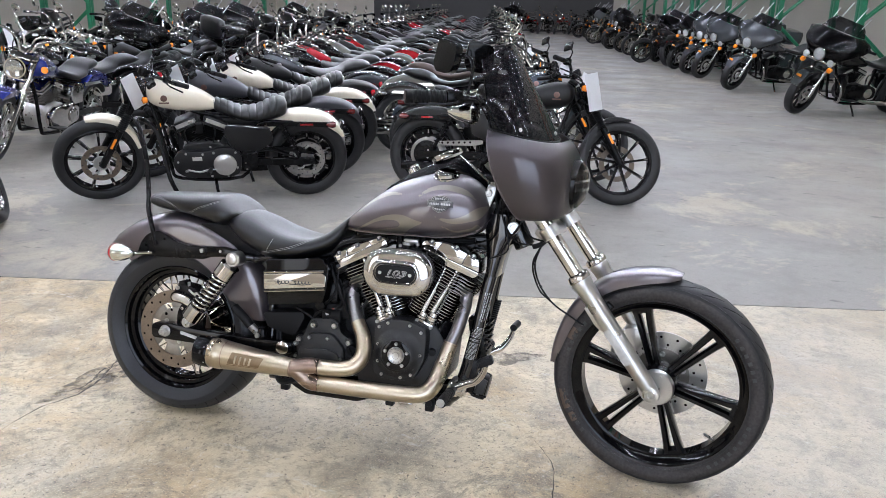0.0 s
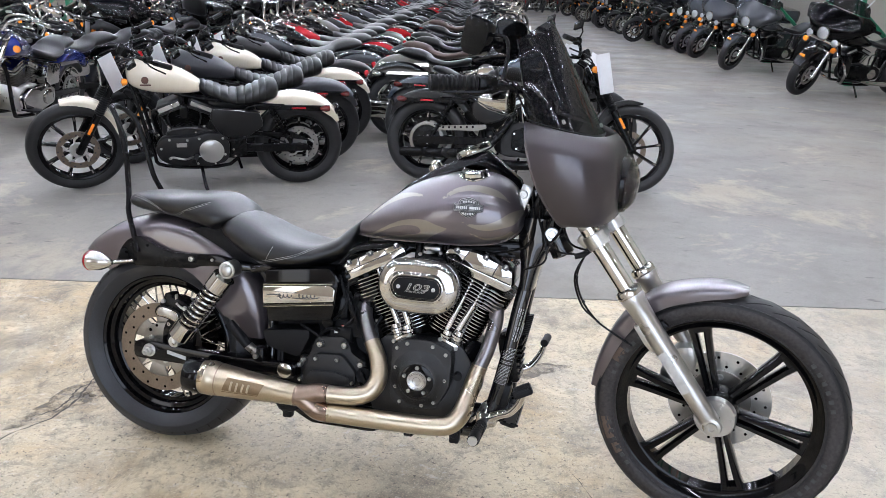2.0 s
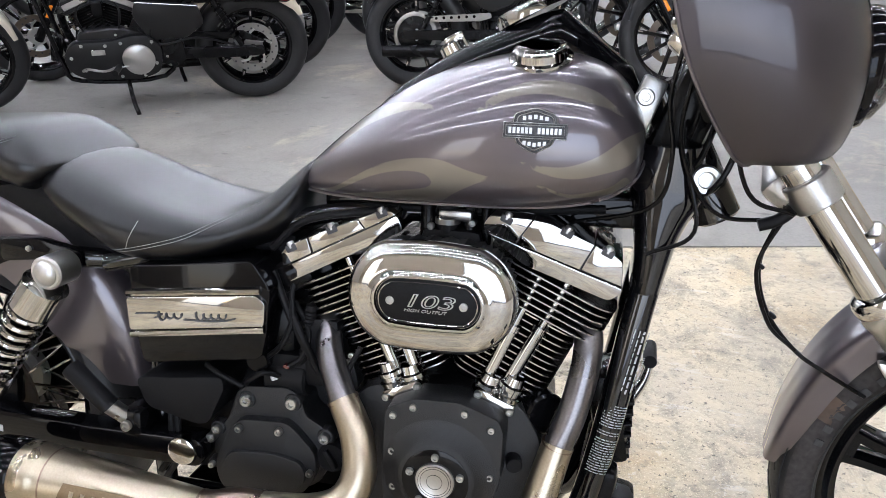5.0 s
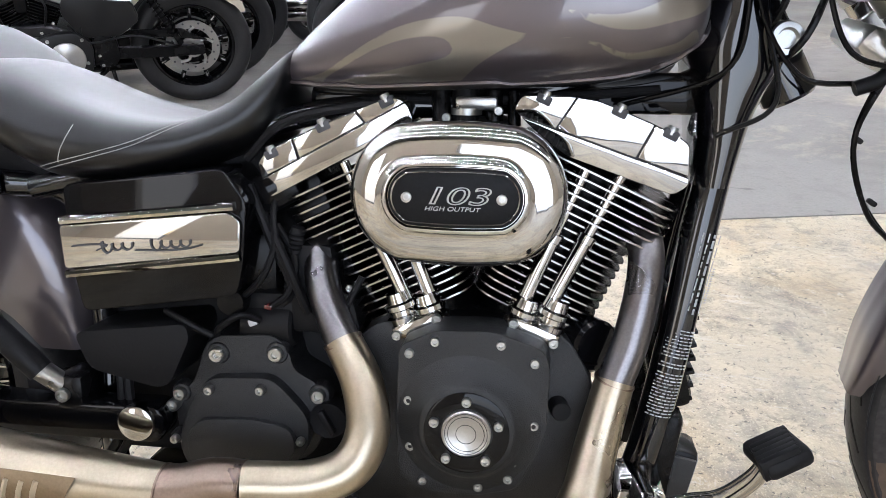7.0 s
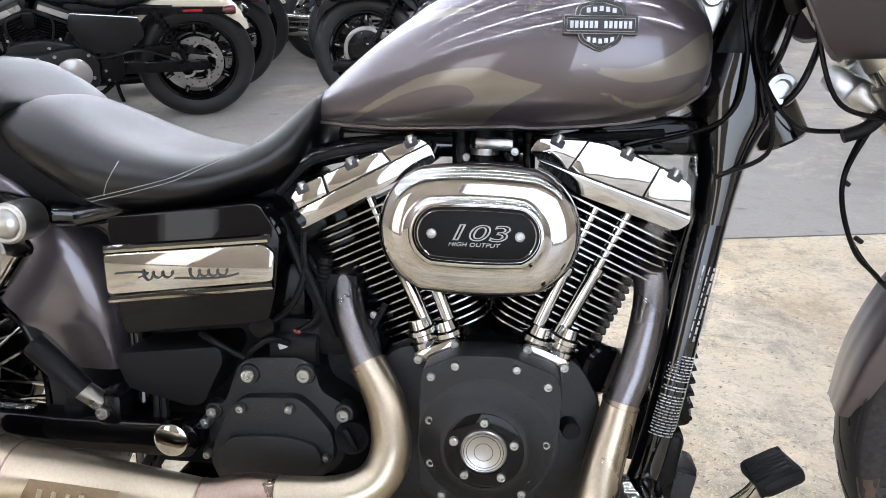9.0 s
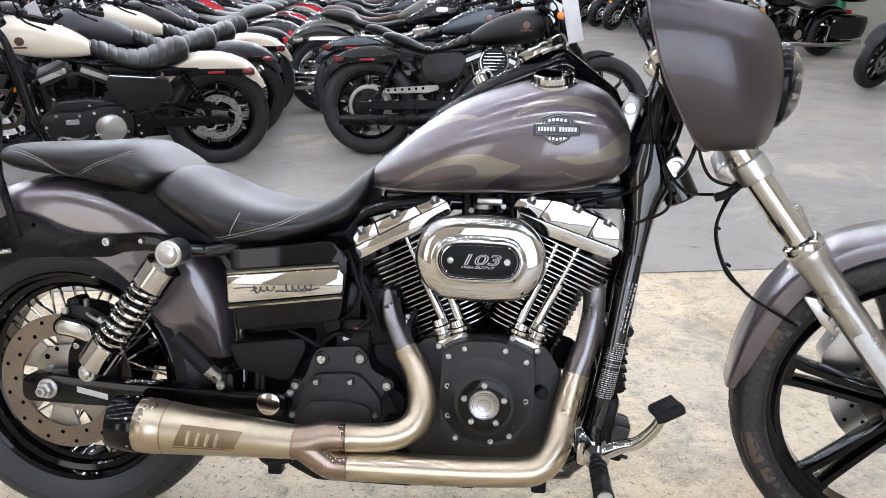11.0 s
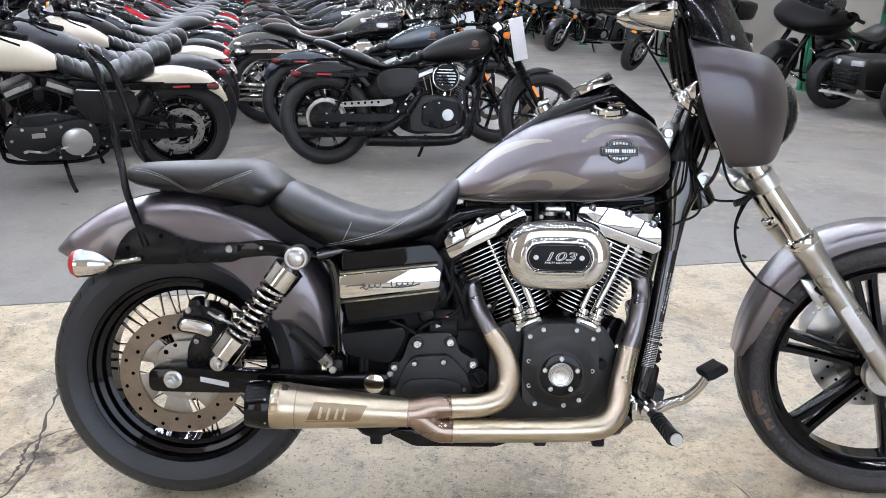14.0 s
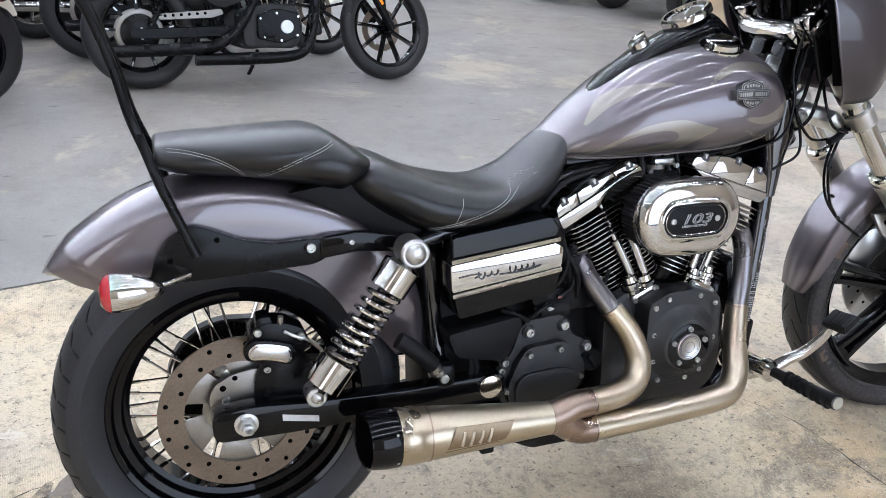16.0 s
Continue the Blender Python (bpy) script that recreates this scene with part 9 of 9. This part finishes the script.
NAMES = {IVORY: "ivory", SLATE: "slate grey", BLACK_SATIN: "satin black", BLACK_GLOSS: "gloss black", BLUE_GREY: "blue-grey", CHERRY: "cherry red", COBALT: "cobalt blue", GUNMETAL: "gunmetal grey", OLIVE: "olive grey"}


def tell(paint, kind, extra=""):
    what = {"r": "sport cruiser with ribbed black seat", "c": "chromed cruiser with two-step seat", "t": "touring motorcycle with fairing and luggage", "g": "bagger motorcycle with a frame-mounted fairing"}[kind]
    return "%s %s%s" % (NAMES[paint], what, extra or ", parked in a row")


# left column, noses away from the gangway
left = [("r", IVORY), ("r", SLATE), ("r", IVORY), ("r", BLACK_SATIN), ("c", GUNMETAL), ("c", BLACK_GLOSS), ("c", CHERRY), ("c", BLACK_GLOSS), ("c", OLIVE), ("r", BLACK_SATIN), ("c", CHERRY), ("r", SLATE)]
q = 3.62
for i in range(45):
    kind, paint = left[i] if i < len(left) else random.choice([("r", BLACK_SATIN), ("c", BLACK_GLOSS), ("r", SLATE), ("c", CHERRY), ("c", BLACK_GLOSS), ("r", OLIVE)])
    park(kind, -0.3 + (0.06 * random.uniform(-1, 1) if i else 0), q, 213 + (2 * random.uniform(-1, 1) if i else 0), paint, tell(paint, kind), None, i in (0, 6, 13))
    q += 0.78 if i < 4 else 0.82 + 0.06 * random.uniform(-1, 1)
# second column, noses towards the wide aisle
right = [("r", BLACK_SATIN), ("r", BLUE_GREY), ("c", BLACK_GLOSS), ("c", OLIVE), ("c", BLACK_GLOSS), ("c", GUNMETAL), ("r", BLACK_SATIN), ("c", BLACK_GLOSS)]
q = 3.78
for i in range(44):
    kind, paint = right[i] if i < len(right) else random.choice([("r", BLACK_SATIN), ("c", BLACK_GLOSS), ("r", SLATE), ("c", CHERRY), ("c", OLIVE), ("c", BLACK_GLOSS)])
    p = 0.66 if i == 0 else (0.55 if i == 1 else 0.28 + 0.06 * random.uniform(-1, 1))
    park(kind, p, q, 8.5 + (2 * random.uniform(-1, 1) if i else 0), paint, tell(paint, kind), TAN_SEAT if i in (3, 9) else None, i in (0, 1, 4, 8, 15))
    q += 0.86 if i < 2 else 0.82 + 0.06 * random.uniform(-1, 1)
# far left column
q = 5.7
for i in range(22):
    kind, paint = [("c", COBALT), ("c", BLACK_GLOSS), ("c", BLACK_GLOSS), ("r", BLACK_SATIN), ("t", BLACK_GLOSS)][i] if i < 5 else random.choice([("c", BLACK_GLOSS), ("r", BLACK_SATIN), ("c", GUNMETAL), ("t", BLACK_GLOSS), ("c", CHERRY)])
    park(kind, -3.05 - (0.12 * random.uniform(0, 1) if i else 0.3), q + (0 if i else 0.35), (250 if i else 288) + 3 * random.uniform(-1, 1), paint, tell(paint, kind), None, i in (3, 9))
    q += 0.95 + 0.1 * random.uniform(-1, 1)
near = park("c", 0, 0, 116, BLACK_GLOSS, "chromed cruiser with forward pegs beside the parked row")
near.matrix_basis = pose(-2.09, 0.23, 0, 0, 0, 116) @ pose(0, 0, 0, -9, 0, 0)
q = 5.0
for i in range(18):
    kind, paint = random.choice([("c", BLACK_GLOSS), ("r", BLACK_SATIN), ("t", BLACK_GLOSS), ("c", SLATE), ("c", BLACK_GLOSS)])
    park(kind, -7.2 + 0.1 * random.uniform(-1, 1), q, 15 + 5 * random.uniform(-1, 1), paint, tell(paint, kind), None, i % 4 == 0)
    q += 1.05 + 0.1 * random.uniform(-1, 1)
# along the east racks, noses to the aisle
for i, (p, q, paint, kind, head) in enumerate(((7.6, 6.65, BLACK_SATIN, "g", 200), (7.36, 10.11, BLACK_GLOSS, "t", 212), (7.36, 13.5, GUNMETAL, "t", 212), (7.4, 15.9, GUNMETAL, "t", 211), (7.4, 17.2, GUNMETAL, "t", 213), (7.4, 18.5, BLACK_GLOSS, "t", 212))):
    park(kind, p, q, head, paint, tell(paint, kind, ", parked beside the racks"))
park("r", 5.9, 19.2, 62, BLACK_GLOSS, "satin black sport cruiser parked with its tail to the aisle")
q = 20.0
for i in range(16):
    kind, paint = random.choice([("c", BLACK_GLOSS), ("r", BLACK_SATIN), ("t", BLACK_GLOSS), ("r", BLACK_SATIN), ("t", SLATE)])
    park(kind, 7.1 + 0.5 * random.uniform(-1, 1), q, 205 + 25 * random.uniform(-1, 1), paint, tell(paint, kind))
    q += 1.15 + 0.1 * random.uniform(-1, 1)


# a last row across the end of the aisle
for i in range(7):
    kind, paint = random.choice([("c", BLACK_GLOSS), ("r", BLACK_SATIN), ("c", CHERRY), ("t", BLACK_GLOSS), ("r", SLATE)])
    park(kind, 2.6 + 0.85 * i, 41.4 + 0.2 * random.uniform(-1, 1), 262 + 6 * random.uniform(-1, 1), paint, tell(paint, kind))
trike = three_wheeler()
trike.matrix_basis = HALL @ pose(8.05, 5.2, 0, 0, 0, 176)

# carton beside the aisle
CARD = mat("brown_cardboard", (0.52, 0.4, 0.26), 0.75, 0, 0.1, 5, 90, 0.1)
TAPE = mat("packing_tape", (0.6, 0.52, 0.38), 0.3, 0, 0.08)
carton = thing("carton", "large brown cardboard carton closed with tape", "box", HALL @ pose(6.3, 3.62, 0, 0, 0, -2))
bm = B()
box(bm, (0, 0, 0.62), (1.25, 0.95, 1.24), 0.012)
part("carton_body", bm, CARD, carton)
bm = B()
box(bm, (0, -0.477, 0.62), (0.07, 0.003, 1.2), 0)
box(bm, (0, -0.477, 1.0), (1.22, 0.0025, 0.06), 0)
part("tape_strip", bm, TAPE, carton)
bm = B()
for k in range(3):
    box(bm, (-0.5 + 0.5 * k, 0, 0.008), (0.1, 0.9, 0.012), 0.002)
part("skid", bm, WOOD, carton)
